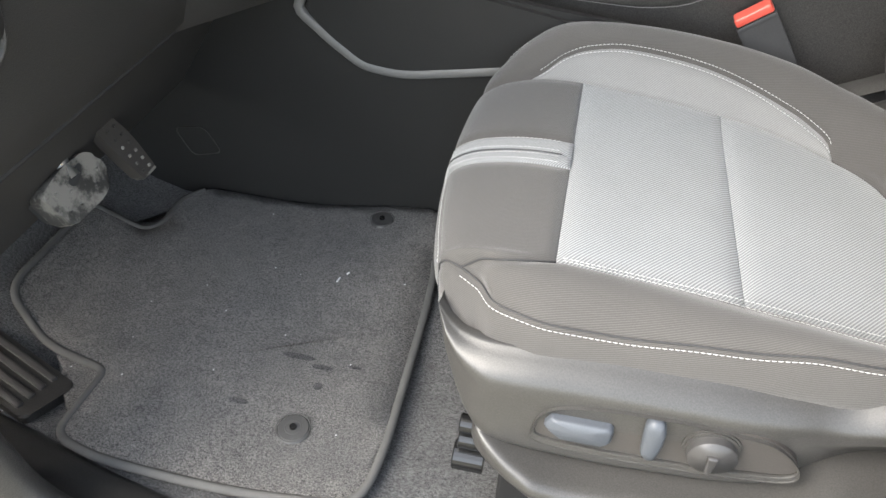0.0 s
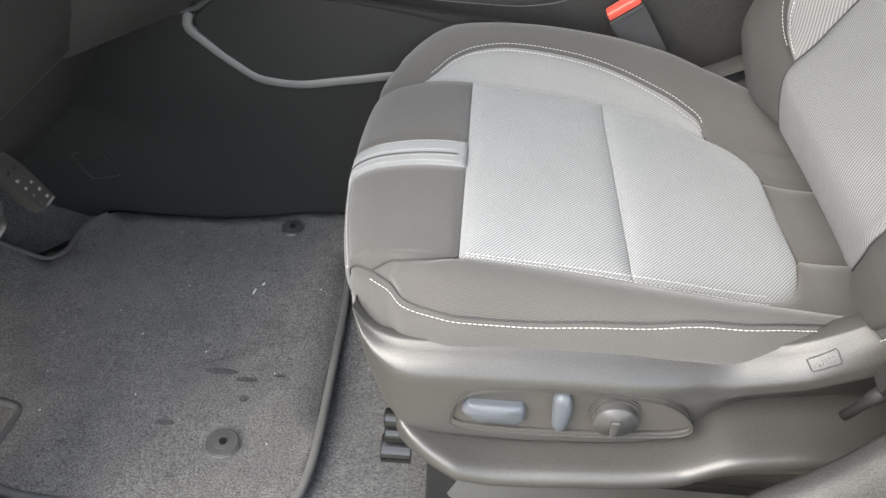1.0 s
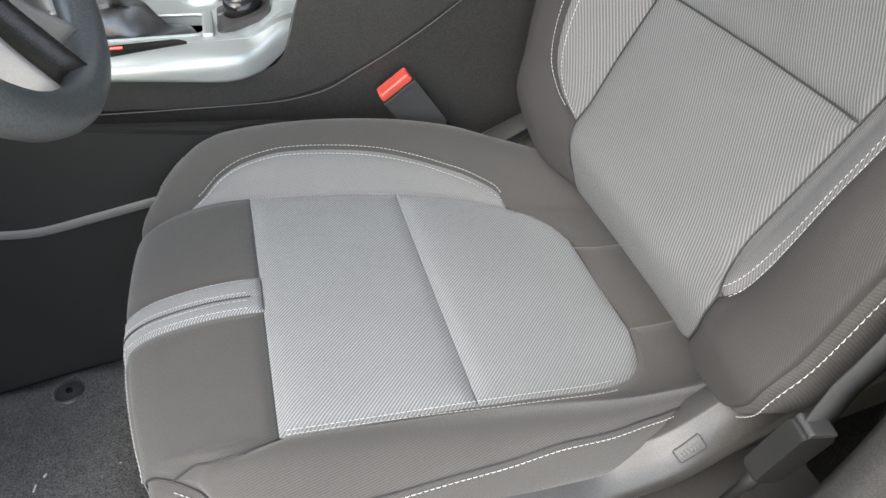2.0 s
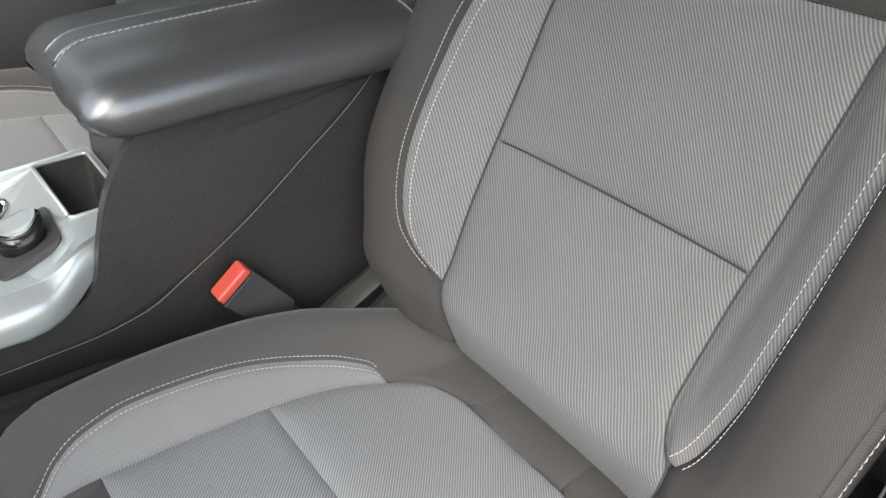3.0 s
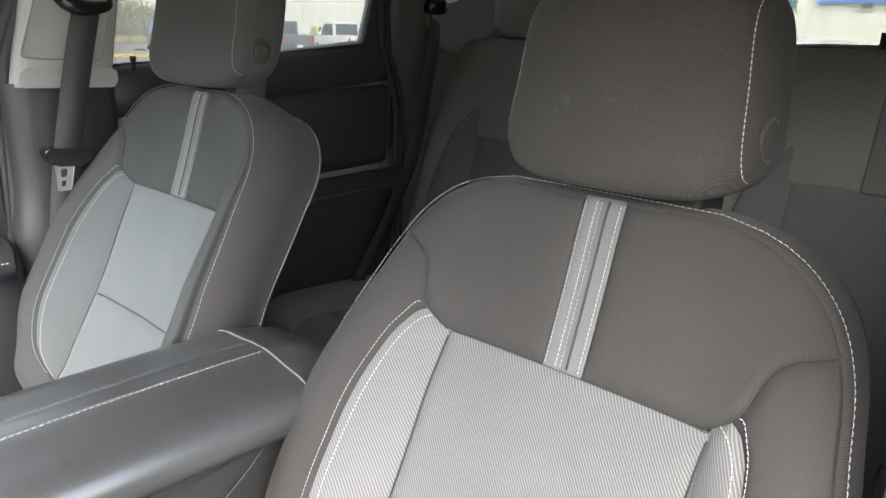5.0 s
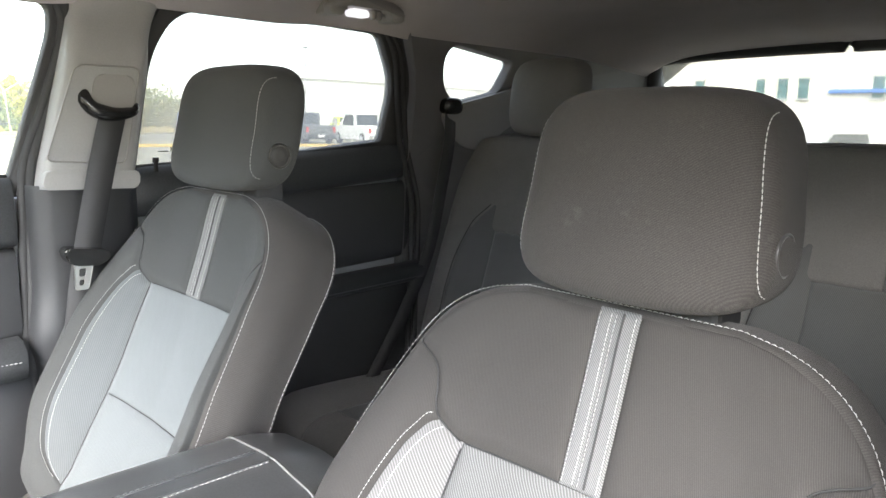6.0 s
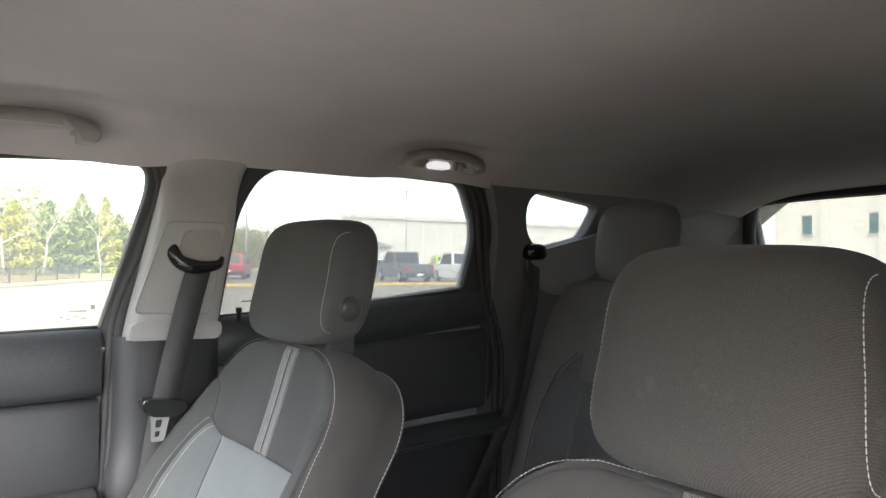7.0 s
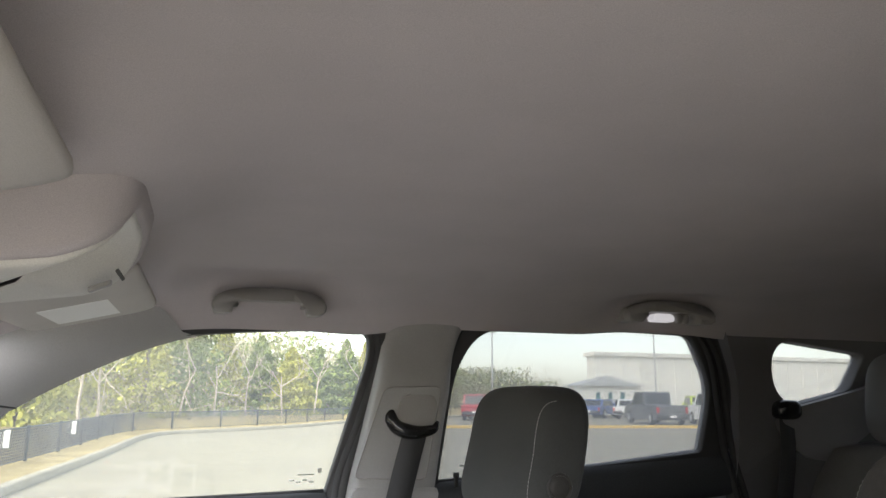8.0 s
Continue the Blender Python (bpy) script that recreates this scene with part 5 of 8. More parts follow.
ribbon("webbing", smooth_line([(-0.072, 0.622, 1.462), (-0.090, 0.618, 1.40), (-0.118, 0.620, 1.28), (-0.138, 0.624, 1.18), (-0.160, 0.62, 1.05), (-0.20, 0.60, 0.80), (-0.25, 0.58, 0.55)], 30), 0.047, 0.0008, belt)
gx = smooth_line([(-0.122, 0.622, 1.496), (-0.126, 0.616, 1.474), (-0.112, 0.612, 1.452), (-0.080, 0.610, 1.444), (-0.044, 0.612, 1.450), (-0.036, 0.618, 1.462)], 24)
tube("guide_loop", gx, np.interp(np.linspace(0, 1, 24), [0, 0.2, 0.5, 0.85, 1], [0.006, 0.012, 0.014, 0.009, 0.005]), M["gloss"], belt, 12, "black belt guide loop")
part("guide_bar", box((-0.118, 0.622, 1.452), (-0.044, 0.640, 1.482), 0.008), M["rubber"], belt)
part("tongue_grip", slab(rounded([(-0.176, 1.216), (-0.106, 1.208), (-0.098, 1.192), (-0.122, 1.180), (-0.165, 1.184), (-0.177, 1.198)], 0.008, 4), 0.600, 0.634, "y", 0.005, 3), M["gloss"], belt, "black tongue grip")
part("tongue", slab(rounded([(-0.160, 1.184), (-0.128, 1.184), (-0.138, 1.138), (-0.160, 1.138)], 0.005, 3), 0.612, 0.6145, "y", 0.0005, holes=[rounded([(-0.152, 1.176), (-0.140, 1.176), (-0.143, 1.162), (-0.153, 1.162)], 0.003, 3), rounded([(-0.153, 1.156), (-0.144, 1.156), (-0.146, 1.146), (-0.154, 1.146)], 0.003, 3)]), M["metal"], belt, "steel belt tongue with two slots")

# ---- rear quarter, C and D pillars, hatch ----
quarter = tilt(part("wall_right", slab(rounded([(0.655, 0.42), (1.80, 0.42), (1.80, 1.68), (0.605, 1.68), (0.668, 1.54), (0.690, 1.38)], [0.01, 0.02, 0.02, 0.01, 0.05, 0.05], 5), 0.705, 0.745, "y", 0.006, holes=[W3]), M["trim"]))
structure(quarter, "black quarter trim with a small side window", "wall")
pane("quarter_glass", grow(W3, 0.006), 0.733, M["dark_glass"], quarter, "small tinted quarter glass")
tilt(part("quarter_sill", slab(rounded([(0.775, 1.462), (0.80, 1.486), (0.98, 1.527), (1.10, 1.560), (1.20, 1.40), (1.0, 1.36), (0.84, 1.38)], [0.02, 0.03, 0.02, 0.02, 0.03, 0.05, 0.05], 5), 0.685, 0.712, "y", 0.012, 3), M["sill_grey"], quarter, "dark grey moulded trim under the quarter glass"))
for dx in (0.0, 0.022):
    sl = tube("door_seal", smooth_line([(0.30 + dx, 0.640, 1.655), (0.55 + dx, 0.640, 1.652), (0.598 + dx, 0.648, 1.60), (0.63 + dx, 0.672, 1.50), (0.665 + dx, 0.70, 1.38), (0.70 + dx, 0.69, 1.2), (0.69 + dx, 0.69, 0.8)], 40), 0.007, M["rubber"])
    structure(sl, "black rubber rear door seal", "seal")
rb = thing("seat_belt", "black rear seat belt with its guide on the pillar", "seat belt", (0, 0, 0), "seat belts")
ribbon("webbing", smooth_line([(0.80, 0.655, 1.475), (0.795, 0.650, 1.40), (0.775, 0.655, 1.28), (0.74, 0.66, 1.12), (0.66, 0.665, 0.96), (0.545, 0.66, 0.80)], 26), 0.045, 0.0008, rb, (0.95, 0.1, -0.3))
superbox("guide", (0.034, 0.022, 0.022), 3, M["gloss"], rb, (0.802, 0.655, 1.485), 14)
def d_pillar(sy):
    rows = []
    for z in np.linspace(0.6, 1.69, 16):
        rows.append([(1.18, sy * 0.70, z), (1.22, sy * (0.665 if z < 1.5 else 0.655), z), (1.52, sy * 0.64, z), (1.70, sy * 0.625, z), (1.74, sy * 0.60, z)])
    return rows
for sy in (1, -1):
    ob = strip_loft("pillar_trim", d_pillar(sy), M["trim"], None)
    structure(ob, "dark grey rear pillar trim", "trim")
hatch = part("hatch", slab(rounded([(-0.72, 0.50), (0.72, 0.50), (0.70, 1.40), (0.60, 1.70), (-0.60, 1.70), (-0.70, 1.40)], [0.05, 0.05, 0.1, 0.06, 0.06, 0.1], 5), 1.755, 1.80, "x", 0.01, holes=[rounded([(-0.56, 1.405), (0.56, 1.405), (0.615, 1.676), (0.45, 1.686), (-0.45, 1.686), (-0.615, 1.676)], [0.05, 0.05, 0.04, 0.1, 0.1, 0.04], 6)]), M["plastic"])
structure(hatch, "dark grey trimmed tailgate with a wide window", "tailgate")
gl = part("rear_glass", slab(rounded([(-0.58, 1.395), (0.58, 1.395), (0.63, 1.695), (-0.63, 1.695)], 0.04, 5), 1.776, 1.780, "x", 0), M["dark_glass"], hatch, "tinted rear window")
gl.visible_shadow = False
part("hatch_ledge", slab(rounded([(-0.62, 1.372), (0.62, 1.372), (0.60, 1.404), (-0.60, 1.404)], 0.012, 4), 1.700, 1.757, "x", 0.008), M["pillar"], hatch, "pale grey ledge under the rear window")
part("hatch_pull", slab(rounded([(0.03, 1.340), (0.14, 1.345), (0.14, 1.366), (0.02, 1.362)], 0.008, 4), 1.69, 1.73, "x", 0.004), M["gloss"], hatch)
tube("glass_seal", smooth_line([(1.742, -0.60, 1.40), (1.74, -0.618, 1.55), (1.74, -0.60, 1.67), (1.74, 0, 1.690), (1.74, 0.60, 1.67), (1.74, 0.618, 1.55), (1.742, 0.58, 1.41)], 60), 0.028, M["door_trim"], hatch, 10, "thick dark frame of the rear window")
part("load_floor", box((1.05, -0.68, 0.62), (1.78, 0.70, 0.68), 0.01), M["floor"], hatch)

# ---- grab handles ----
def grab_handle(x, lamp, label):
    h = thing("grab_handle", label, "grab handle", (x, 0.572, 1.668 if not lamp else 1.682), "grab handles")
    wide = 1.12 if lamp else 1.04
    arch = [(-0.086, -0.024), (-0.094, -0.012), (-0.090, 0.000), (-0.074, 0.012), (-0.045, 0.019), (0.0, 0.021), (0.045, 0.019), (0.074, 0.012), (0.090, 0.000), (0.094, -0.012), (0.086, -0.024), (0.060, -0.024), (0.057, -0.007), (0.046, -0.002), (-0.046, -0.002), (-0.057, -0.007), (-0.060, -0.024)]
    part("grip", slab(rounded([(x * wide, z) for x, z in arch], [0.006, 0.01, 0.01, 0.02, 0.03, 0.03, 0.03, 0.02, 0.01, 0.01, 0.006, 0.005, 0.006, 0.01, 0.01, 0.006, 0.005], 4), -0.020, 0.004, "y", 0.006, 3), M["handle"], h, smooth=True)
    for sx in (-1, 1):
        part("foot", box((sx * 0.076 * wide - 0.014, -0.004, -0.022), (sx * 0.076 * wide + 0.014, 0.04, 0.006), 0.006, 3), M["handle"], h)
    if lamp:
        part("lamp_lens", slab(rounded([(-0.040, -0.020), (0.014, -0.020), (0.010, -0.004), (-0.036, -0.004)], 0.007, 4), -0.006, 0.016, "y", 0.003), M["lit_lens"], h, "milky reading lamp lens")
        for kx in (0.024, 0.040):
            superbox("coat_hook", (0.008, 0.008, 0.011), 2.5, M["handle"], h, (kx, -0.002, -0.012), 12)
    return h


grab_handle(-0.355, False, "grey folding grab handle above the front door")
grab_handle(0.445, True, "grey grab handle with reading lamp above rear door")

# ---- overhead console and visors ----
oc = thing("overhead_console", "felt-covered overhead console with pale grey lamp panel", "overhead console", (0, 0, 0))
OC_Z = pchip([-0.78, -0.62, -0.565, -0.540, -0.525, -0.516], [1.582, 1.600, 1.612, 1.624, 1.640, 1.662])
oc_ring = rounded([(-0.78, -0.095), (-0.516, -0.100), (-0.516, 0.100), (-0.78, 0.095)], [0.01, 0.055, 0.055, 0.01], 9)


def oc_loop(d, rise, top=None):
    c = (-0.64, 0.0)
    return [(c[0] + (x - c[0]) * (1 + d / 0.13), c[1] + (y - c[1]) * (1 + d / 0.098), top if top else float(OC_Z(x)) + rise) for x, y in oc_ring]


strip_loft("shell", [oc_loop(0.012, 0, 1.740), oc_loop(0.008, 0.062), oc_loop(0.004, 0.030), oc_loop(0.002, 0.010), oc_loop(0.0, 0.004), oc_loop(-0.004, 0.0), oc_loop(-0.012, 0.001)], M["headliner"], oc, "warm grey felt sides", closed=True)
face_rows = [oc_loop(-0.006, 0.006), oc_loop(-0.006, -0.003), oc_loop(-0.009, -0.006), oc_loop(-0.03, -0.007), oc_loop(-0.09, -0.007)]
face = strip_loft("lamp_panel", face_rows, M["lamp_panel"], oc, "pale grey lamp panel", closed=True)
def under(x0, x1, y0, y1, lift, high):
    bm = box((x0, y0, -lift), (x1, y1, high - lift), min(0.003, high / 3), 2)
    for v in bm.verts:
        v.co.z += float(OC_Z(v.co.x)) - 0.007
    return bm


part("lamp_switch", under(-0.566, -0.546, 0.046, 0.058, 0.002, 0.005), M["handle"], face, "small rocker switch")
part("lamp_gap", under(-0.539, -0.5365, 0.010, 0.070, 0.0002, 0.002), M["rubber"], face)


def sun_visor(sy, label, high, y0, y1, rear):
    v = thing("sun_visor", label, "sun visor", (0, 0, 0), "sun visors")

    def level(x):
        return high + 0.25 * (x - rear)

    rows = []
    for y in np.linspace(y0, y1, 30):
        k = min(1, min(y - y0, y1 - y) / 0.022)
        k = math.sqrt(max(0, 1 - (1 - k) ** 2))
        sec = []
        for a in np.linspace(0, 2 * np.pi, 28, endpoint=False):
            c, s = math.cos(a), math.sin(a)
            xx = rear - 0.085 + 0.085 * np.sign(c) * abs(c) ** 0.35 * (0.80 + 0.2 * k)
            sec.append((xx, sy * y, level(xx) + 0.010 + 0.010 * k * np.sign(s) * abs(s) ** 0.6))
        rows.append(sec)
    flap = part("flap", grid_mesh("flap", np.array(rows), wrap_t=True), M["visor"], v)
    bm = box((rear - 0.122, min(sy * 0.27, sy * 0.42), -0.0008), (rear - 0.045, max(sy * 0.27, sy * 0.42), 0.0002), 0)
    for q in bm.verts:
        q.co.z += level(q.co.x)
    part("warning_label", bm, M["label"], flap, "white paper warning label")
    return v


sun_visor(1, "grey folded passenger sun visor with a white label", 1.634, 0.115, 0.48, -0.530)
sun_visor(-1, "grey folded driver's sun visor against the headliner", 1.650, 0.16, 0.53, -0.549)

# ---- A pillar, windscreen, dashboard ----
for sy in (1, -1):
    rows = []
    for k in np.linspace(0, 1, 22):
        x, z = lerp(-0.50, -1.15, k), 1.655 - 0.10 * k - 0.32 * k ** 1.6
        y = 0.640 + 0.055 * k
        rows.append([(x + 0.03, sy * (y + 0.02), z - 0.045), (x + 0.005, sy * (y - 0.01), z - 0.04), (x - 0.02, sy * (y - 0.035), z - 0.012), (x - 0.05, sy * (y - 0.045), z + 0.012), (x - 0.09, sy * (y - 0.04), z + 0.02), (x - 0.10, sy * (y + 0.03), z + 0.03)])
    ap = strip_loft("pillar_trim", rows, M["pillar"])
    structure(ap, "pale grey windscreen pillar trim", "trim")
    if sy > 0:
        sp = tube("pillar_seam", smooth_line([rows[9][j] for j in range(0, 5)], 12), 0.0018, M["rubber"], ap)
ws = part("windscreen", grid_mesh("windscreen", skin(lambda s, y: (lerp(-0.76, -1.55, s) + 0.12 * (y / 0.65) ** 2 * 0.6, y, lerp(1.66, 1.12, s)), np.linspace(0, 1, 8), np.linspace(-0.63, 0.63, 12))), M["screen_glass"])
ws.visible_shadow = False
structure(ws, "clear raked windscreen", "windscreen")

# bonnet and nose, which close the body ahead of the windscreen
def bonnet_at(s, y):
    x = lerp(-1.58, -2.55, s)
    return (x, y * (1 - 0.06 * s ** 3), 1.115 - 0.10 * s - 0.10 * s ** 4 - 0.05 * (y / 0.8) ** 4)


bonnet = part("bonnet", grid_mesh("bonnet", skin(bonnet_at, np.linspace(0, 1, 16), np.linspace(-0.82, 0.86, 20)), flip=True), M["white_paint"])
structure(bonnet, "plain white painted bonnet of the car", "car body")
part("nose", slab(rounded([(-2.60, 0.35), (-1.60, 0.35), (-1.60, 1.03), (-2.53, 0.86)], 0.06, 4), -0.80, 0.84, "y", 0.05, 3), M["white_paint"], bonnet)

# ---- dashboard and footwell ----
dash = thing("dashboard", "black moulded dashboard with a padded knee bolster", "dashboard")
rows = []
for y in np.linspace(-0.66, 0.70, 40):
    rows.append([(-1.16, y, 0.60), (-1.10, y, 0.69), (-1.062, y, 0.752), (-1.05, y, 0.763), (-1.036, y, 0.775), (-1.015, y, 0.82), (-0.995, y, 0.90), (-0.985, y, 0.98), (-0.99, y, 1.05), (-1.02, y, 1.10), (-1.10, y, 1.125), (-1.30, y, 1.12), (-1.55, y, 1.10)])
strip_loft("moulding", rows, M["dash"], dash, flip=True)
part("firewall", box((-1.80, -0.68, 0.55), (-1.62, 0.74, 1.12), 0.01), M["tunnel"], dash)
part("underside", slab([(-1.62, -0.66), (-1.10, -0.66), (-1.10, 0.70), (-1.62, 0.70)], 0.72, 0.76, "z", 0.005), M["tunnel"], dash)
# edge where the bolster meets the console
tube("bolster_edge", smooth_line([(-1.05, -0.62, 0.764), (-1.05, -0.30, 0.765), (-1.02, -0.17, 0.762), (-0.962, -0.128, 0.758), (-0.915, -0.124, 0.782), (-0.872, -0.124, 0.803), (-0.77, -0.124, 0.803)], 40), 0.0045, M["rubber"], dash)
fill = []
for k in np.linspace(0, 1, 14):
    fill.append([(lerp(-1.05, -0.962, k), lerp(-0.30, -0.126, k), 0.764 - 0.006 * k), (lerp(-1.02, -0.90, k), lerp(-0.30, -0.13, k), 0.815), (lerp(-1.0, -0.86, k), lerp(-0.30, -0.15, k), 0.88), (lerp(-0.99, -0.90, k), lerp(-0.30, -0.16, k), 0.98)])
strip_loft("bolster_corner", fill, M["dash"], dash, flip=True)
# rotary light switch panel beside the column
part("switch_panel", slab(rounded([(-0.70, 0.885), (-0.600, 0.885), (-0.582, 0.98), (-0.70, 0.98)], 0.02, 5), -1.0, -0.98, "x", 0.005), M["plastic"], dash, "black light switch panel")
part("switch_rim", slab(rounded([(-0.695, 0.889), (-0.604, 0.889), (-0.586, 0.976), (-0.695, 0.976)], 0.02, 5), -0.982, -0.978, "x", 0.001, holes=[rounded([(-0.692, 0.892), (-0.607, 0.892), (-0.590, 0.972), (-0.692, 0.972)], 0.018, 5)]), M["grey_strip"], dash, "grey rim of the light switch panel")
bm = bmesh.new()
bmesh.ops.create_cone(bm, cap_ends=True, segments=32, radius1=0.020, radius2=0.017, depth=0.014)
part("light_knob", bm, M["knob"], dash, smooth=True).matrix_basis = pose(-0.975, -0.625, 0.925, 0, 90, 0)

# steering wheel
wheel = thing("steering_wheel", "worn black leather steering wheel with grey spoke trim", "steering wheel", (-0.747, -0.37, 1.107))
wheel.rotation_euler = (0, radians(-24), 0)
a = np.linspace(0, 2 * np.pi, 73)[:-1]
pts = np.array([[(0.0 + 0.0155 * math.sin(b), (0.178 + 0.0145 * math.cos(b)) * math.cos(t), (0.178 + 0.0145 * math.cos(b)) * math.sin(t)) for b in np.linspace(0, 2 * np.pi, 14, endpoint=False)] for t in a])
part("rim", grid_mesh("rim", pts, wrap_s=True, wrap_t=True), M["wheel"], wheel)
superbox("hub", (0.03, 0.075, 0.065), 3, M["plastic"], wheel, (-0.03, 0, 0), 18)
for ang, w in ((0, 0.013), (180, 0.013), (270, 0.014)):
    c, s = math.cos(radians(ang)), math.sin(radians(ang))
    line = smooth_line([(-0.03, 0.05 * c, 0.05 * s), (-0.016, 0.12 * c, 0.12 * s), (-0.004, 0.170 * c, 0.170 * s)], 10)
    tube("spoke", line, [w] * 10, M["plastic"], wheel, 10, "dark plastic spoke", flat=0.6)
for ang, side in ((0, -1), (180, 1), (270, -1), (270, 1)):
    c, s = math.cos(radians(ang)), math.sin(radians(ang))
    line = smooth_line([(-0.034, 0.06 * c - 0.028 * side * s, 0.06 * s + 0.028 * side * c), (-0.026, 0.12 * c - 0.034 * side * s, 0.12 * s + 0.034 * side * c), (-0.010, 0.162 * c - 0.050 * side * s, 0.162 * s + 0.050 * side * c)], 10)
    tube("spoke_trim", line, [0.016] * 10, M["handle"], wheel, 10, "grey satin spoke trim", flat=0.25)
tube("column", [(-0.04, 0, 0), (-0.35, 0, 0.0)], 0.045, M["plastic"], wheel, 16)

# pedals
brake = thing("brake_pedal", "worn black brake pedal caked with pale dust", "pedal", group="pedals")
PAD = rounded([(-0.0455, 0.0213), (-0.0124, 0.0300), (0.0339, 0.0275), (0.0480, 0.0110), (0.0440, -0.0165), (0.0239, -0.0260), (-0.0370, -0.0245)], [0.008, 0.02, 0.01, 0.012, 0.012, 0.015, 0.008], 5)
spot = pose(-1.10, -0.464, 0.652, 0, -22, 0)
part("pad", slab(PAD, -0.012, 0.012, "x", 0.005), M["worn"], brake, "dusty rubber pedal pad").matrix_basis = spot
part("pad_back", slab([(y * 0.88, z * 0.88) for y, z in PAD], -0.026, -0.010, "x", 0.004), M["rubber"], brake).matrix_basis = spot
bm = slab(rounded([(-0.004, 0.004), (0.016, 0.012), (0.021, 0.022), (0.006, 0.021), (-0.010, 0.013)], 0.006, 4), 0.011, 0.0124, "x", 0.0004)
part("bare_patch", bm, M["rubber"], brake, "dark patch trodden clean").matrix_basis = spot
for y, z in ((-0.030, 0.012), (-0.028, -0.012), (-0.012, -0.015), (-0.012, 0.004), (0.004, -0.012), (0.022, -0.010), (0.034, 0.002), (0.018, 0.002), (-0.020, 0.022)):
    part("stud", box((0.011, y - 0.0022, z - 0.0022), (0.0136, y + 0.0022, z + 0.0022), 0.0006), M["worn"], brake).matrix_basis = spot
tube("arm", smooth_line([(-1.10, -0.46, 0.665), (-1.16, -0.45, 0.75), (-1.25, -0.44, 0.90)], 10), 0.011, M["metal"], brake)
acc = thing("accelerator_pedal", "long black ribbed accelerator pedal", "pedal", group="pedals")
ac = part("pad", slab(rounded([(-0.036, 0.068), (-0.0105, 0.064), (0.015, 0.015), (0.0225, -0.044), (-0.0060, -0.0435), (-0.0215, 0.0065)], [0.004, 0.004, 0.05, 0.004, 0.004, 0.05], 5), -0.008, 0.008, "x", 0.003), M["plate"], acc, "studded plastic pedal pad")
ac.matrix_basis = pose(-1.10, -0.368, 0.648, 0, -20, 0)
for k in range(8):
    for j in (-1, 1):
        d = -0.036 + 0.0125 * k
        y, z = 0.0075 - 0.22 * (d + 0.04) - 2.0 * max(d - 0.01, 0) ** 2 + j * 0.0065, d
        part("stud", box((0.007, y - 0.0018, z - 0.0018), (0.0102, y + 0.0018, z + 0.0018), 0.0008), M["worn"] if k < 4 else M["plastic"], acc).matrix_basis = ac.matrix_basis
part("worn_rim", slab(rounded([(-0.0045, -0.0455), (0.0215, -0.0455), (0.0217, -0.0420), (-0.0052, -0.0420)], 0.001, 2), -0.006, 0.0084, "x", 0.0006), M["worn"], acc, "scuffed pale lower rim").matrix_basis = ac.matrix_basis
tube("arm", smooth_line([(-1.115, -0.395, 0.70), (-1.18, -0.38, 0.80), (-1.28, -0.38, 0.90)], 10), 0.010, M["plastic"], acc)

# foot rest
rest = thing("foot_rest", "black ribbed plastic foot rest beside the carpet", "foot rest")
turn = pose(-1.140, -0.570, 0.405, 0, 0, -19) @ pose(0, 0, 0, 0, 6, 0)
o = part("pad", slab(rounded([(-0.30, -0.034), (-0.006, -0.034), (0.004, 0.034), (-0.30, 0.034)], 0.010, 4), -0.03, 0.0, "z", 0.006, 3), M["plastic"], rest)
o.matrix_basis = turn
for k in range(4):
    y0 = -0.0235 + 0.0158 * k
    o2 = part("rib", box((-0.285, y0 - 0.0045, -0.006), (-0.022, y0 + 0.0045, 0.004), 0.003, 2), M["knob"], rest, "raised grey grip rib")
    o2.matrix_basis = turn

# floor mat with bound edge, its fixing buttons and its marks
MAT = rounded([(-1.28, -0.245), (-1.225, -0.246), (-1.193, -0.252), (-1.176, -0.226), (-1.180, -0.165), (-1.150, -0.128), (-0.765, -0.124), (-0.740, -0.24), (-0.735, -0.55), (-0.746, -0.612), (-0.886, -0.629), (-1.05, -0.626), (-1.106, -0.610), (-1.102, -0.512), (-1.195, -0.493), (-1.28, -0.44)], [0.02, 0.03, 0.02, 0.02, 0.02, 0.02, 0.02, 0.1, 0.05, 0.03, 0.1, 0.05, 0.02, 0.015, 0.03, 0.03], 6)


def mat_z(x, y):
    return float(fz(x)) + hump(x, y) + 0.012 + 0.005 * noise.noise(Vector((x * 4, y * 4, 3)))


mat = thing("floor_mat", "charcoal carpet floor mat with grey bound edge", "floor mat")
bm = slab(MAT, 0.0, 0.008, "z", 0)
bmesh.ops.triangulate(bm, faces=bm.faces[:])
for _ in range(3):
    bmesh.ops.subdivide_edges(bm, edges=[e for e in bm.edges if e.calc_length() > 0.03], cuts=1, use_grid_fill=True)
for v in bm.verts:
    v.co.z += mat_z(v.co.x, v.co.y)
part("carpet", bm, M["mat"], mat, smooth=True)
bound = [i for i, (x, y) in enumerate(MAT) if y > -0.135]
tube("binding", [(x, y, mat_z(x, y) + 0.005) for x, y in MAT[bound[-1]:] + MAT[:bound[0] + 1]], 0.0056, M["binding"], mat, 10, "grey stitched binding")
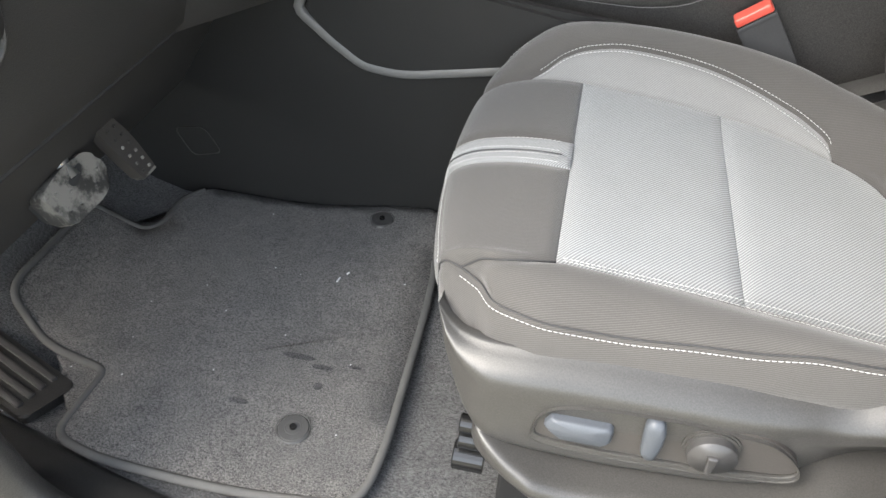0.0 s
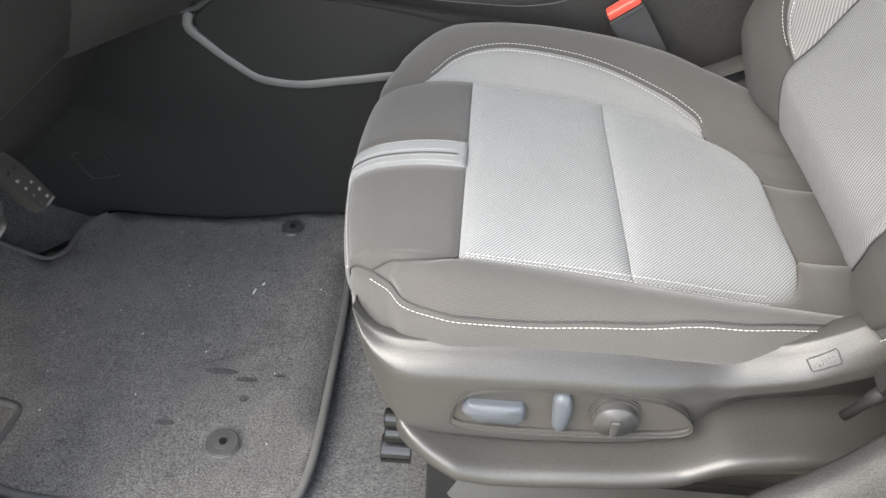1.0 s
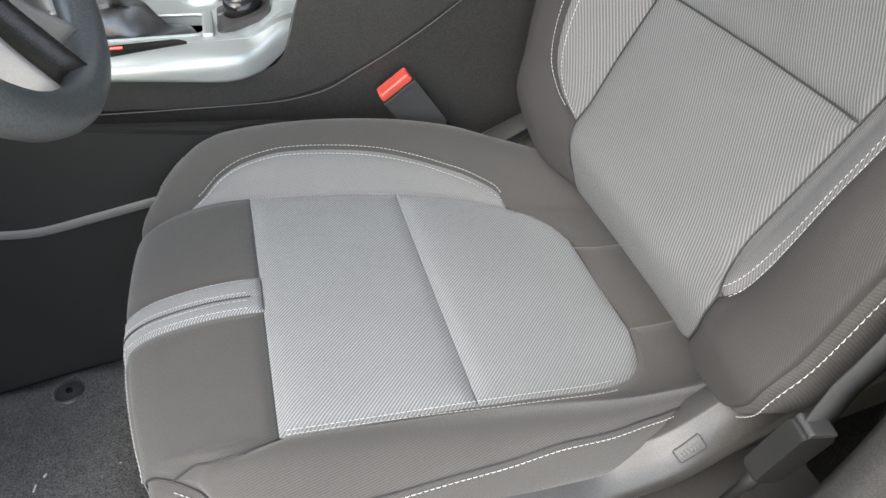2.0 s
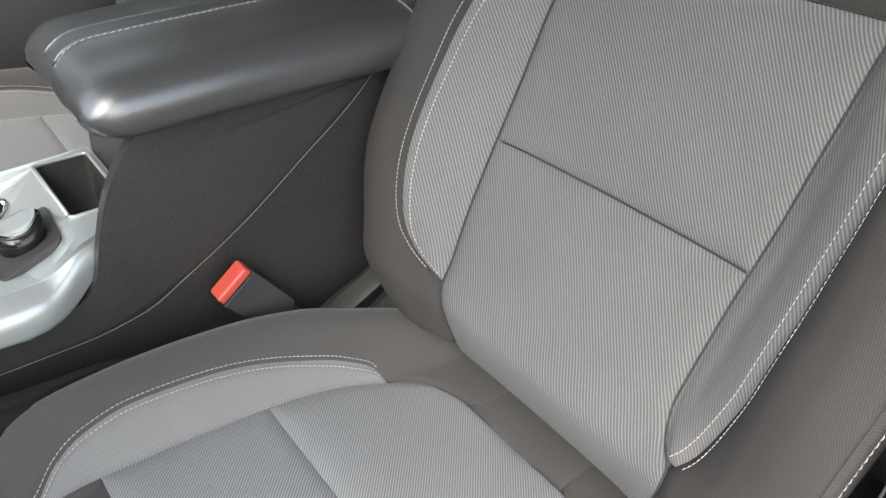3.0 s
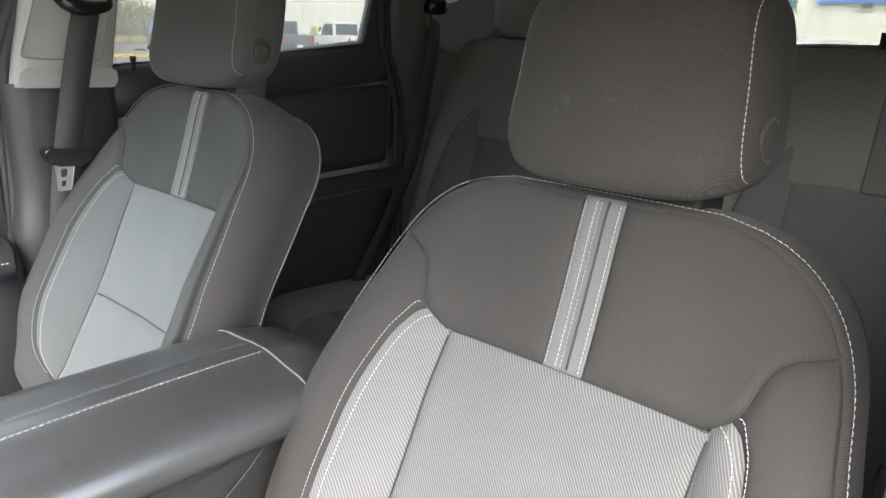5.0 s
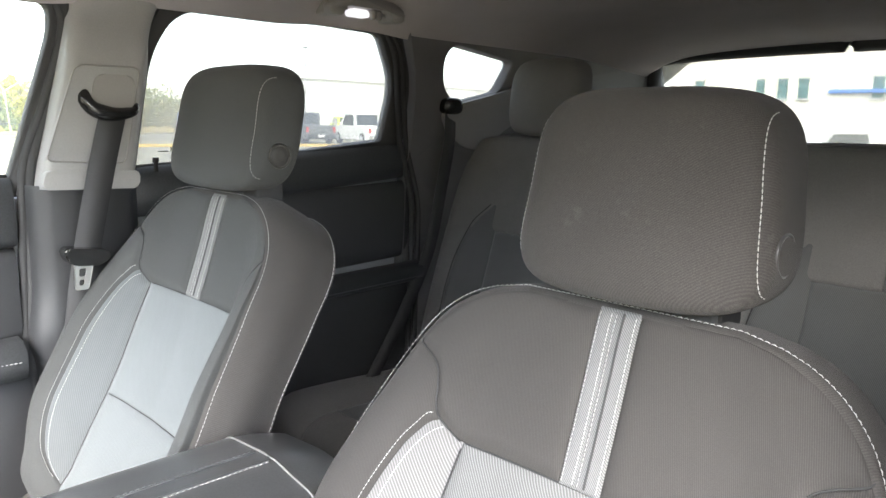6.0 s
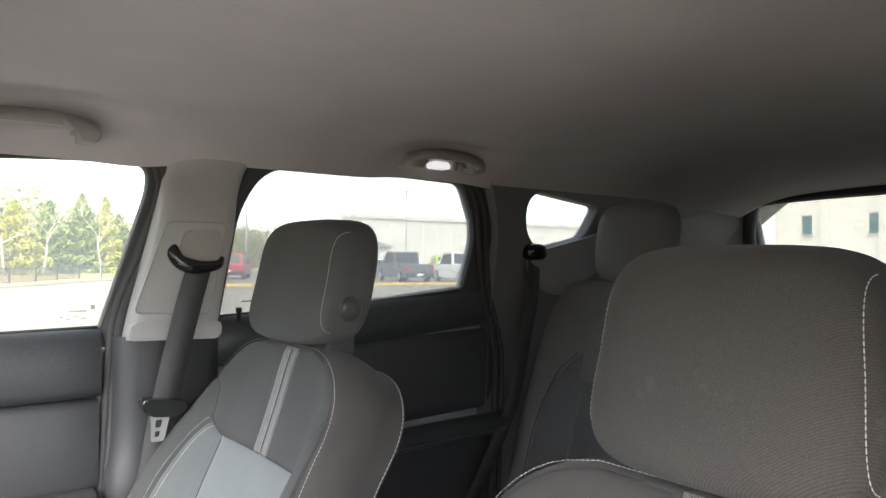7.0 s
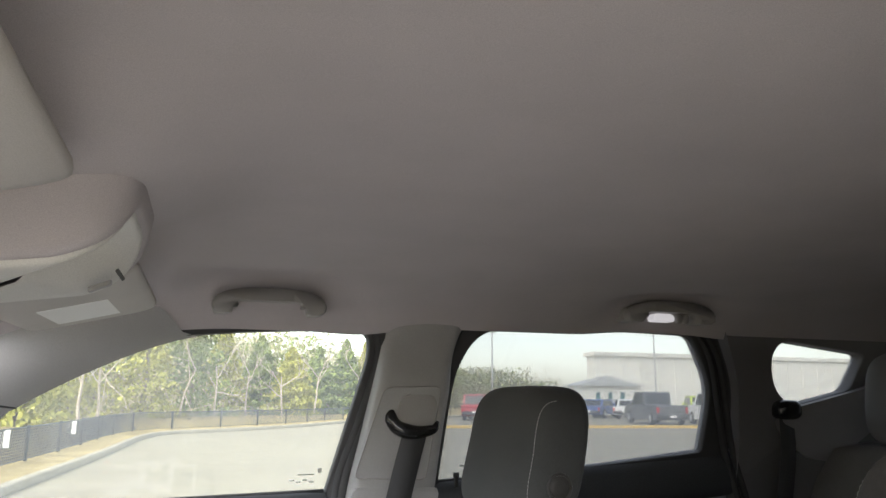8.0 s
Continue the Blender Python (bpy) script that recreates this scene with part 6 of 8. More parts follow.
for x, y, r in ((-0.846, -0.537, 0.021), (-0.845, -0.160, 0.019)):
    bm = bmesh.new()
    bmesh.ops.create_cone(bm, cap_ends=True, segments=32, radius1=r, radius2=r * 0.85, depth=0.004)
    part("fixing_disc", bm, M["disc"], mat, "round mat fixing disc").matrix_basis = pose(x, y, mat_z(x, y) + 0.0095)
    for rr in (0.96, 0.45):
        tube("disc_ring", [(x + r * rr * math.cos(t), y + r * rr * math.sin(t), mat_z(x, y) + 0.0112) for t in np.linspace(0, 2 * np.pi, 33)], 0.0007, M["binding"], mat, 6, "dusty plastic ring")
    bm = bmesh.new()
    bmesh.ops.create_cone(bm, cap_ends=True, segments=20, radius1=0.0045, radius2=0.004, depth=0.005)
    part("fixing_pin", bm, M["gloss"], mat, "black fixing pin", smooth=False).matrix_basis = pose(x, y, mat_z(x, y) + 0.012)
# scuffs pressed into the pile
for x, y, w, h, r in ((-0.88, -0.43, 0.045, 0.010, 20), (-0.845, -0.44, 0.03, 0.008, -15), (-0.925, -0.515, 0.028, 0.008, -10), (-0.84, -0.47, 0.012, 0.012, 0), (-0.805, -0.43, 0.02, 0.006, 30)):
    superbox("scuff", (w / 2, h / 2, 0.0009), 2, M["scuff"], mat, (x, y, mat_z(x, y) + 0.0083), 10, label="dark rubbed mark")
lint = np.random.default_rng(8)
for k in range(14):
    x, y = lint.uniform(-1.15, -0.76), lint.uniform(-0.60, -0.16)
    L = lint.uniform(0.0004, 0.0012)
    o = part("lint", box((-L, -0.0005, 0), (L, 0.0005, 0.0009), 0), M["label"], mat)
    o.matrix_basis = pose(x, y, mat_z(x, y) + 0.009, 0, 0, lint.uniform(0, 180))
for x, y, L, r in ((-0.872, -0.292, 0.005, 80), (-0.862, -0.278, 0.0025, 60)):
    o = part("straw", box((-L, -0.0009, 0), (L, 0.0009, 0.002), 0.0004), M["label"], mat, "pale scrap of straw")
    o.matrix_basis = pose(x, y, mat_z(x, y) + 0.0095, 0, 0, r)

# seat rail end
clip = thing("rail_cap", "glossy black seat rail end cap on the carpet", "rail cap")
for x, z, r in ((-0.632, 0.495, 0.0155), (-0.628, 0.524, 0.0105), (-0.628, 0.548, 0.0095)):
    bm = bmesh.new()
    bmesh.ops.create_cone(bm, cap_ends=True, segments=24, radius1=r, radius2=r * 0.96, depth=0.032)
    bmesh.ops.bevel(bm, geom=[e for e in bm.edges if e.calc_face_angle(0) > 1], offset=0.0012, segments=1, affect="EDGES")
    part("cap", bm, M["gloss"], clip, smooth=False).matrix_basis = pose(x, -0.583, z, 0, 90, 0)
part("track", box((-0.600, -0.590, 0.392), (-0.10, -0.568, 0.484), 0.004, 2), M["tunnel"], clip)

# ---- door sill and seal beside the seat ----
SILL = smooth_line([(-1.20, 0, 1.10), (-1.085, 0, 0.70), (-1.052, 0, 0.54), (-1.028, 0, 0.462), (-0.97, 0, 0.432), (-0.58, 0, 0.432), (-0.47, 0, 0.495), (-0.395, 0, 0.575), (-0.346, 0, 0.636), (-0.302, 0, 0.690), (-0.276, 0, 0.734), (-0.250, 0, 0.785), (-0.236, 0, 0.83), (-0.214, 0, 0.95), (-0.185, 0, 1.20), (-0.13, 0.06, 1.55), (-0.08, 0.09, 1.68)], 130)
tan = np.gradient(SILL, axis=0)
tan /= np.linalg.norm(tan, axis=1, keepdims=True)
nrm = np.stack([-tan[:, 2], 0 * tan[:, 0], tan[:, 0]], 1)


def swept(profile):
    """A section carried along the sill: pairs of height over the edge and distance across."""
    return np.array([SILL + nrm * h + np.array([0, y, 0]) for h, y in profile]).transpose(1, 0, 2)


sill = part("door_sill", grid_mesh("door_sill", swept([(-0.10, -0.672), (-0.05, -0.680), (-0.014, -0.690), (0.0, -0.702), (-0.003, -0.715), (-0.014, -0.728), (-0.045, -0.736), (-0.075, -0.738), (-0.085, -0.745)])), M["plastic"])
structure(sill, "charcoal plastic sill trim sweeping up to the pillar", "sill")
SILL_IN = pchip([-1.34, -1.184, -1.131, -1.087, -0.978, -0.85, -0.60], [-0.560, -0.594, -0.606, -0.618, -0.641, -0.662, -0.690])
kick = []
for x in np.linspace(-1.34, -0.62, 40):
    yi = float(SILL_IN(x))
    kick.append(smooth_line([(x, yi + 0.004, 0.385), (x, yi - 0.004, 0.401), (x, yi - 0.014, 0.409), (x, lerp(yi, -0.70, 0.6), 0.420), (x, -0.702, 0.436 + 0.10 * max(0.0, (-1.02 - x) / 0.3))], 14))
strip_loft("kick_trim", kick, M["plastic"], sill, "smooth charcoal inner sill trim", flip=True)
seal = part("door_seal", grid_mesh("door_seal", swept([(-0.082, -0.735), (-0.078, -0.752), (-0.088, -0.766), (-0.106, -0.770), (-0.122, -0.762), (-0.128, -0.745)])), M["rubber"])
structure(seal, "thick black rubber doorway seal", "seal")
frame_in = part("body_flange", grid_mesh("body_flange", swept([(-0.115, -0.740), (-0.120, -0.758), (-0.16, -0.765), (-0.24, -0.772), (-0.30, -0.80)])), M["paint"])
structure(frame_in, "pale painted doorway flange of the body", "body")
tag = part("warning_sticker", box((-0.232, -0.7745, 0.70), (-0.19, -0.770, 0.745), 0), M["yellow"], None)
tagged(tag, "small yellow and white warning sticker on the pillar", "sticker")

# ---- belt buckles ----
def buckle(label, m, red):
    b = thing("belt_buckle", label, "belt buckle", group="belt buckles")
    b.matrix_basis = m
    part("case", slab(rounded([(-0.019, -0.035), (0.019, -0.035), (0.021, 0.034), (-0.021, 0.034)], 0.005, 4), -0.0105, 0.0105, "y", 0.004, 3), M["rubber"], b)
    part("button", slab(rounded([(-0.020, 0.0345), (0.020, 0.0345), (0.0195, 0.044), (-0.0195, 0.044)], 0.003, 3), -0.0105, 0.009, "y", 0.003, 3), M["red"] if red else M["grey_strip"], b, "red release button" if red else "grey end plate")
    part("collar", slab(rounded([(-0.021, 0.029), (0.021, 0.029), (0.021, 0.0335), (-0.021, 0.0335)], 0.001, 2), -0.0112, 0.0112, "y", 0.001), M["rubber"], b)
    part("stalk", slab(rounded([(-0.012, -0.12), (0.012, -0.12), (0.013, -0.033), (-0.013, -0.033)], 0.004, 3), -0.005, 0.005, "y", 0.003), M["web"], b)
    return b


buckle("black seat belt buckle with a bright red button", pose(-0.370, -0.100, 0.755, 0, -37, 0) @ Matrix.Scale(1.13, 4), True)
tongue_out = thing("belt_anchor", "black plastic lap belt anchor with its webbing", "belt anchor")
tongue_out.matrix_basis = pose(-0.240, -0.656, 0.757, 8, 18, 0) @ Matrix.Scale(0.88, 4)
part("case", slab(rounded([(-0.015, -0.032), (0.015, -0.032), (0.018, 0.036), (-0.018, 0.036)], 0.005, 4), -0.010, 0.010, "y", 0.004, 3), M["tunnel"], tongue_out)
part("mouth", slab(rounded([(-0.015, 0.035), (0.015, 0.035), (0.014, 0.041), (-0.014, 0.041)], 0.003, 3), -0.010, 0.010, "y", 0.002), M["rubber"], tongue_out, "dark rim of the mouth")
tube("sleeve", [(0, 0, -0.085), (0, 0, -0.055), (0, 0, -0.05), (0, 0, -0.03)], [0.0048, 0.005, 0.007, 0.007], M["tunnel"], tongue_out, 12)
lap = ribbon("webbing", smooth_line([(-0.226, -0.657, 0.776), (-0.219, -0.659, 0.82), (-0.210, -0.665, 0.862), (-0.192, -0.663, 0.91), (-0.15, -0.66, 1.0), (-0.09, -0.655, 1.12), (-0.02, -0.652, 1.25)], 24), 0.037, 0.0009, tongue_out, (0.84, 0.1, -0.53))
lap.matrix_basis = tongue_out.matrix_basis.inverted()
dbelt = thing("seat_belt", "driver's black seat belt hanging by the pillar", "seat belt", (0, 0, 0), "seat belts")
ribbon("webbing", smooth_line([(0.05, -0.640, 1.46), (0.04, -0.645, 1.3), (0.035, -0.65, 1.1), (0.02, -0.655, 0.9), (-0.02, -0.66, 0.7)], 20), 0.047, 0.0008, dbelt)
part("tongue_grip", slab(rounded([(0.002, 1.105), (0.07, 1.095), (0.075, 1.06), (0.02, 1.05), (0.004, 1.07)], 0.008, 4), -0.668, -0.632, "y", 0.005, 3), M["plastic"], dbelt, "black tongue grip")
part("tongue", slab(rounded([(0.015, 1.056), (0.052, 1.056), (0.045, 0.985), (0.020, 0.985)], 0.004, 3), -0.654, -0.6515, "y", 0.0006), M["metal"], dbelt, "steel belt tongue")

# ---- centre console ----
con = thing("center_console", "black centre console with silver shifter surround and armrest", "center console")
lower = rounded([(-1.32, 0.36), (0.06, 0.36), (0.06, 0.93), (-0.13, 0.972), (-0.440, 0.968), (-0.450, 0.930), (-0.452, 0.885), (-0.454, 0.800), (-1.02, 0.795), (-1.10, 0.70)], [0, 0, 0.03, 0.05, 0.01, 0.03, 0.05, 0.03, 0.02, 0.02], 5)
part("tunnel_body", slab(lower, -0.076, -0.028, "y", 0.006), M["plastic"], con)
part("tunnel_body", slab(rounded([(-1.32, 0.36), (0.06, 0.36), (0.06, 0.93), (-0.13, 0.972), (-0.440, 0.968), (-0.450, 0.86), (-0.452, 0.79), (-1.02, 0.79), (-1.10, 0.70)], [0, 0, 0.03, 0.05, 0.01, 0.01, 0.01, 0.02, 0.02], 5), -0.0285, 0.130, "y", 0.006), M["plastic"], con)
part("side_wall", slab(rounded([(-1.34, 0.37), (-0.30, 0.37), (-0.30, 0.66), (-0.53, 0.765), (-0.77, 0.785), (-0.87, 0.790), (-1.04, 0.76), (-1.2, 0.72)], 0.02, 4), -0.1215, -0.112, "y", 0.002), M["tunnel"], con, "matt black lower tunnel side")
part("upper_side", slab(rounded([(-0.88, 0.790), (-0.76, 0.784), (-0.62, 0.775), (-0.51, 0.776), (-0.434, 0.805), (-0.306, 0.885), (-0.198, 0.968), (-0.453, 0.9685), (-0.484, 0.929), (-0.502, 0.886), (-0.524, 0.812), (-0.88, 0.820)], [0.004, 0.05, 0.08, 0.08, 0.1, 0.1, 0.004, 0.006, 0.05, 0.05, 0.03, 0.004], 6), -0.0825, -0.070, "y", 0.0016), M["plastic"], con, "black grained upper side panel")
pad_out = rounded([(-0.956, 0.742), (-0.925, 0.775), (-0.875, 0.792), (-0.73, 0.782), (-0.575, 0.758), (-0.50, 0.735), (-0.45, 0.715), (-0.60, 0.700), (-0.69, 0.690), (-0.815, 0.661), (-0.862, 0.663), (-0.918, 0.703)], [0.012, 0.02, 0.03, 0.05, 0.05, 0.03, 0.01, 0.03, 0.05, 0.03, 0.03, 0.03], 6)
part("knee_pad", slab(pad_out, -0.131, -0.115, "y", 0.004, 3), M["tunnel"], con, "matt black knee pad")
strip = smooth_line([(-0.955, -0.131, 0.758), (-0.9625, -0.131, 0.740), (-0.9396, -0.131, 0.7153), (-0.9073, -0.131, 0.6895), (-0.8681, -0.131, 0.667), (-0.8272, -0.131, 0.6634), (-0.7581, -0.131, 0.6736), (-0.6828, -0.131, 0.6875), (-0.58, -0.131, 0.702), (-0.46, -0.131, 0.715)], 60)
along = np.gradient(strip, axis=0)
side_ = np.stack([-along[:, 2], 0 * along[:, 0], along[:, 0]], 1) / np.linalg.norm(along, axis=1, keepdims=True)
band = np.array([strip + side_ * k + np.array([0, d, 0]) for k, d in ((-0.0062, 0.008), (-0.0062, 0.0005), (-0.0050, -0.0008), (0.0050, -0.0008), (0.0062, 0.0005), (0.0062, 0.008))])
part("pad_edge", grid_mesh("pad_edge", band, flip=True), M["grey_strip"], con, "flat grey band along the edge of the knee pad", smooth=False)
flap_ring = rounded([(-1.1915, 0.5151), (-1.1396, 0.5242), (-1.1161, 0.4812), (-1.1677, 0.4676)], 0.012, 4)
tube("flap_edge", [(x, -0.1238, z) for x, z in flap_ring + flap_ring[:1]], 0.0007, M["plastic"], con, 6, "thin edge of the access flap")
part("access_flap", slab(rounded([(-1.1915, 0.5151), (-1.1396, 0.5242), (-1.1161, 0.4812), (-1.1677, 0.4676)], 0.012, 4), -0.1235, -0.118, "y", 0.001), M["tunnel"], con, "small black access flap")
tube("panel_seam", smooth_line([(-0.90, -0.0845, 0.786), (-0.649, -0.0845, 0.776), (-0.54, -0.0845, 0.774), (-0.485, -0.0845, 0.781), (-0.434, -0.0845, 0.805), (-0.365, -0.0845, 0.844), (-0.289, -0.0845, 0.897), (-0.219, -0.0845, 0.948), (-0.198, -0.0845, 0.968)], 50), 0.0005, M["trim"], con, 6, "thin seam line of the side panel")
# silver surround: a wide plate with openings, deep rims and a rolled edge
plate_o = rounded([(-1.02, -0.072), (-0.55, -0.072), (-0.502, -0.062), (-0.486, -0.030), (-0.4515, -0.030), (-0.4515, 0.135), (-1.02, 0.135)], [0.01, 0.06, 0.03, 0.004, 0.004, 0.004, 0.01], 6)
cup_a = [(-0.595 + 0.040 * math.cos(t), 0.088 + 0.037 * math.sin(t)) for t in np.linspace(0, 2 * np.pi, 28, endpoint=False)]
cup_b = [(-0.715 + 0.043 * math.cos(t), 0.090 + 0.039 * math.sin(t)) for t in np.linspace(0, 2 * np.pi, 28, endpoint=False)]
slot = rounded([(-0.90, -0.056), (-0.604, -0.054), (-0.602, 0.008), (-0.90, 0.034)], [0.02, 0.012, 0.012, 0.02], 4)
bin_o = rounded([(-0.513, -0.016), (-0.458, -0.016), (-0.458, 0.118), (-0.516, 0.118)], 0.006, 3)
part("shifter_plate", slab(plate_o, 0.858, 0.870, "z", 0, holes=[cup_a, cup_b, slot, bin_o]), M["satin"], con, "satin silver shifter surround")


def dip(x):
    """The surround lies lower ahead of the storage bin."""
    k = min(max((-0.513 - x) / 0.05, 0), 1)
    return -0.021 * k * k * (3 - 2 * k)


PL_LOW = pchip([-1.02, -0.71, -0.637, -0.583, -0.553, -0.527, -0.510, -0.500, -0.494], [0.840, 0.823, 0.816, 0.811, 0.814, 0.826, 0.840, 0.856, 0.868])
edge_rows = []
for x in np.r_[np.linspace(-1.02, -0.57, 26), np.linspace(-0.56, -0.494, 28)]:
    zl = float(PL_LOW(x))
    inn = 0.010
    tops = 0.8708 + dip(x)
    k = min(max((x + 0.585) / 0.09, 0.0), 1.0)
    turn_in = 0.030 * k * k * (3 - 2 * k)
    edge_rows.append(np.array([0, turn_in, 0]) + smooth_line([(x, -0.060 + inn, tops), (x, -0.078 + inn, tops - 0.0006), (x, -0.094 + inn * 0.7, max(zl, tops - 0.005)), (x, -0.100 + inn * 0.4, max(zl, tops - 0.012)), (x, -0.1005 + inn * 0.15, max(zl, tops - 0.022) - 0.0002), (x, -0.0990 + inn * 0.1, zl - 0.0005), (x, -0.090 + inn * 0.1, zl - 0.0022)], 24))
strip_loft("plate_edge", edge_rows, M["satin"], con, "rolled satin silver edge of the surround", flip=True)
for ring_o, rad in ((bin_o, 0.0024), (slot, 0.0022)):
    tube("bin_rim", [(x, y, 0.871) for x, y in ring_o + ring_o[:1]], rad, M["satin"], con, 8, "silver rim")
well = np.array([[(-0.486 + (x + 0.486) * k, 0.051 + (y - 0.051) * k, z) for x, y in bin_o] for k, z in ((0.985, 0.869), (0.93, 0.806), (0.90, 0.804), (0.0, 0.804))])
part("bin_well", grid_mesh("bin_well", well, wrap_t=True), M["plastic"], con, "dark storage bin well")
part("bin_mat", slab([(-0.486 + (x + 0.486) * 0.82, 0.051 + (y - 0.051) * 0.88) for x, y in bin_o], 0.8045, 0.807, "z", 0.0008), M["rubber"], con, "black rubber bin mat")
for c, r in ((cup_a, 0), (cup_b, 0)):
    cen = np.mean(np.array(c), 0)
    ring = np.array([[(*(cen + (np.array(p) - cen) * k), z) for p in c] for k, z in ((0.995, 0.872), (0.93, 0.87), (0.90, 0.80), (0.86, 0.795), (0.0, 0.795))])
    part("cup_holder", grid_mesh("cup_holder", ring, wrap_t=True), M["gloss"], con, "dark cup holder well")
    tube("cup_rim", [(*p, 0.871) for p in c + c[:1]], 0.0035, M["chrome"], con, 8, "bright cup holder rim")
boot = np.array([[(-0.748 + (0.140 - 0.10 * k) * math.cos(t), -0.012 + (0.040 - 0.020 * k) * math.sin(t) + 0.004 * math.sin(5 * t + 9 * k), 0.848 + 0.075 * k + 0.006 * math.sin(14 * k)) for t in np.linspace(0, 2 * np.pi, 30, endpoint=False)] for k in np.linspace(0, 1, 12)])
part("shifter_boot", grid_mesh("shifter_boot", boot, wrap_t=True), M["soft"], con, "black leatherette shifter boot")
part("slot_floor", slab(slot, 0.836, 0.846, "z", 0), M["tunnel"], con)
part("slot_bar", box((-0.606, -0.060, 0.862), (-0.594, 0.012, 0.8745), 0.003), M["satin"], con, "silver bar behind the boot")
part("gear_scale", slab(rounded([(-0.82, -0.090), (-0.70, -0.086), (-0.622, -0.074), (-0.634, -0.064), (-0.70, -0.070), (-0.82, -0.072)], 0.003, 3), 0.864, 0.8722, "z", 0.001), M["gloss"], con, "black gear position strip")
part("gear_mark", box((-0.702, -0.080, 0.8724), (-0.690, -0.077, 0.8730), 0), M["glow_red"], con, "small lit red gear mark")
part("knob_plate", slab(rounded([(-0.590, -0.055), (-0.528, -0.044), (-0.526, 0.032), (-0.588, 0.028)], 0.010, 4), 0.868, 0.8735, "z", 0.0015), M["knob"], con, "grey plate under the drive knob")
bm = bmesh.new()
bmesh.ops.create_cone(bm, cap_ends=True, segments=36, radius1=0.0235, radius2=0.0215, depth=0.024)
bmesh.ops.bevel(bm, geom=[e for e in bm.edges if e.calc_face_angle(0) > 1], offset=0.003, segments=3, affect="EDGES")
part("drive_knob", bm, M["gloss"], con, "glossy black drive mode knob", smooth=True).matrix_basis = pose(-0.558, -0.010, 0.886)
bm = bmesh.new()
bmesh.ops.create_cone(bm, cap_ends=True, segments=36, radius1=0.0185, radius2=0.018, depth=0.003)
part("knob_cap", bm, M["satin"], con, "silver knob cap", smooth=False).matrix_basis = pose(-0.558, -0.010, 0.8995)
part("mark", box((-0.564, -0.044, 0.8736), (-0.552, -0.041, 0.8742), 0), M["label"], con)
for o in con.children:
    if o.name.split(".")[0] in ("shifter_plate", "bin_rim", "cup_holder", "cup_rim", "shifter_boot", "slot_floor", "slot_bar", "gear_scale", "gear_mark", "knob_plate", "drive_knob", "knob_cap", "mark"):
        for v in o.data.vertices:
            v.co.z += dip((o.matrix_basis @ v.co).x)
# armrest lid
lid = thing("armrest_lid", "", "")
lid.parent = con
rows = []
for x in np.r_[np.linspace(-0.492, -0.455, 12), np.linspace(-0.44, -0.148, 24)]:
    k = min(1.0, (x + 0.492) / 0.045)
    e = math.sqrt(max(0.0, 1 - (1 - k) ** 2))
    top = 0.996 + 0.036 * e + 0.006 * math.sin((x + 0.49) * 6)
    low_ = 0.990 - 0.018 * e
    wide = 0.085 + 0.022 * e
    y0, y1 = -0.001 - wide, 0.012 + wide
    mid_ = (top + low_) / 2
    rows.append([(x, y0 + 0.020, low_), (x, y0 + 0.008, low_ + 0.003), (x, y0 + 0.002, lerp(low_, top, 0.20)), (x, y0 + 0.000, lerp(low_, top, 0.45)), (x, y0 + 0.003, lerp(low_, top, 0.58)), (x, y0 + 0.012, lerp(low_, top, 0.76)), (x, y0 + 0.028, lerp(low_, top, 0.87)), (x, y0 + 0.055, top - 0.004), (x, 0.0, top + 0.004), (x, y1 - 0.055, top), (x, y1 - 0.028, lerp(low_, top, 0.965)), (x, y1 - 0.012, lerp(low_, top, 0.87)), (x, y1 - 0.003, lerp(low_, top, 0.68)), (x, y1, lerp(low_, top, 0.35)), (x, y1 - 0.01, low_)])
rows = np.array(rows)
dense = np.array([smooth_line(r, 46) for r in rows])
part("lid_pad", grid_mesh("lid_pad", dense, flip=True), M["soft"], lid, "black leatherette padded lid")
part("lid_base", slab(rounded([(-0.445, -0.070), (-0.10, -0.070), (-0.10, 0.105), (-0.445, 0.10)], 0.03, 4), 0.960, 0.978, "z", 0.004), M["plastic"], lid)


def on_lid(y, n=80):
    """A line along the top of the lid at a given distance across."""
    xs = np.linspace(-0.486, -0.152, n)
    out = []
    for x in xs:
        i = min(np.searchsorted(rows[:, 0, 0], x), len(rows) - 1)
        j = max(i - 1, 0)
        f = 0 if i == j else (x - rows[j, 0, 0]) / (rows[i, 0, 0] - rows[j, 0, 0])
        r = dense[j] * (1 - f) + dense[i] * f
        k = np.argmin(np.abs(r[8:38, 1] - y)) + 8
        out.append((x, y, r[k, 2] + 0.0006))
    return out


dashes("stitching", on_lid(-0.010), [(0, 0, 1)] * 80, M["thread"], lid, 0.0050, 0.0018, 0.0007)
dashes("stitching", on_lid(0.030), [(0, 0, 1)] * 80, M["grey_thread"], lid, 0.0050, 0.0018, 0.0007)
tube("seam_fold", on_lid(-0.006), 0.0014, M["soft"], lid, 6)
tube("seam_fold", on_lid(0.026), 0.0014, M["soft"], lid, 6)
cap_rows = []
for x in np.linspace(-0.146, -0.07, 8):
    d = (x + 0.146) / 0.076
    r = smooth_line(rows[-1], 30) + np.array([0, 0, -0.016 * d ** 1.5])
    r[:, 0] = x
    cap_rows.append(r)
part("rear_cap", grid_mesh("rear_cap", np.array(cap_rows), flip=True), M["soft"], con, "black rear cap of the armrest")
tube("cap_edge", dense[-1] + np.array([0.001, 0, 0.0008]), 0.0016, M["grey_strip"], lid, 6, "grey edge line")
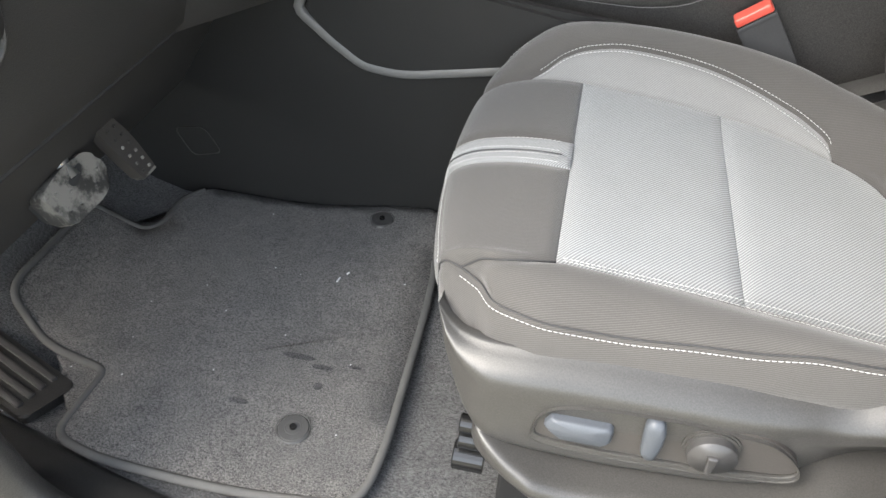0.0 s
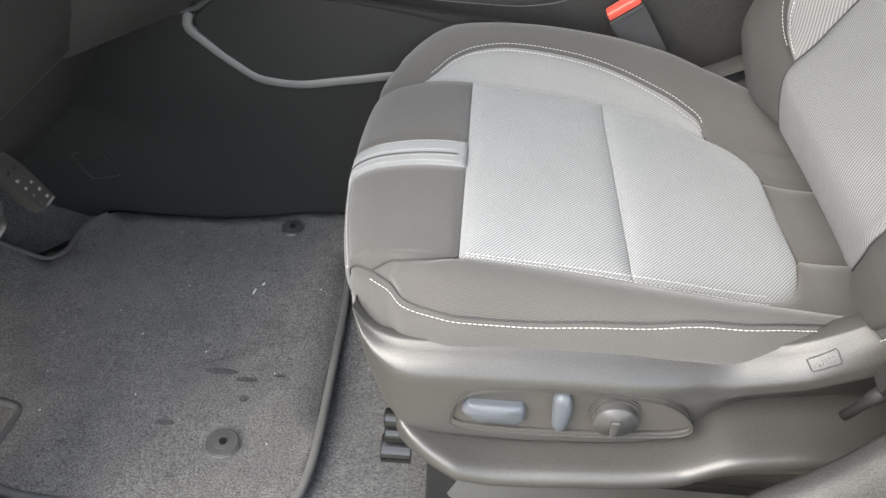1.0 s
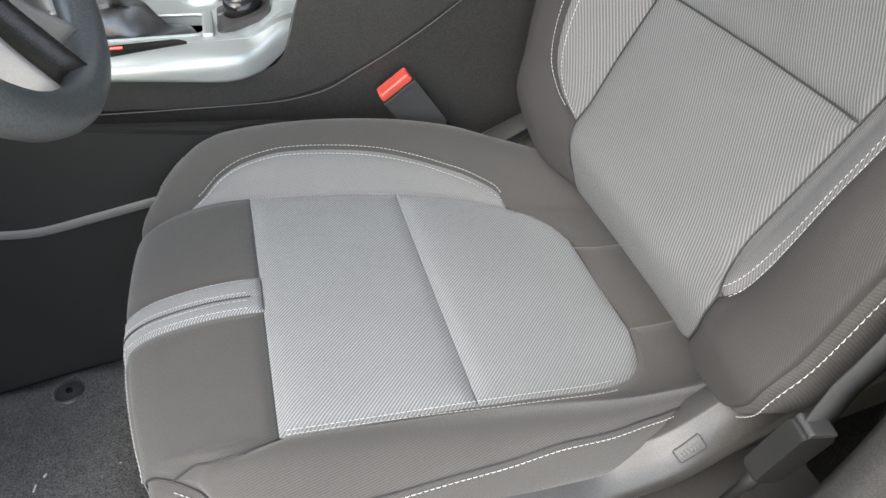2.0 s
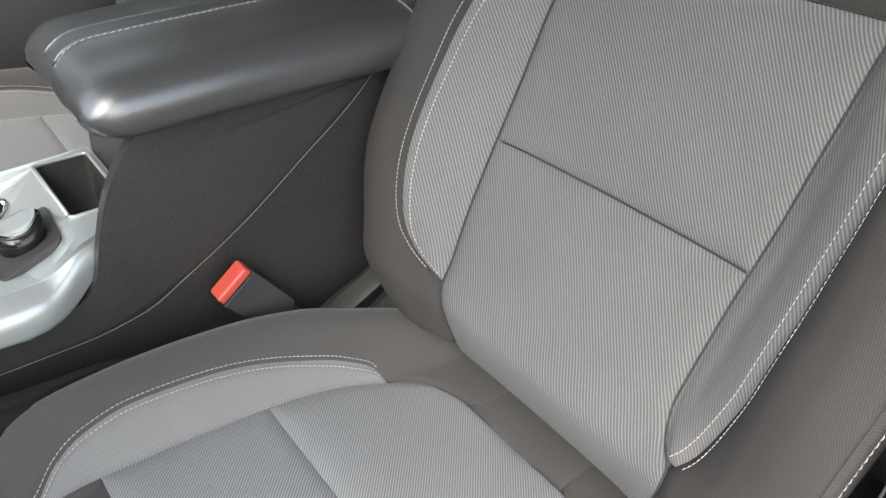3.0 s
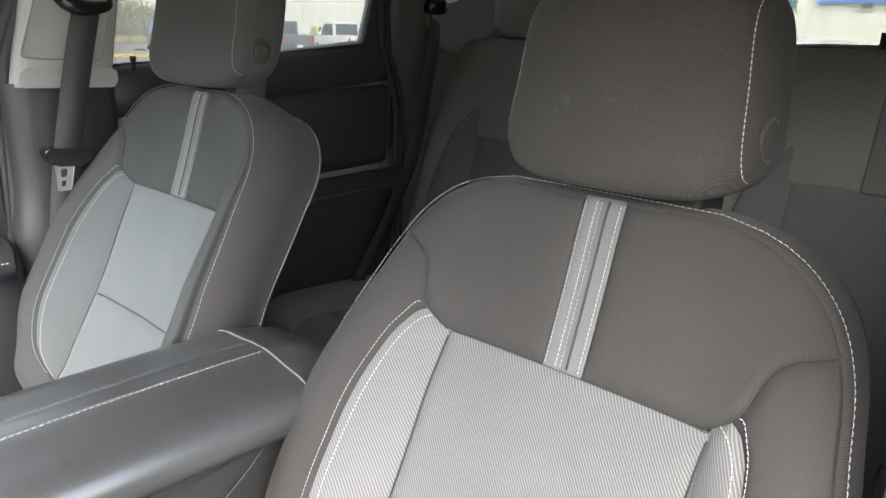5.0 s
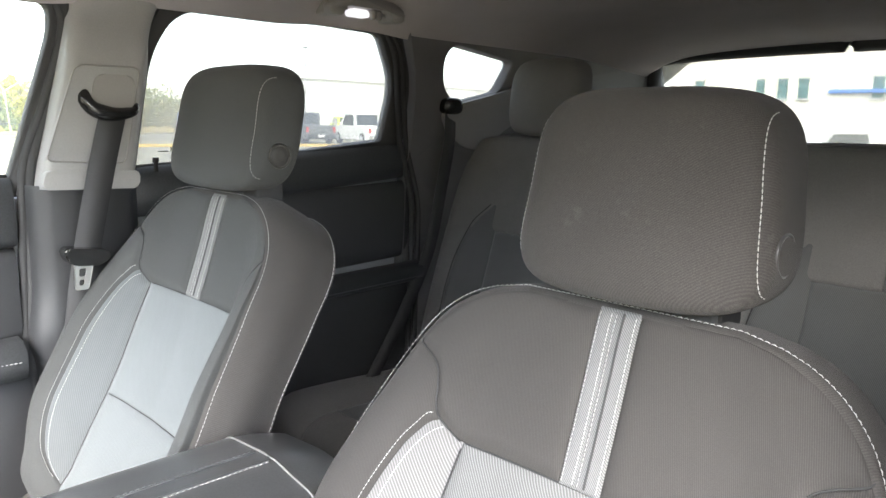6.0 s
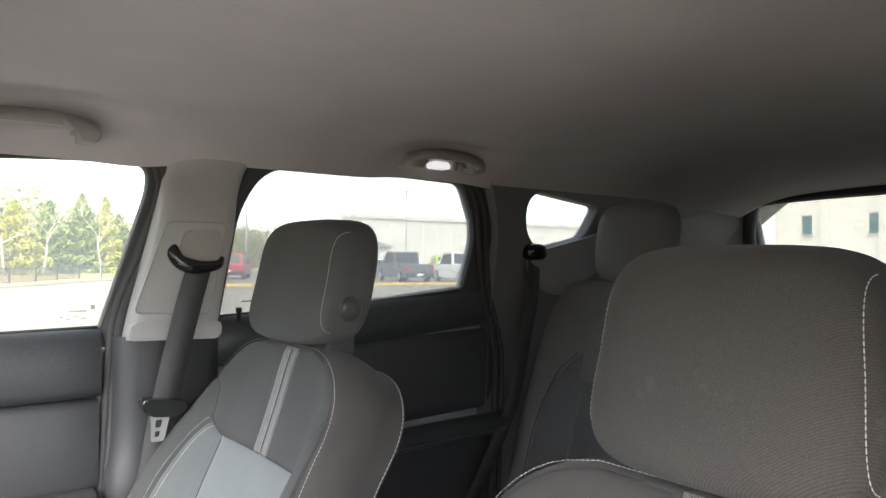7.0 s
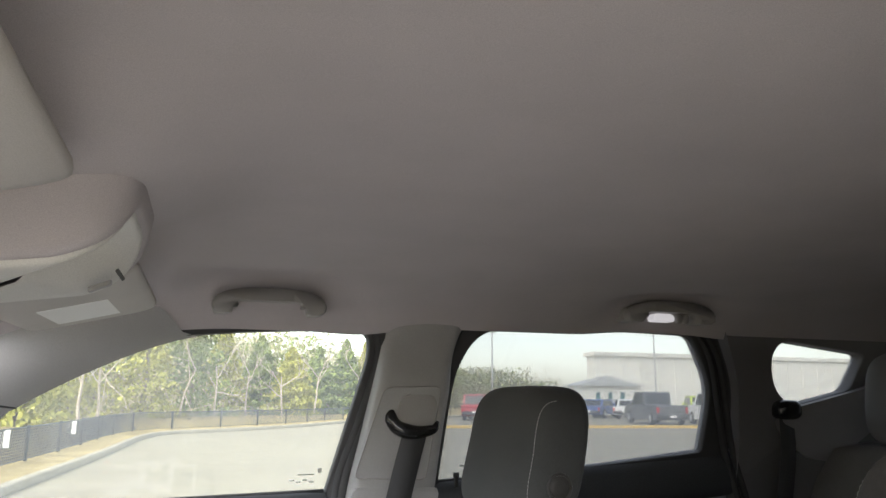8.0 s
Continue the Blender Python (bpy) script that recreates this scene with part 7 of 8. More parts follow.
# recliner cover between the seat and the console
for c in (driver, passenger):
    rc = strip_loft("recliner_cover", [smooth_line([(x, 0.235, z - 0.10), (x, 0.242, z - 0.04), (x, 0.240, z - 0.012), (x, 0.228, z + 0.004), (x, 0.205, z + 0.010), (x, 0.165, z + 0.008)], 14) for x, z in smooth_line([(-0.33, 0.665), (-0.28, 0.692), (-0.22, 0.725), (-0.16, 0.78), (-0.10, 0.85)], 20)], M["shield"], c, "black plastic recliner cover")

# ---- rear bench ----
R_Z = pchip([0, 0.12, 0.6, 0.9, 0.97, 1.0], [0.74, 0.80, 1.16, 1.375, 1.408, 1.412])
R_X = pchip([0, 0.12, 0.6, 0.9, 0.97, 1.0], [0.76, 0.765, 0.868, 0.935, 0.955, 0.985])
RW_H = pchip([0, 0.4, 0.55, 0.72, 0.85, 0.95, 1.0], [0, 0, 0.25, 0.9, 1.0, 0.6, 0.0])


def rear_seat(cy, label, flip=1):
    seat = thing("rear_seat", label, "car seat", (0, cy, 0), "rear seats")
    half = 0.315

    def face(u, w):
        u, w = np.asarray(u, float), np.asarray(w, float)
        a = np.abs(w)
        z = R_Z(u) - 0.020 * a ** 8 * (u > 0.85)
        x = R_X(u) - 0.045 * RW_H(a) * np.clip(1.25 - np.abs(u - 0.35) * 1.6, 0, 1)
        taper = 1 - 0.10 * np.clip((u - 0.75) / 0.25, 0, 1) ** 2
        return np.stack([x, w * half * taper, z], -1)

    # dark cloth with the brighter rear light put into its colour
    D, L = M["rear_dark_lit"], M["rear_insert"]
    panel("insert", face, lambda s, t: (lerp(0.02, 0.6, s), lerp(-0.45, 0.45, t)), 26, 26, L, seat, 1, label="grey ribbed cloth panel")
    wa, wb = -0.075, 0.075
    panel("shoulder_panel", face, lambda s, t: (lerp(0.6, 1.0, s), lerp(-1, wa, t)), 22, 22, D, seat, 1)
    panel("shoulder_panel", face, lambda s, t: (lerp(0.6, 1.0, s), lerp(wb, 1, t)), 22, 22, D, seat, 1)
    panel("stripe", face, lambda s, t: (lerp(0.6, 1.0, s), lerp(wa, wb, t)), 22, 10, M["rear_stripe"], seat, 1, 0.002, 0.003, label="grey ribbed stripe")
    for sg in (-1, 1):
        cres = pchip([0.05, 0.15, 0.4, 0.62, 0.72], [0.45, 0.68, 0.74, 0.66, 0.47])
        panel("bolster_inset", face, lambda s, t: ((u := lerp(0.06, 0.70, s)), sg * lerp(0.45, cres(u), t)), 30, 14, L, seat, 1, puff=0.006, label="grey cloth bolster inset")
        panel("bolster", face, lambda s, t: ((u := lerp(0.0, 0.62, s)), sg * lerp(np.where(u > 0.06, cres(u), 0.45), 1.0, t)), 30, 20, D, seat, 1)
        uc = np.linspace(0.07, 0.69, 60)
        seam("stitching", face, uc, sg * (cres(uc) + 0.02), M["grey_thread"], seat, 1, 0.0004)
        # dark tube laid on the seam for the shade of its crease
        tube("seam_cord", face(uc, sg * cres(uc)) + normals_of(face, uc, sg * cres(uc), 1) * 0.0006, 0.0012, M["rubber"], seat, 6, "dark line added in the seam for its shade")
    us = np.linspace(0.62, 0.97, 50)
    for k in (wa + 0.012, -0.012, 0.012, wb - 0.012):
        seam("stitching", face, us, np.full(50, k), M["grey_thread"], seat, 1, 0.0006, thick=0.0007)
    edge = face(np.r_[np.linspace(0, 1, 40), np.ones(20), np.linspace(1, 0, 40)], np.r_[np.full(40, -1.0), np.linspace(-1, 1, 20), np.full(40, 1.0)])
    rows_ = np.array([edge, edge + np.array([0.03, 0, 0.006]), edge + np.array([0.09, 0, -0.002]), edge + np.array([0.13, 0, -0.03])])
    part("boxing", grid_mesh("boxing", rows_), D, seat)
    part("back_board", box((1.02, -half, 0.72), (1.06, half, 1.36), 0.01), M["plastic"], seat)
    head = thing("headrest", "", "")
    head.parent = seat

    def lean(p):
        return np.stack([p[..., 0] + 0.18 * p[..., 2] + 0.01 * (p[..., 1] / 0.13) ** 2, p[..., 1] * (1 - 0.08 * np.clip(-p[..., 2] / 0.1, 0, 1)), p[..., 2]], -1)

    superbox("head_cushion", (0.05, 0.112, 0.100), 4, M["rear_dark_lit"], head, (0.985, 0.075 * flip, 1.512), 30, lean)
    for y in (-0.06, 0.06):
        tube("post", [(0.985, y, 1.36), (0.985, y, 1.44)], 0.006, M["rubber"], head, 10)
    # cushion
    def squab(u, w):
        u, w = np.asarray(u, float), np.asarray(w, float)
        x = pchip([0, 0.1, 0.25, 0.4, 1], [0.27, 0.25, 0.275, 0.34, 0.80])(u)
        z = pchip([0, 0.1, 0.25, 0.4, 1], [0.62, 0.70, 0.765, 0.790, 0.765])(u)
        return np.stack([x, w * half, z + 0.02 * RW_H(np.abs(w)) * (u > 0.2)], -1)

    panel("seat_insert", squab, lambda s, t: (lerp(0.45, 1.0, s), lerp(-0.5, 0.5, t)), 16, 20, L, seat, 1)
    for sg in (-1, 1):
        panel("seat_bolster", squab, lambda s, t: (lerp(0.02, 1.0, s), sg * lerp(0.5, 1.0, t)), 24, 16, D, seat, 1)
        panel("front_panel", squab, lambda s, t: (lerp(0.02, 0.45, s), sg * lerp(0.075, 0.5, t)), 20, 14, D, seat, 1)
    panel("stripe", squab, lambda s, t: (lerp(0.02, 0.45, s), lerp(-0.075, 0.075, t)), 20, 8, M["rear_stripe"], seat, 1, 0.002, 0.003)
    part("seat_base", box((0.30, -half, 0.40), (1.0, half, 0.70), 0.02), M["floor"], seat)
    return seat


rear_seat(0.405, "charcoal and grey cloth rear seat beside the window")
rear_seat(-0.395, "charcoal and grey cloth rear seat behind the driver", -1)
mid_seat = thing("rear_seat", "narrow charcoal cloth middle rear seat", "car seat", (0, 0.005, 0), "rear seats")
superbox("backrest", (0.07, 0.098, 0.33), 6, M["rear_dark_lit"], mid_seat, (0.955, 0, 1.05), 20, lambda p: np.stack([p[..., 0] + 0.27 * p[..., 2], p[..., 1], p[..., 2]], -1))
superbox("cushion", (0.27, 0.098, 0.07), 6, M["rear_dark_lit"], mid_seat, (0.54, 0, 0.715), 20)
part("base", box((0.32, -0.09, 0.40), (1.0, 0.09, 0.70), 0.02), M["floor"], mid_seat)

# ---- outside: lot, fence, trees, buildings, parked vehicles ----
GZ = 0.05


def ground_material(name, colour, patch, scale, cracks=False):
    m, n, l, b = node_material(name, colour, 0.95, 0, 0.08)
    v = coords(n, l)
    fine, mid_, slow = noise_node(n, l, v, 30, 5, 0.7), noise_node(n, l, v, scale, 5, 0.65), noise_node(n, l, v, 0.07, 4)
    c = ramp(n, l, mid_, [(0.3, tuple(x * (1 - patch) for x in colour)), (0.7, tuple(x * (1 + patch) for x in colour))])
    c = mix(n, l, "MULTIPLY", 0.5, c, ramp(n, l, fine, [(0.2, (0.8,) * 3), (0.8, (1.15,) * 3)]))
    c = mix(n, l, "MULTIPLY", 0.6, c, ramp(n, l, slow, [(0.3, (0.86,) * 3), (0.7, (1.1,) * 3)]))
    if cracks:
        vo = n.new("ShaderNodeTexVoronoi")
        vo.feature, vo.inputs["Scale"].default_value = "DISTANCE_TO_EDGE", 0.22
        l.new(v, vo.inputs["Vector"])
        c = mix(n, l, "MULTIPLY", ramp(n, l, vo.outputs["Distance"], [(0.0, (1, 1, 1)), (0.012, (0, 0, 0))]), c, (0.90, 0.89, 0.88))
    l.new(c, b.inputs["Base Color"])
    bump(n, l, b, fine, 0.3, 0.01)
    return m


M["lot"] = ground_material("pale_concrete", (0.27, 0.252, 0.195), 0.08, 0.6, True)
M["turf"] = ground_material("dry_winter_grass", (0.36, 0.29, 0.14), 0.25, 1.3)
M["kerb"] = grained("concrete_kerb", (0.30, 0.275, 0.21), 0.9, 60, 0.4, 0.1)
M["kerb_red"] = grained("red_painted_kerb", (0.50, 0.10, 0.08), 0.8, 60, 0.4, 0.15)
M["kerb_yellow"] = grained("yellow_painted_kerb", (0.62, 0.42, 0.10), 0.8, 60, 0.4, 0.15)
M["fence"] = grained("black_coated_wire", (0.030, 0.040, 0.040), 0.6, 200, 0.2, 0.1)
M["bark"] = grained("pale_bark", (0.30, 0.25, 0.20), 0.9, 40, 0.6, 0.2)
M["twig"] = grained("grey_twigs", (0.46, 0.40, 0.33), 0.9, 60, 0.4, 0.2)
M["wall_white"] = grained("cream_metal_cladding", (0.78, 0.76, 0.69), 0.7, 12, 0.15, 0.04)
M["roof_grey"] = grained("grey_metal_roof", (0.45, 0.46, 0.46), 0.5, 12, 0.15, 0.06)
M["pane_teal"] = grained("teal_window_glass", (0.06, 0.16, 0.17), 0.15, 12, 0.05, 0.1)
M["blue_band"] = grained("blue_fascia", (0.06, 0.20, 0.60), 0.5, 12, 0.05, 0.05)
M["tyre"] = grained("black_tyre", (0.02, 0.02, 0.02), 0.8, 60, 0.4, 0.1)
M["car_glass"] = grained("dark_car_glass", (0.02, 0.025, 0.028), 0.08, 50, 0.02, 0.05)
for key, col in (("car_grey", (0.10, 0.105, 0.11)), ("car_white", (0.72, 0.72, 0.70)), ("car_red", (0.40, 0.03, 0.04)), ("car_blue", (0.05, 0.10, 0.28)), ("car_lime", (0.50, 0.62, 0.04)), ("car_silver", (0.42, 0.43, 0.44)), ("car_black", (0.03, 0.03, 0.033))):
    M[key] = grained(key + "_paint", col, 0.28, 40, 0.02, 0.05)
M["lamp_red"] = grained("red_tail_lens", (0.45, 0.02, 0.02), 0.2, 50, 0.05, 0.05)


def leaf_material(name, colour):
    m, n, l, b = node_material(name, colour, 0.75, 0, 0.2)
    g = n.new("ShaderNodeNewGeometry")
    c = ramp(n, l, g.outputs["Random Per Island"], [(0.0, tuple(x * 0.8 for x in colour)), (0.5, colour), (1.0, tuple(min(1, x * 1.35) for x in colour))])
    l.new(c, b.inputs["Base Color"])
    return m


M["conifer"] = leaf_material("yellow_green_conifer", (0.37, 0.37, 0.085))
M["conifer_dark"] = leaf_material("deep_green_conifer", (0.20, 0.25, 0.075))
M["woods"] = leaf_material("brown_green_woods", (0.31, 0.30, 0.17))
M["brush"] = leaf_material("brown_undergrowth", (0.30, 0.27, 0.165))

ground = part("ground", slab([(-900, -900), (900, -900), (900, 900), (-900, 900)], GZ - 0.4, GZ, "z", 0), M["lot"])
structure(ground, "pale concrete car park", "ground")
# grass verge beyond the kerb, a raised sheet
KERB = [(-3.9, -30), (-3.2, 10), (-2.6, 20), (-2.35, 26), (-1.7, 30.0), (0.0, 31.6), (1.5, 33.1), (4.5, 37), (7.9, 42.7), (16, 52), (40, 70), (90, 100)]
line = np.array(smooth_line([(x, y, 0) for x, y in KERB], 120))
cross = np.gradient(line, axis=0)
cross = np.stack([-cross[:, 1], cross[:, 0], 0 * cross[:, 0]], 1)
cross /= np.linalg.norm(cross, axis=1, keepdims=True)
verge = np.array([line + np.array([0, 0, GZ + 0.12]) + cross * 0.16, line + cross * 1.0 + np.array([0, 0, GZ + 0.15]), line + cross * 3.0 + np.array([0, 0, GZ + 0.25]), line + cross * 9.0 + np.array([0, 0, GZ + 0.3]), line + cross * 120.0 + np.array([0, 0, GZ + 0.3])])
vg = part("verge", grid_mesh("verge", verge), M["turf"])
structure(vg, "strip of dry winter grass behind the kerb", "verge")
kb = np.array([line + np.array([0, 0, GZ]), line + np.array([0, 0, GZ + 0.12]), line + cross * 0.03 + np.array([0, 0, GZ + 0.14]), line + cross * 0.17 + np.array([0, 0, GZ + 0.14]), line + cross * 0.17 + np.array([0, 0, GZ])])
structure(part("kerb", grid_mesh("kerb", kb[:, :76]), M["kerb"]), "concrete kerb along the verge", "kerb")
structure(part("kerb", grid_mesh("kerb", kb[:, 75:]), M["kerb_red"]), "red painted kerb along the verge", "kerb")
isl = part("kerb_island", slab(rounded([(9, 34.6), (60, 28.0), (60, 28.5), (9, 35.1)], 0.1), GZ, GZ + 0.13, "z", 0.02), M["kerb_yellow"])
structure(isl, "low yellow painted kerb before the parked cars", "kerb")

# chain-link fence on the verge
fence = thing("fence", "black chain-link fence with posts along the verge", "fence")
fl_line = line + cross * 0.95
start = 12
pos_f = np.r_[0, np.cumsum(np.linalg.norm(np.diff(fl_line[start:], axis=0), axis=1))]
total = pos_f[-1]
d = 0.0
while d < min(total, 90):
    p = [np.interp(d, pos_f, fl_line[start:, k]) for k in (0, 1)]
    tube("post", [(p[0], p[1], GZ + 0.10), (p[0], p[1], GZ + 0.86)], 0.035, M["fence"], fence, 8)
    d += 2.6
top = [(x, y, GZ + 0.82) for x, y, _ in fl_line[start:]]
tube("top_rail", top, 0.022, M["fence"], fence, 6)
tube("bottom_rail", [(x, y, GZ + 0.20) for x, y, _ in fl_line[start:]], 0.012, M["fence"], fence, 6)
verts, faces = [], []
step = 0.11
n_w = int(min(total, 60) / step)
for k in range(n_w):
    for way in (-1, 1):
        d0, d1 = k * step, k * step + way * 0.64
        if d1 < 0 or d1 > total:
            continue
        a0 = [np.interp(d0, pos_f, fl_line[start:, j]) for j in (0, 1)]
        a1 = [np.interp(d1, pos_f, fl_line[start:, j]) for j in (0, 1)]
        b0 = len(verts)
        r = 0.012
        verts += [(a0[0], a0[1], GZ + 0.18 - r), (a0[0], a0[1], GZ + 0.18 + r), (a1[0], a1[1], GZ + 0.82 + r), (a1[0], a1[1], GZ + 0.82 - r)]
        verts += [(a0[0] + r, a0[1] + r, GZ + 0.18), (a1[0] + r, a1[1] + r, GZ + 0.82)]
        faces += [(b0, b0 + 1, b0 + 2, b0 + 3), (b0 + 1, b0 + 4, b0 + 5, b0 + 2)]
tagged(part("wire_mesh", as_mesh("wire_mesh", verts, faces, False), M["fence"], fence), kind="stuff")
for d in (10.5, 12.2, 17.5, 19.0, 25.5, 27.2, 32.5):
    p = [np.interp(d, pos_f, fl_line[start:, k]) for k in (0, 1)]
    part("tag", box((p[0] - 0.10, p[1] - 0.12, GZ + 0.50), (p[0] + 0.10, p[1] - 0.09, GZ + 0.82), 0.01), M["label"], fence, "white tag on the fence")

# trees
rng = np.random.default_rng(21)


def clumps(count, place, size):
    """Many small leaf sprays, each a bent pair of triangles."""
    verts, faces = [], []
    for _ in range(count):
        c = np.array(place())
        s = size * rng.uniform(0.6, 1.4)
        a, b = rng.normal(size=3), rng.normal(size=3)
        a /= np.linalg.norm(a)
        b -= a * (a @ b)
        b /= max(np.linalg.norm(b), 1e-6)
        q = len(verts)
        droop = np.array([0, 0, -0.25 * s])
        verts += [tuple(c - a * s * 0.5), tuple(c + b * s * 0.28), tuple(c + a * s * 0.6 + droop), tuple(c - b * s * 0.28)]
        faces += [(q, q + 1, q + 2), (q, q + 2, q + 3)]
    return verts, faces


def conifer(x, y, high, wide, material, dense):
    t = thing("conifer_tree", "yellow-green conifer beyond the fence", "tree", (x, y, GZ + 0.2), "conifers")
    tube("trunk", [(0, 0, 0), (0.05, 0, high * 0.5), (0, 0.03, high * 0.97)], [0.16, 0.10, 0.02], M["bark"], t, 7)
    lobes = rng.uniform(0.7, 1.25, 9)

    def place():
        k = rng.uniform(0, 1) ** 1.35
        a = rng.uniform(0, 2 * np.pi)
        layer = 0.72 + 0.28 * math.cos(k * 34 + 2 * math.sin(a * 2))
        r = wide * (1 - k) ** 0.75 * layer * lobes[int(a / 2 / np.pi * 9) % 9] * rng.uniform(0.35, 1.0) ** 0.6
        return (r * math.cos(a), r * math.sin(a), 0.25 + k * high * 0.99 - 0.12 * r)

    part("crown", as_mesh("crown", *clumps(dense * 3, place, 0.27), False), material, t)
    return t


def bare_tree(x, y, high, seed, spread=1.0, up_=0.2):
    t = thing("bare_tree", "leafless pale-barked tree beyond the fence", "tree", (x, y, GZ + up_), "bare trees")
    r = np.random.default_rng(seed)
    verts, faces = [], []

    def limb(p, v, length, rad, depth):
        pts, q = [p], p
        for k in range(4):
            v = v + r.normal(size=3) * 0.10 + np.array([0, 0, 0.06])
            v /= np.linalg.norm(v)
            q = q + v * length / 4
            pts.append(q)
        for k in range(4):
            a, b = pts[k], pts[k + 1]
            ra, rb = rad * (1 - 0.14 * k), rad * (1 - 0.14 * (k + 1))
            base = len(verts)
            side_ = np.cross(v, (0.3, 0.8, 0.2))
            side_ /= np.linalg.norm(side_)
            up_ = np.cross(side_, v)
            for c, rr in ((a, ra), (b, rb)):
                for ang in (0, 2.09, 4.19):
                    verts.append(tuple(c + rr * (math.cos(ang) * side_ + math.sin(ang) * up_)))
            faces.extend([(base + i, base + (i + 1) % 3, base + 3 + (i + 1) % 3, base + 3 + i) for i in range(3)])
        if depth > 0:
            for _ in range(3 if depth > 1 else 4):
                k = r.uniform(0.35, 1.0)
                o = pts[min(4, int(k * 4) + 1)]
                w = v + r.normal(size=3) * 0.75 * spread
                w /= np.linalg.norm(w)
                limb(o, w, length * r.uniform(0.5, 0.75), rad * 0.5, depth - 1)

    limb(np.zeros(3), np.array([0, 0, 1.0]), high * 0.42, 0.085, 4)
    part("branches", as_mesh("branches", verts, faces, False), M["twig"], t)
    return t


for x, y, h, w, m, c in ((-9, 24, 8.5, 2.2, "conifer", 1700), (-7.6, 33, 9.5, 2.3, "conifer", 1700), (-6.5, 38, 8.2, 2.0, "conifer", 1500), (-3.6, 44, 8.8, 2.2, "conifer", 1500), (-1.2, 47, 9.5, 2.5, "conifer_dark", 1500),
                         (0.8, 50, 8.0, 2.4, "conifer", 1500), (3.2, 51, 7.4, 2.2, "conifer_dark", 1300), (5.2, 50, 6.2, 2.2, "conifer", 1300), (7.5, 53, 6.6, 2.0, "conifer_dark", 1200), (9.6, 54, 7.6, 1.8, "conifer_dark", 1200),
                         (11.2, 54.5, 7.4, 1.7, "conifer", 1100), (12.6, 57, 6.0, 2.0, "conifer_dark", 1000), (15, 60, 5.4, 2.0, "conifer", 900), (-10.5, 40, 9.5, 2.4, "conifer_dark", 1400), (-13, 31, 9.8, 2.4, "conifer_dark", 1400), (18, 63, 5.4, 2.2, "conifer_dark", 800)):
    conifer(x, y, h * (0.70 if x > 0 else 0.96), w * 1.15, M[m], int(c * 1.3))
for i, (x, y, h) in enumerate(((-4.9, 36, 8.5), (0.3, 45.5, 7.2), (4.4, 47.2, 6.0), (-6.2, 20, 7.5), (-5.0, 31.5, 8.0), (-1.6, 43, 7.0), (2.2, 47.5, 6.5), (6.6, 48.5, 6.0), (10.4, 51.5, 6.4), (13.5, 55, 6.5), (16.5, 58, 6.0), (-8.4, 28, 8.0))):
    bare_tree(x, y, h, 50 + i)


def woods_place():
    k = rng.uniform(0, 0.78)
    j = int(k * 118)
    o = rng.uniform(15, 31)
    h = (6.6 if k < 0.56 else lerp(5.6, 3.6, (k - 0.56) / 0.22)) + 0.7 * math.sin(k * 37) + 0.6 * math.sin(k * 131) + 0.4 * math.sin(k * 293)
    p = line[j] + cross[j] * o
    return (p[0] + rng.normal() * 0.5, p[1] + rng.normal() * 0.5, GZ + h * rng.uniform(0, 1) ** 0.85)


far_woods = part("woods", as_mesh("woods", *clumps(90000, woods_place, 0.32), False), M["woods"])
tagged(far_woods, "dense green and brown woodland beyond the fence", "woods", kind="stuff")
thicket = part("thicket", as_mesh("thicket", *clumps(60000, woods_place, 0.30), False), M["conifer_dark"])
tagged(thicket, "evergreen thicket between the trees beyond the fence", "thicket", kind="stuff")
brush = part("undergrowth", as_mesh("undergrowth", *clumps(16000, lambda: ((lambda j, o: (line[j][0] + cross[j][0] * o, line[j][1] + cross[j][1] * o, GZ + 0.2 + 2.6 * rng.uniform(0, 1) ** 1.6))(int(rng.uniform(0, 92)), rng.uniform(5, 15))), 0.19), False), M["brush"])
tagged(brush, "brown leafless undergrowth under the trees", "undergrowth", kind="stuff")
far_tw = np.random.default_rng(5)
for i in range(26):
    bare_tree(20 + i * 4.4 + far_tw.uniform(-2, 2), 100 + far_tw.uniform(-8, 8), 8.5 + far_tw.uniform(-2, 2), 90 + i, 1.0, 0.0)

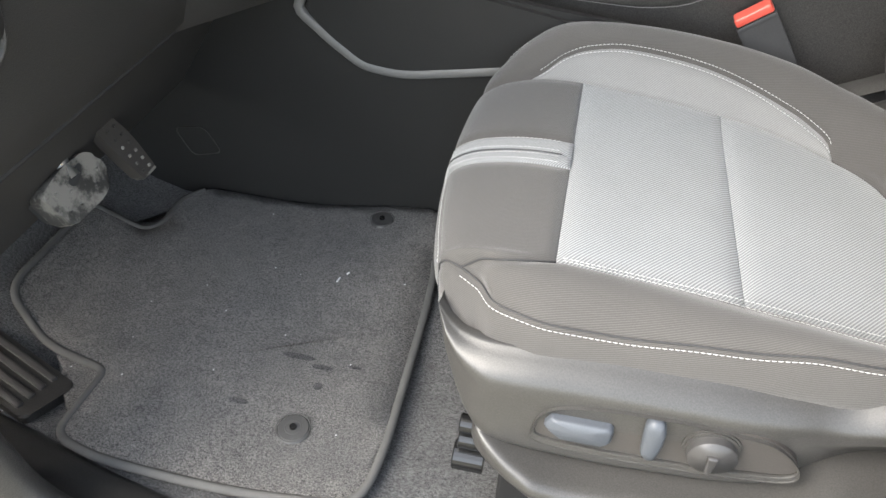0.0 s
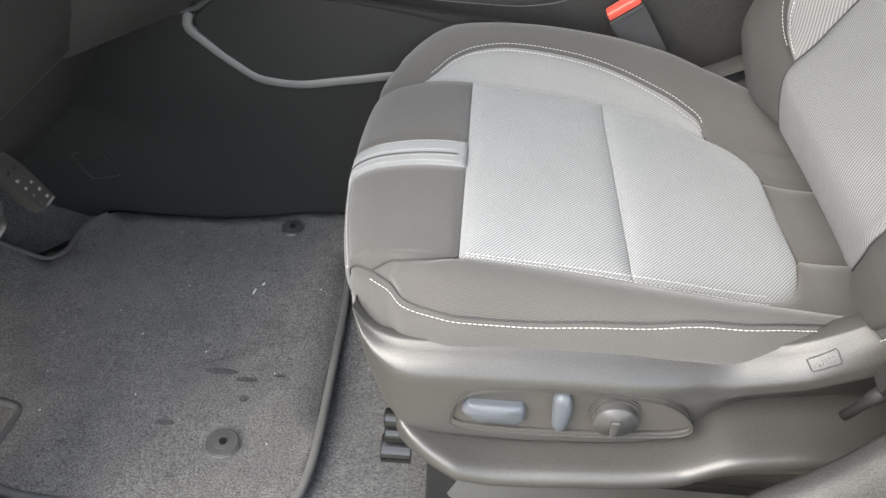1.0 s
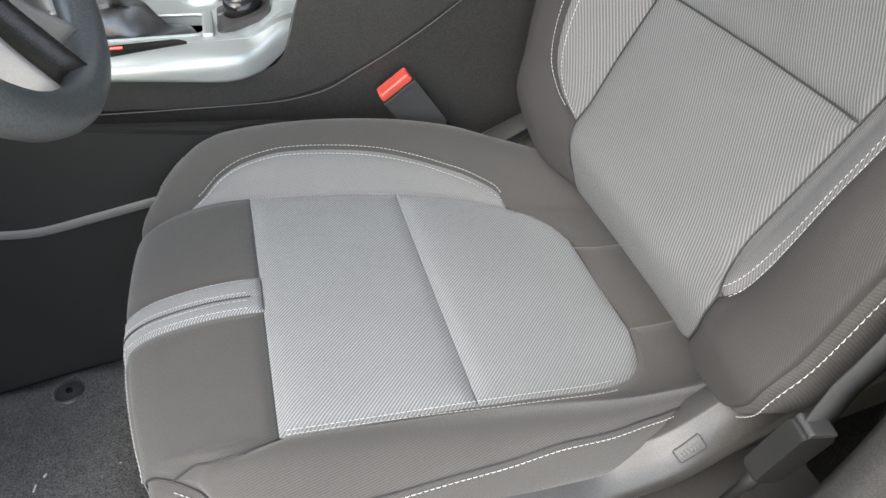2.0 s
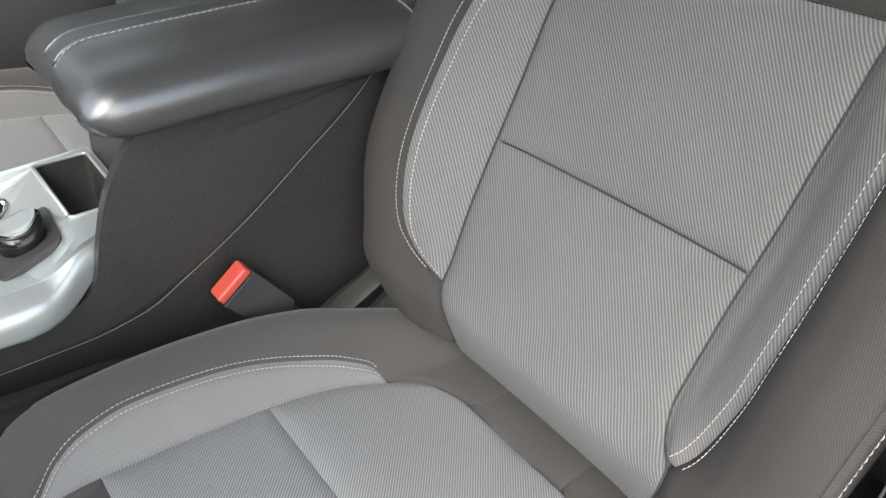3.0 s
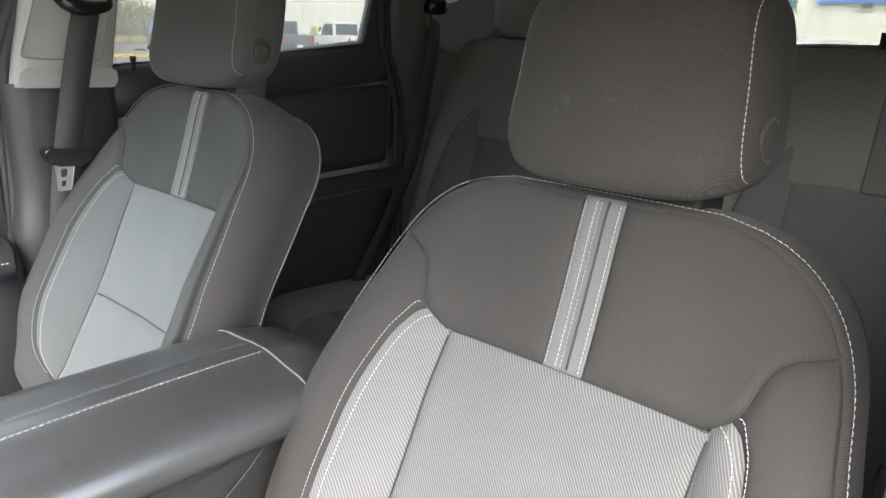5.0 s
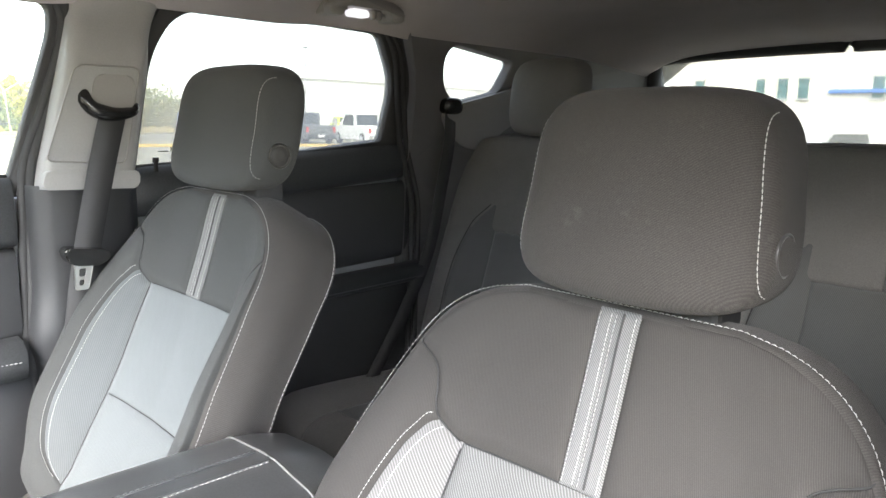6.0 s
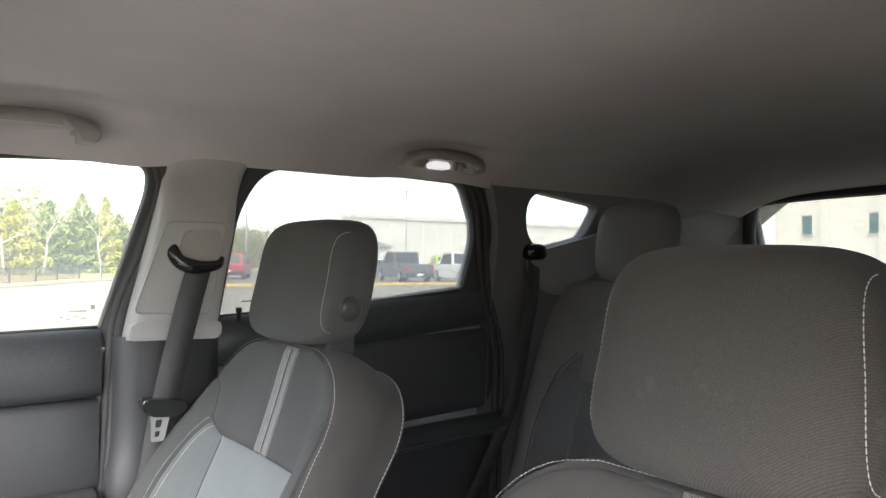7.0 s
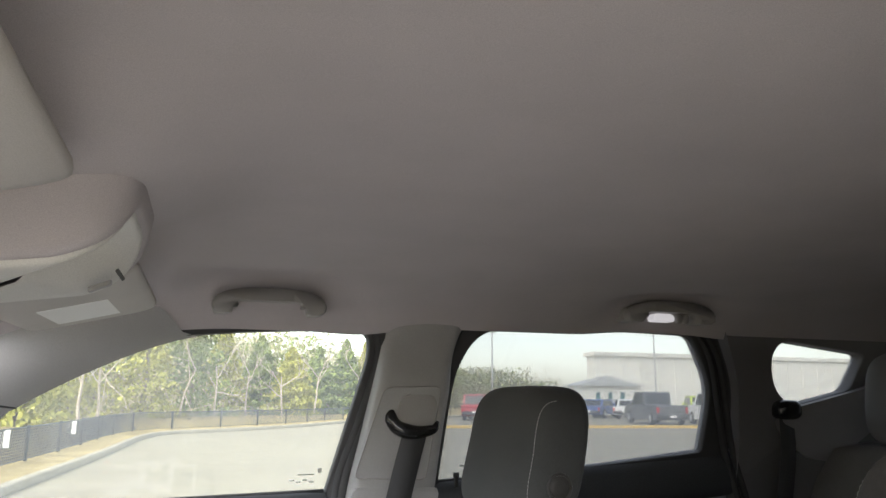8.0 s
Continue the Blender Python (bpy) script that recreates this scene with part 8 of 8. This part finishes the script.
# buildings
def shed(name, label, lo, hi, windows=(), ridge=0.0):
    b = thing(name, label, "building")
    part("wall", box(lo, hi, 0.05, 1), M["wall_white"], b)
    if ridge:
        x0, y0, x1, y1, z = lo[0] - 0.4, lo[1] - 0.4, hi[0] + 0.4, hi[1] + 0.4, hi[2]
        xm = (x0 + x1) / 2
        bm = bmesh.new()
        v = [bm.verts.new(p) for p in ((x0, y0, z), (x1, y0, z), (xm, y0, z + ridge), (x0, y1, z), (x1, y1, z), (xm, y1, z + ridge))]
        for f in ((0, 1, 2), (5, 4, 3), (0, 2, 5, 3), (1, 4, 5, 2), (0, 3, 4, 1)):
            bm.faces.new([v[i] for i in f])
        part("roof", bm, M["roof_grey"], b)
    else:
        part("roof", box((lo[0] - 0.25, lo[1] - 0.25, hi[2]), (hi[0] + 0.25, hi[1] + 0.25, hi[2] + 0.45), 0.05, 1), M["wall_white"], b)
    for w0, w1 in windows:
        w = part("window", box(w0, w1, 0.02, 1), M["pane_teal"], b)
        c0 = [min(p, q) for p, q in zip(w0, w1)]
        c1 = [max(p, q) for p, q in zip(w0, w1)]
        part("frame", box((c0[0] - 0.02, c0[1] - 0.08, c1[2]), (c1[0] + 0.02, c1[1] + 0.08, c1[2] + 0.10), 0.01, 1), M["roof_grey"], w)
        part("sill", box((c0[0] - 0.05, c0[1] - 0.10, c0[2] - 0.10), (c1[0] + 0.05, c1[1] + 0.10, c0[2]), 0.01, 1), M["roof_grey"], w)
    return b


hall = shed("warehouse", "long cream metal-clad warehouse with flat roof", (35.6, 63, GZ), (85, 64.6, 5.6))
for k in range(24):
    part("cladding_rib", box((36.6 + k * 2, 62.93, GZ), (36.72 + k * 2, 63.02, 5.6), 0), M["wall_white"], hall)
low_shed = shed("gabled_shed", "cream gabled shed before the warehouse", (32.4, 61.2, GZ), (39.4, 62.6, 2.7), [((34.6 + 1.3 * k, 61.1, 1.5), (35.0 + 1.3 * k, 61.22, 2.1)) for k in range(3)], 0.95)
office = shed("office_building", "cream rendered two-storey building with narrow teal windows", (40, -34, GZ), (58, 21.5, 5.9), [((39.9, y - 0.24, 3.1), (40.02, y + 0.24, 4.1)) for y in (19.6, 16.1, 14.95, 13.9, 10.4, 9.3, 8.2, 4.5, 3.4, -2.0, -3.2)])
part("fascia", box((39.7, -34, 3.33), (40.0, 12.6, 3.52), 0.02, 1), M["blue_band"], office, "blue fascia band")
for y in (15.6, 18.6, 6.0, 1.0, -8.0):
    part("pilaster", box((39.8, y - 0.25, GZ), (40.0, y + 0.25, 5.9), 0.02, 1), M["wall_white"], office)


def lamp_post(x, y, h):
    p = thing("street_lamp", "tall grey car park lamp post", "street lamp", (x, y, GZ), "lamp posts")
    tube("pole", [(0, 0, 0), (0, 0, h)], [0.11, 0.07], M["roof_grey"], p, 10)
    part("head", box((-0.35, -0.15, h), (0.35, 0.15, h + 0.14), 0.03), M["roof_grey"], p)
    part("base", box((-0.25, -0.25, 0), (0.25, 0.25, 0.5), 0.03), M["kerb"], p)


lamp_post(24.5, 62, 7.4)
lamp_post(41, 61, 8.3)


def vehicle(name, label, m, paint, kind):
    """A parked car, suv or pickup: its nose towards +x, its base at the origin."""
    v = thing(name, label, "vehicle", group="parked vehicles")
    v.matrix_basis = m
    P = M[paint]
    if kind == "pickup":
        L, H, belt_z, cab, bed = 5.6, 1.92, 1.12, (-0.55, 1.35), True
    elif kind == "suv":
        L, H, belt_z, cab, bed = 4.7, 1.72, 1.02, (-2.15, 1.05), False
    else:
        L, H, belt_z, cab, bed = 4.6, 1.46, 0.92, (-1.6, 0.95), False
    W = 0.95
    h = L / 2
    prof = [(-h, 0.45), (-h, belt_z - 0.06), (-h + 0.06, belt_z), (cab[1] + 0.55, belt_z + 0.02), (h - 0.25, belt_z - 0.08), (h - 0.04, belt_z - 0.22), (h, 0.42), (h - 0.2, 0.30), (-h + 0.15, 0.30)]
    part("body", slab(rounded(prof, [0.05, 0.03, 0.05, 0.2, 0.12, 0.1, 0.08, 0.05, 0.05], 4), -W, W, "y", 0.08, 3), P, v)
    rake = 0.28 if kind != "pickup" else 0.1
    cabp = [(cab[0] - 0.04, belt_z - 0.02), (cab[0] + rake, H - 0.04), (cab[0] + rake + 0.15, H), (cab[1] - 0.55, H), (cab[1] - 0.35, H - 0.05), (cab[1] + 0.45, belt_z - 0.02)]
    c = part("cabin", slab(rounded(cabp, [0.02, 0.08, 0.1, 0.15, 0.1, 0.02], 4), -W + 0.10, W - 0.10, "y", 0.09, 3), P, v)
    sidep = [(cab[0] + 0.16, belt_z + 0.03), (cab[0] + rake + 0.12, H - 0.12), (cab[1] - 0.50, H - 0.12), (cab[1] + 0.12, belt_z + 0.03)]
    for sy in (-1, 1):
        part("side_window", slab(rounded(sidep, 0.05, 3), sy * (W - 0.105), sy * (W - 0.085), "y", 0.002), M["car_glass"], c)
        part("mirror", box((cab[1] - 0.15, sy * (W + 0.02) - 0.08, belt_z + 0.05), (cab[1] + 0.02, sy * (W + 0.02) + 0.08, belt_z + 0.22), 0.03), P, v)
    k0, k1 = (cab[0] - 0.03, belt_z + 0.06), (cab[0] + rake - 0.03, H - 0.10)
    bm = bmesh.new()
    pts = [bm.verts.new((a + o, y, z)) for o in (-0.015, 0.03) for a, z in (k0, k1) for y in (-W + 0.24, W - 0.24)]
    bmesh.ops.convex_hull(bm, input=pts)
    part("rear_window", bm, M["car_glass"], c)
    bm = bmesh.new()
    pts = [bm.verts.new((a + o, y, z)) for o in (-0.03, 0.02) for a, z in ((cab[1] + 0.36, belt_z + 0.06), (cab[1] - 0.36, H - 0.10)) for y in (-W + 0.22, W - 0.22)]
    bmesh.ops.convex_hull(bm, input=pts)
    part("windscreen", bm, M["car_glass"], c)
    if bed:
        part("bed_floor", box((-h + 0.1, -W + 0.14, belt_z - 0.02), (cab[0] - 0.08, W - 0.14, belt_z + 0.012), 0.01), M["car_black"], v)
        part("tailgate_panel", box((-h - 0.015, -W + 0.22, 0.68), (-h + 0.05, W - 0.22, belt_z - 0.06), 0.02), P, v)
    part("bumper", box((-h - 0.10, -W + 0.06, 0.38), (-h + 0.15, W - 0.06, 0.60), 0.05), M["chrome"] if kind == "pickup" and paint == "car_white" else M["car_black"], v)
    part("bumper", box((h - 0.15, -W + 0.06, 0.36), (h + 0.08, W - 0.06, 0.60), 0.05), M["car_black"], v)
    part("number_plate", box((-h - 0.118, -0.20, 0.48 if not bed else 0.42), (-h - 0.098, 0.20, 0.62 if not bed else 0.56), 0.005), M["label"], v)
    for sy in (-1, 1):
        part("tail_lamp", box((-h - 0.02, sy * (W - 0.10) - 0.08, belt_z - 0.42), (-h + 0.10, sy * (W - 0.10) + 0.08, belt_z - 0.10), 0.02), M["lamp_red"], v)
        part("headlamp", box((h - 0.14, sy * (W - 0.22) - 0.14, belt_z - 0.36), (h - 0.02, sy * (W - 0.22) + 0.14, belt_z - 0.20), 0.02), M["lens"], v)
        for x in (-h + 0.95, h - 0.95):
            bm = bmesh.new()
            bmesh.ops.create_cone(bm, cap_ends=True, segments=28, radius1=0.37, radius2=0.37, depth=0.24)
            bmesh.ops.bevel(bm, geom=[e for e in bm.edges if e.calc_face_angle(0) > 1], offset=0.04, segments=2, affect="EDGES")
            w = part("wheel", bm, M["tyre"], v, smooth=True)
            w.matrix_basis = pose(x, sy * (W - 0.08), 0.37, 90, 0, 0)
            bm = bmesh.new()
            bmesh.ops.create_cone(bm, cap_ends=True, segments=24, radius1=0.22, radius2=0.20, depth=0.27)
            part("rim", bm, M["car_silver"], w, smooth=False)
    return v


vehicle("pickup_truck", "dark grey pickup truck parked on the lot", pose(25.9, 38.8, GZ, 0, 0, 77), "car_grey", "pickup")
vehicle("pickup_truck", "white pickup truck with a chrome bumper", pose(28.6, 36.2, GZ, 0, 0, 76), "car_white", "pickup")
vehicle("parked_car", "red suv parked on the far row", pose(17.8, 47.5, GZ, 0, 0, 62), "car_red", "suv")
vehicle("parked_car", "blue suv parked on the far row", pose(22.0, 46.0, GZ, 0, 0, 62), "car_blue", "suv")
vehicle("parked_car", "white van-like suv parked far off", pose(30.5, 60, GZ, 0, 0, 5), "car_white", "suv")
vehicle("parked_car", "silver saloon parked far off", pose(33.0, 55, GZ, 0, 0, 20), "car_silver", "car")
vehicle("parked_car", "blue saloon parked far off", pose(29.6, 52, GZ, 0, 0, 40), "car_blue", "car")
vehicle("parked_car", "white saloon parked far off", pose(31.0, 49, GZ, 0, 0, 40), "car_white", "car")
vehicle("parked_car", "yellow suv parked behind the trucks", pose(34.5, 46.0, GZ, 0, 0, 62), "car_lime", "suv")
vehicle("parked_car", "lime green car parked behind the tailgate", pose(11.5, 0.6, GZ, 0, 0, 175), "car_lime", "car")
vehicle("parked_car", "white car parked behind the tailgate", pose(16.0, 5.2, GZ, 0, 0, 175), "car_white", "car")
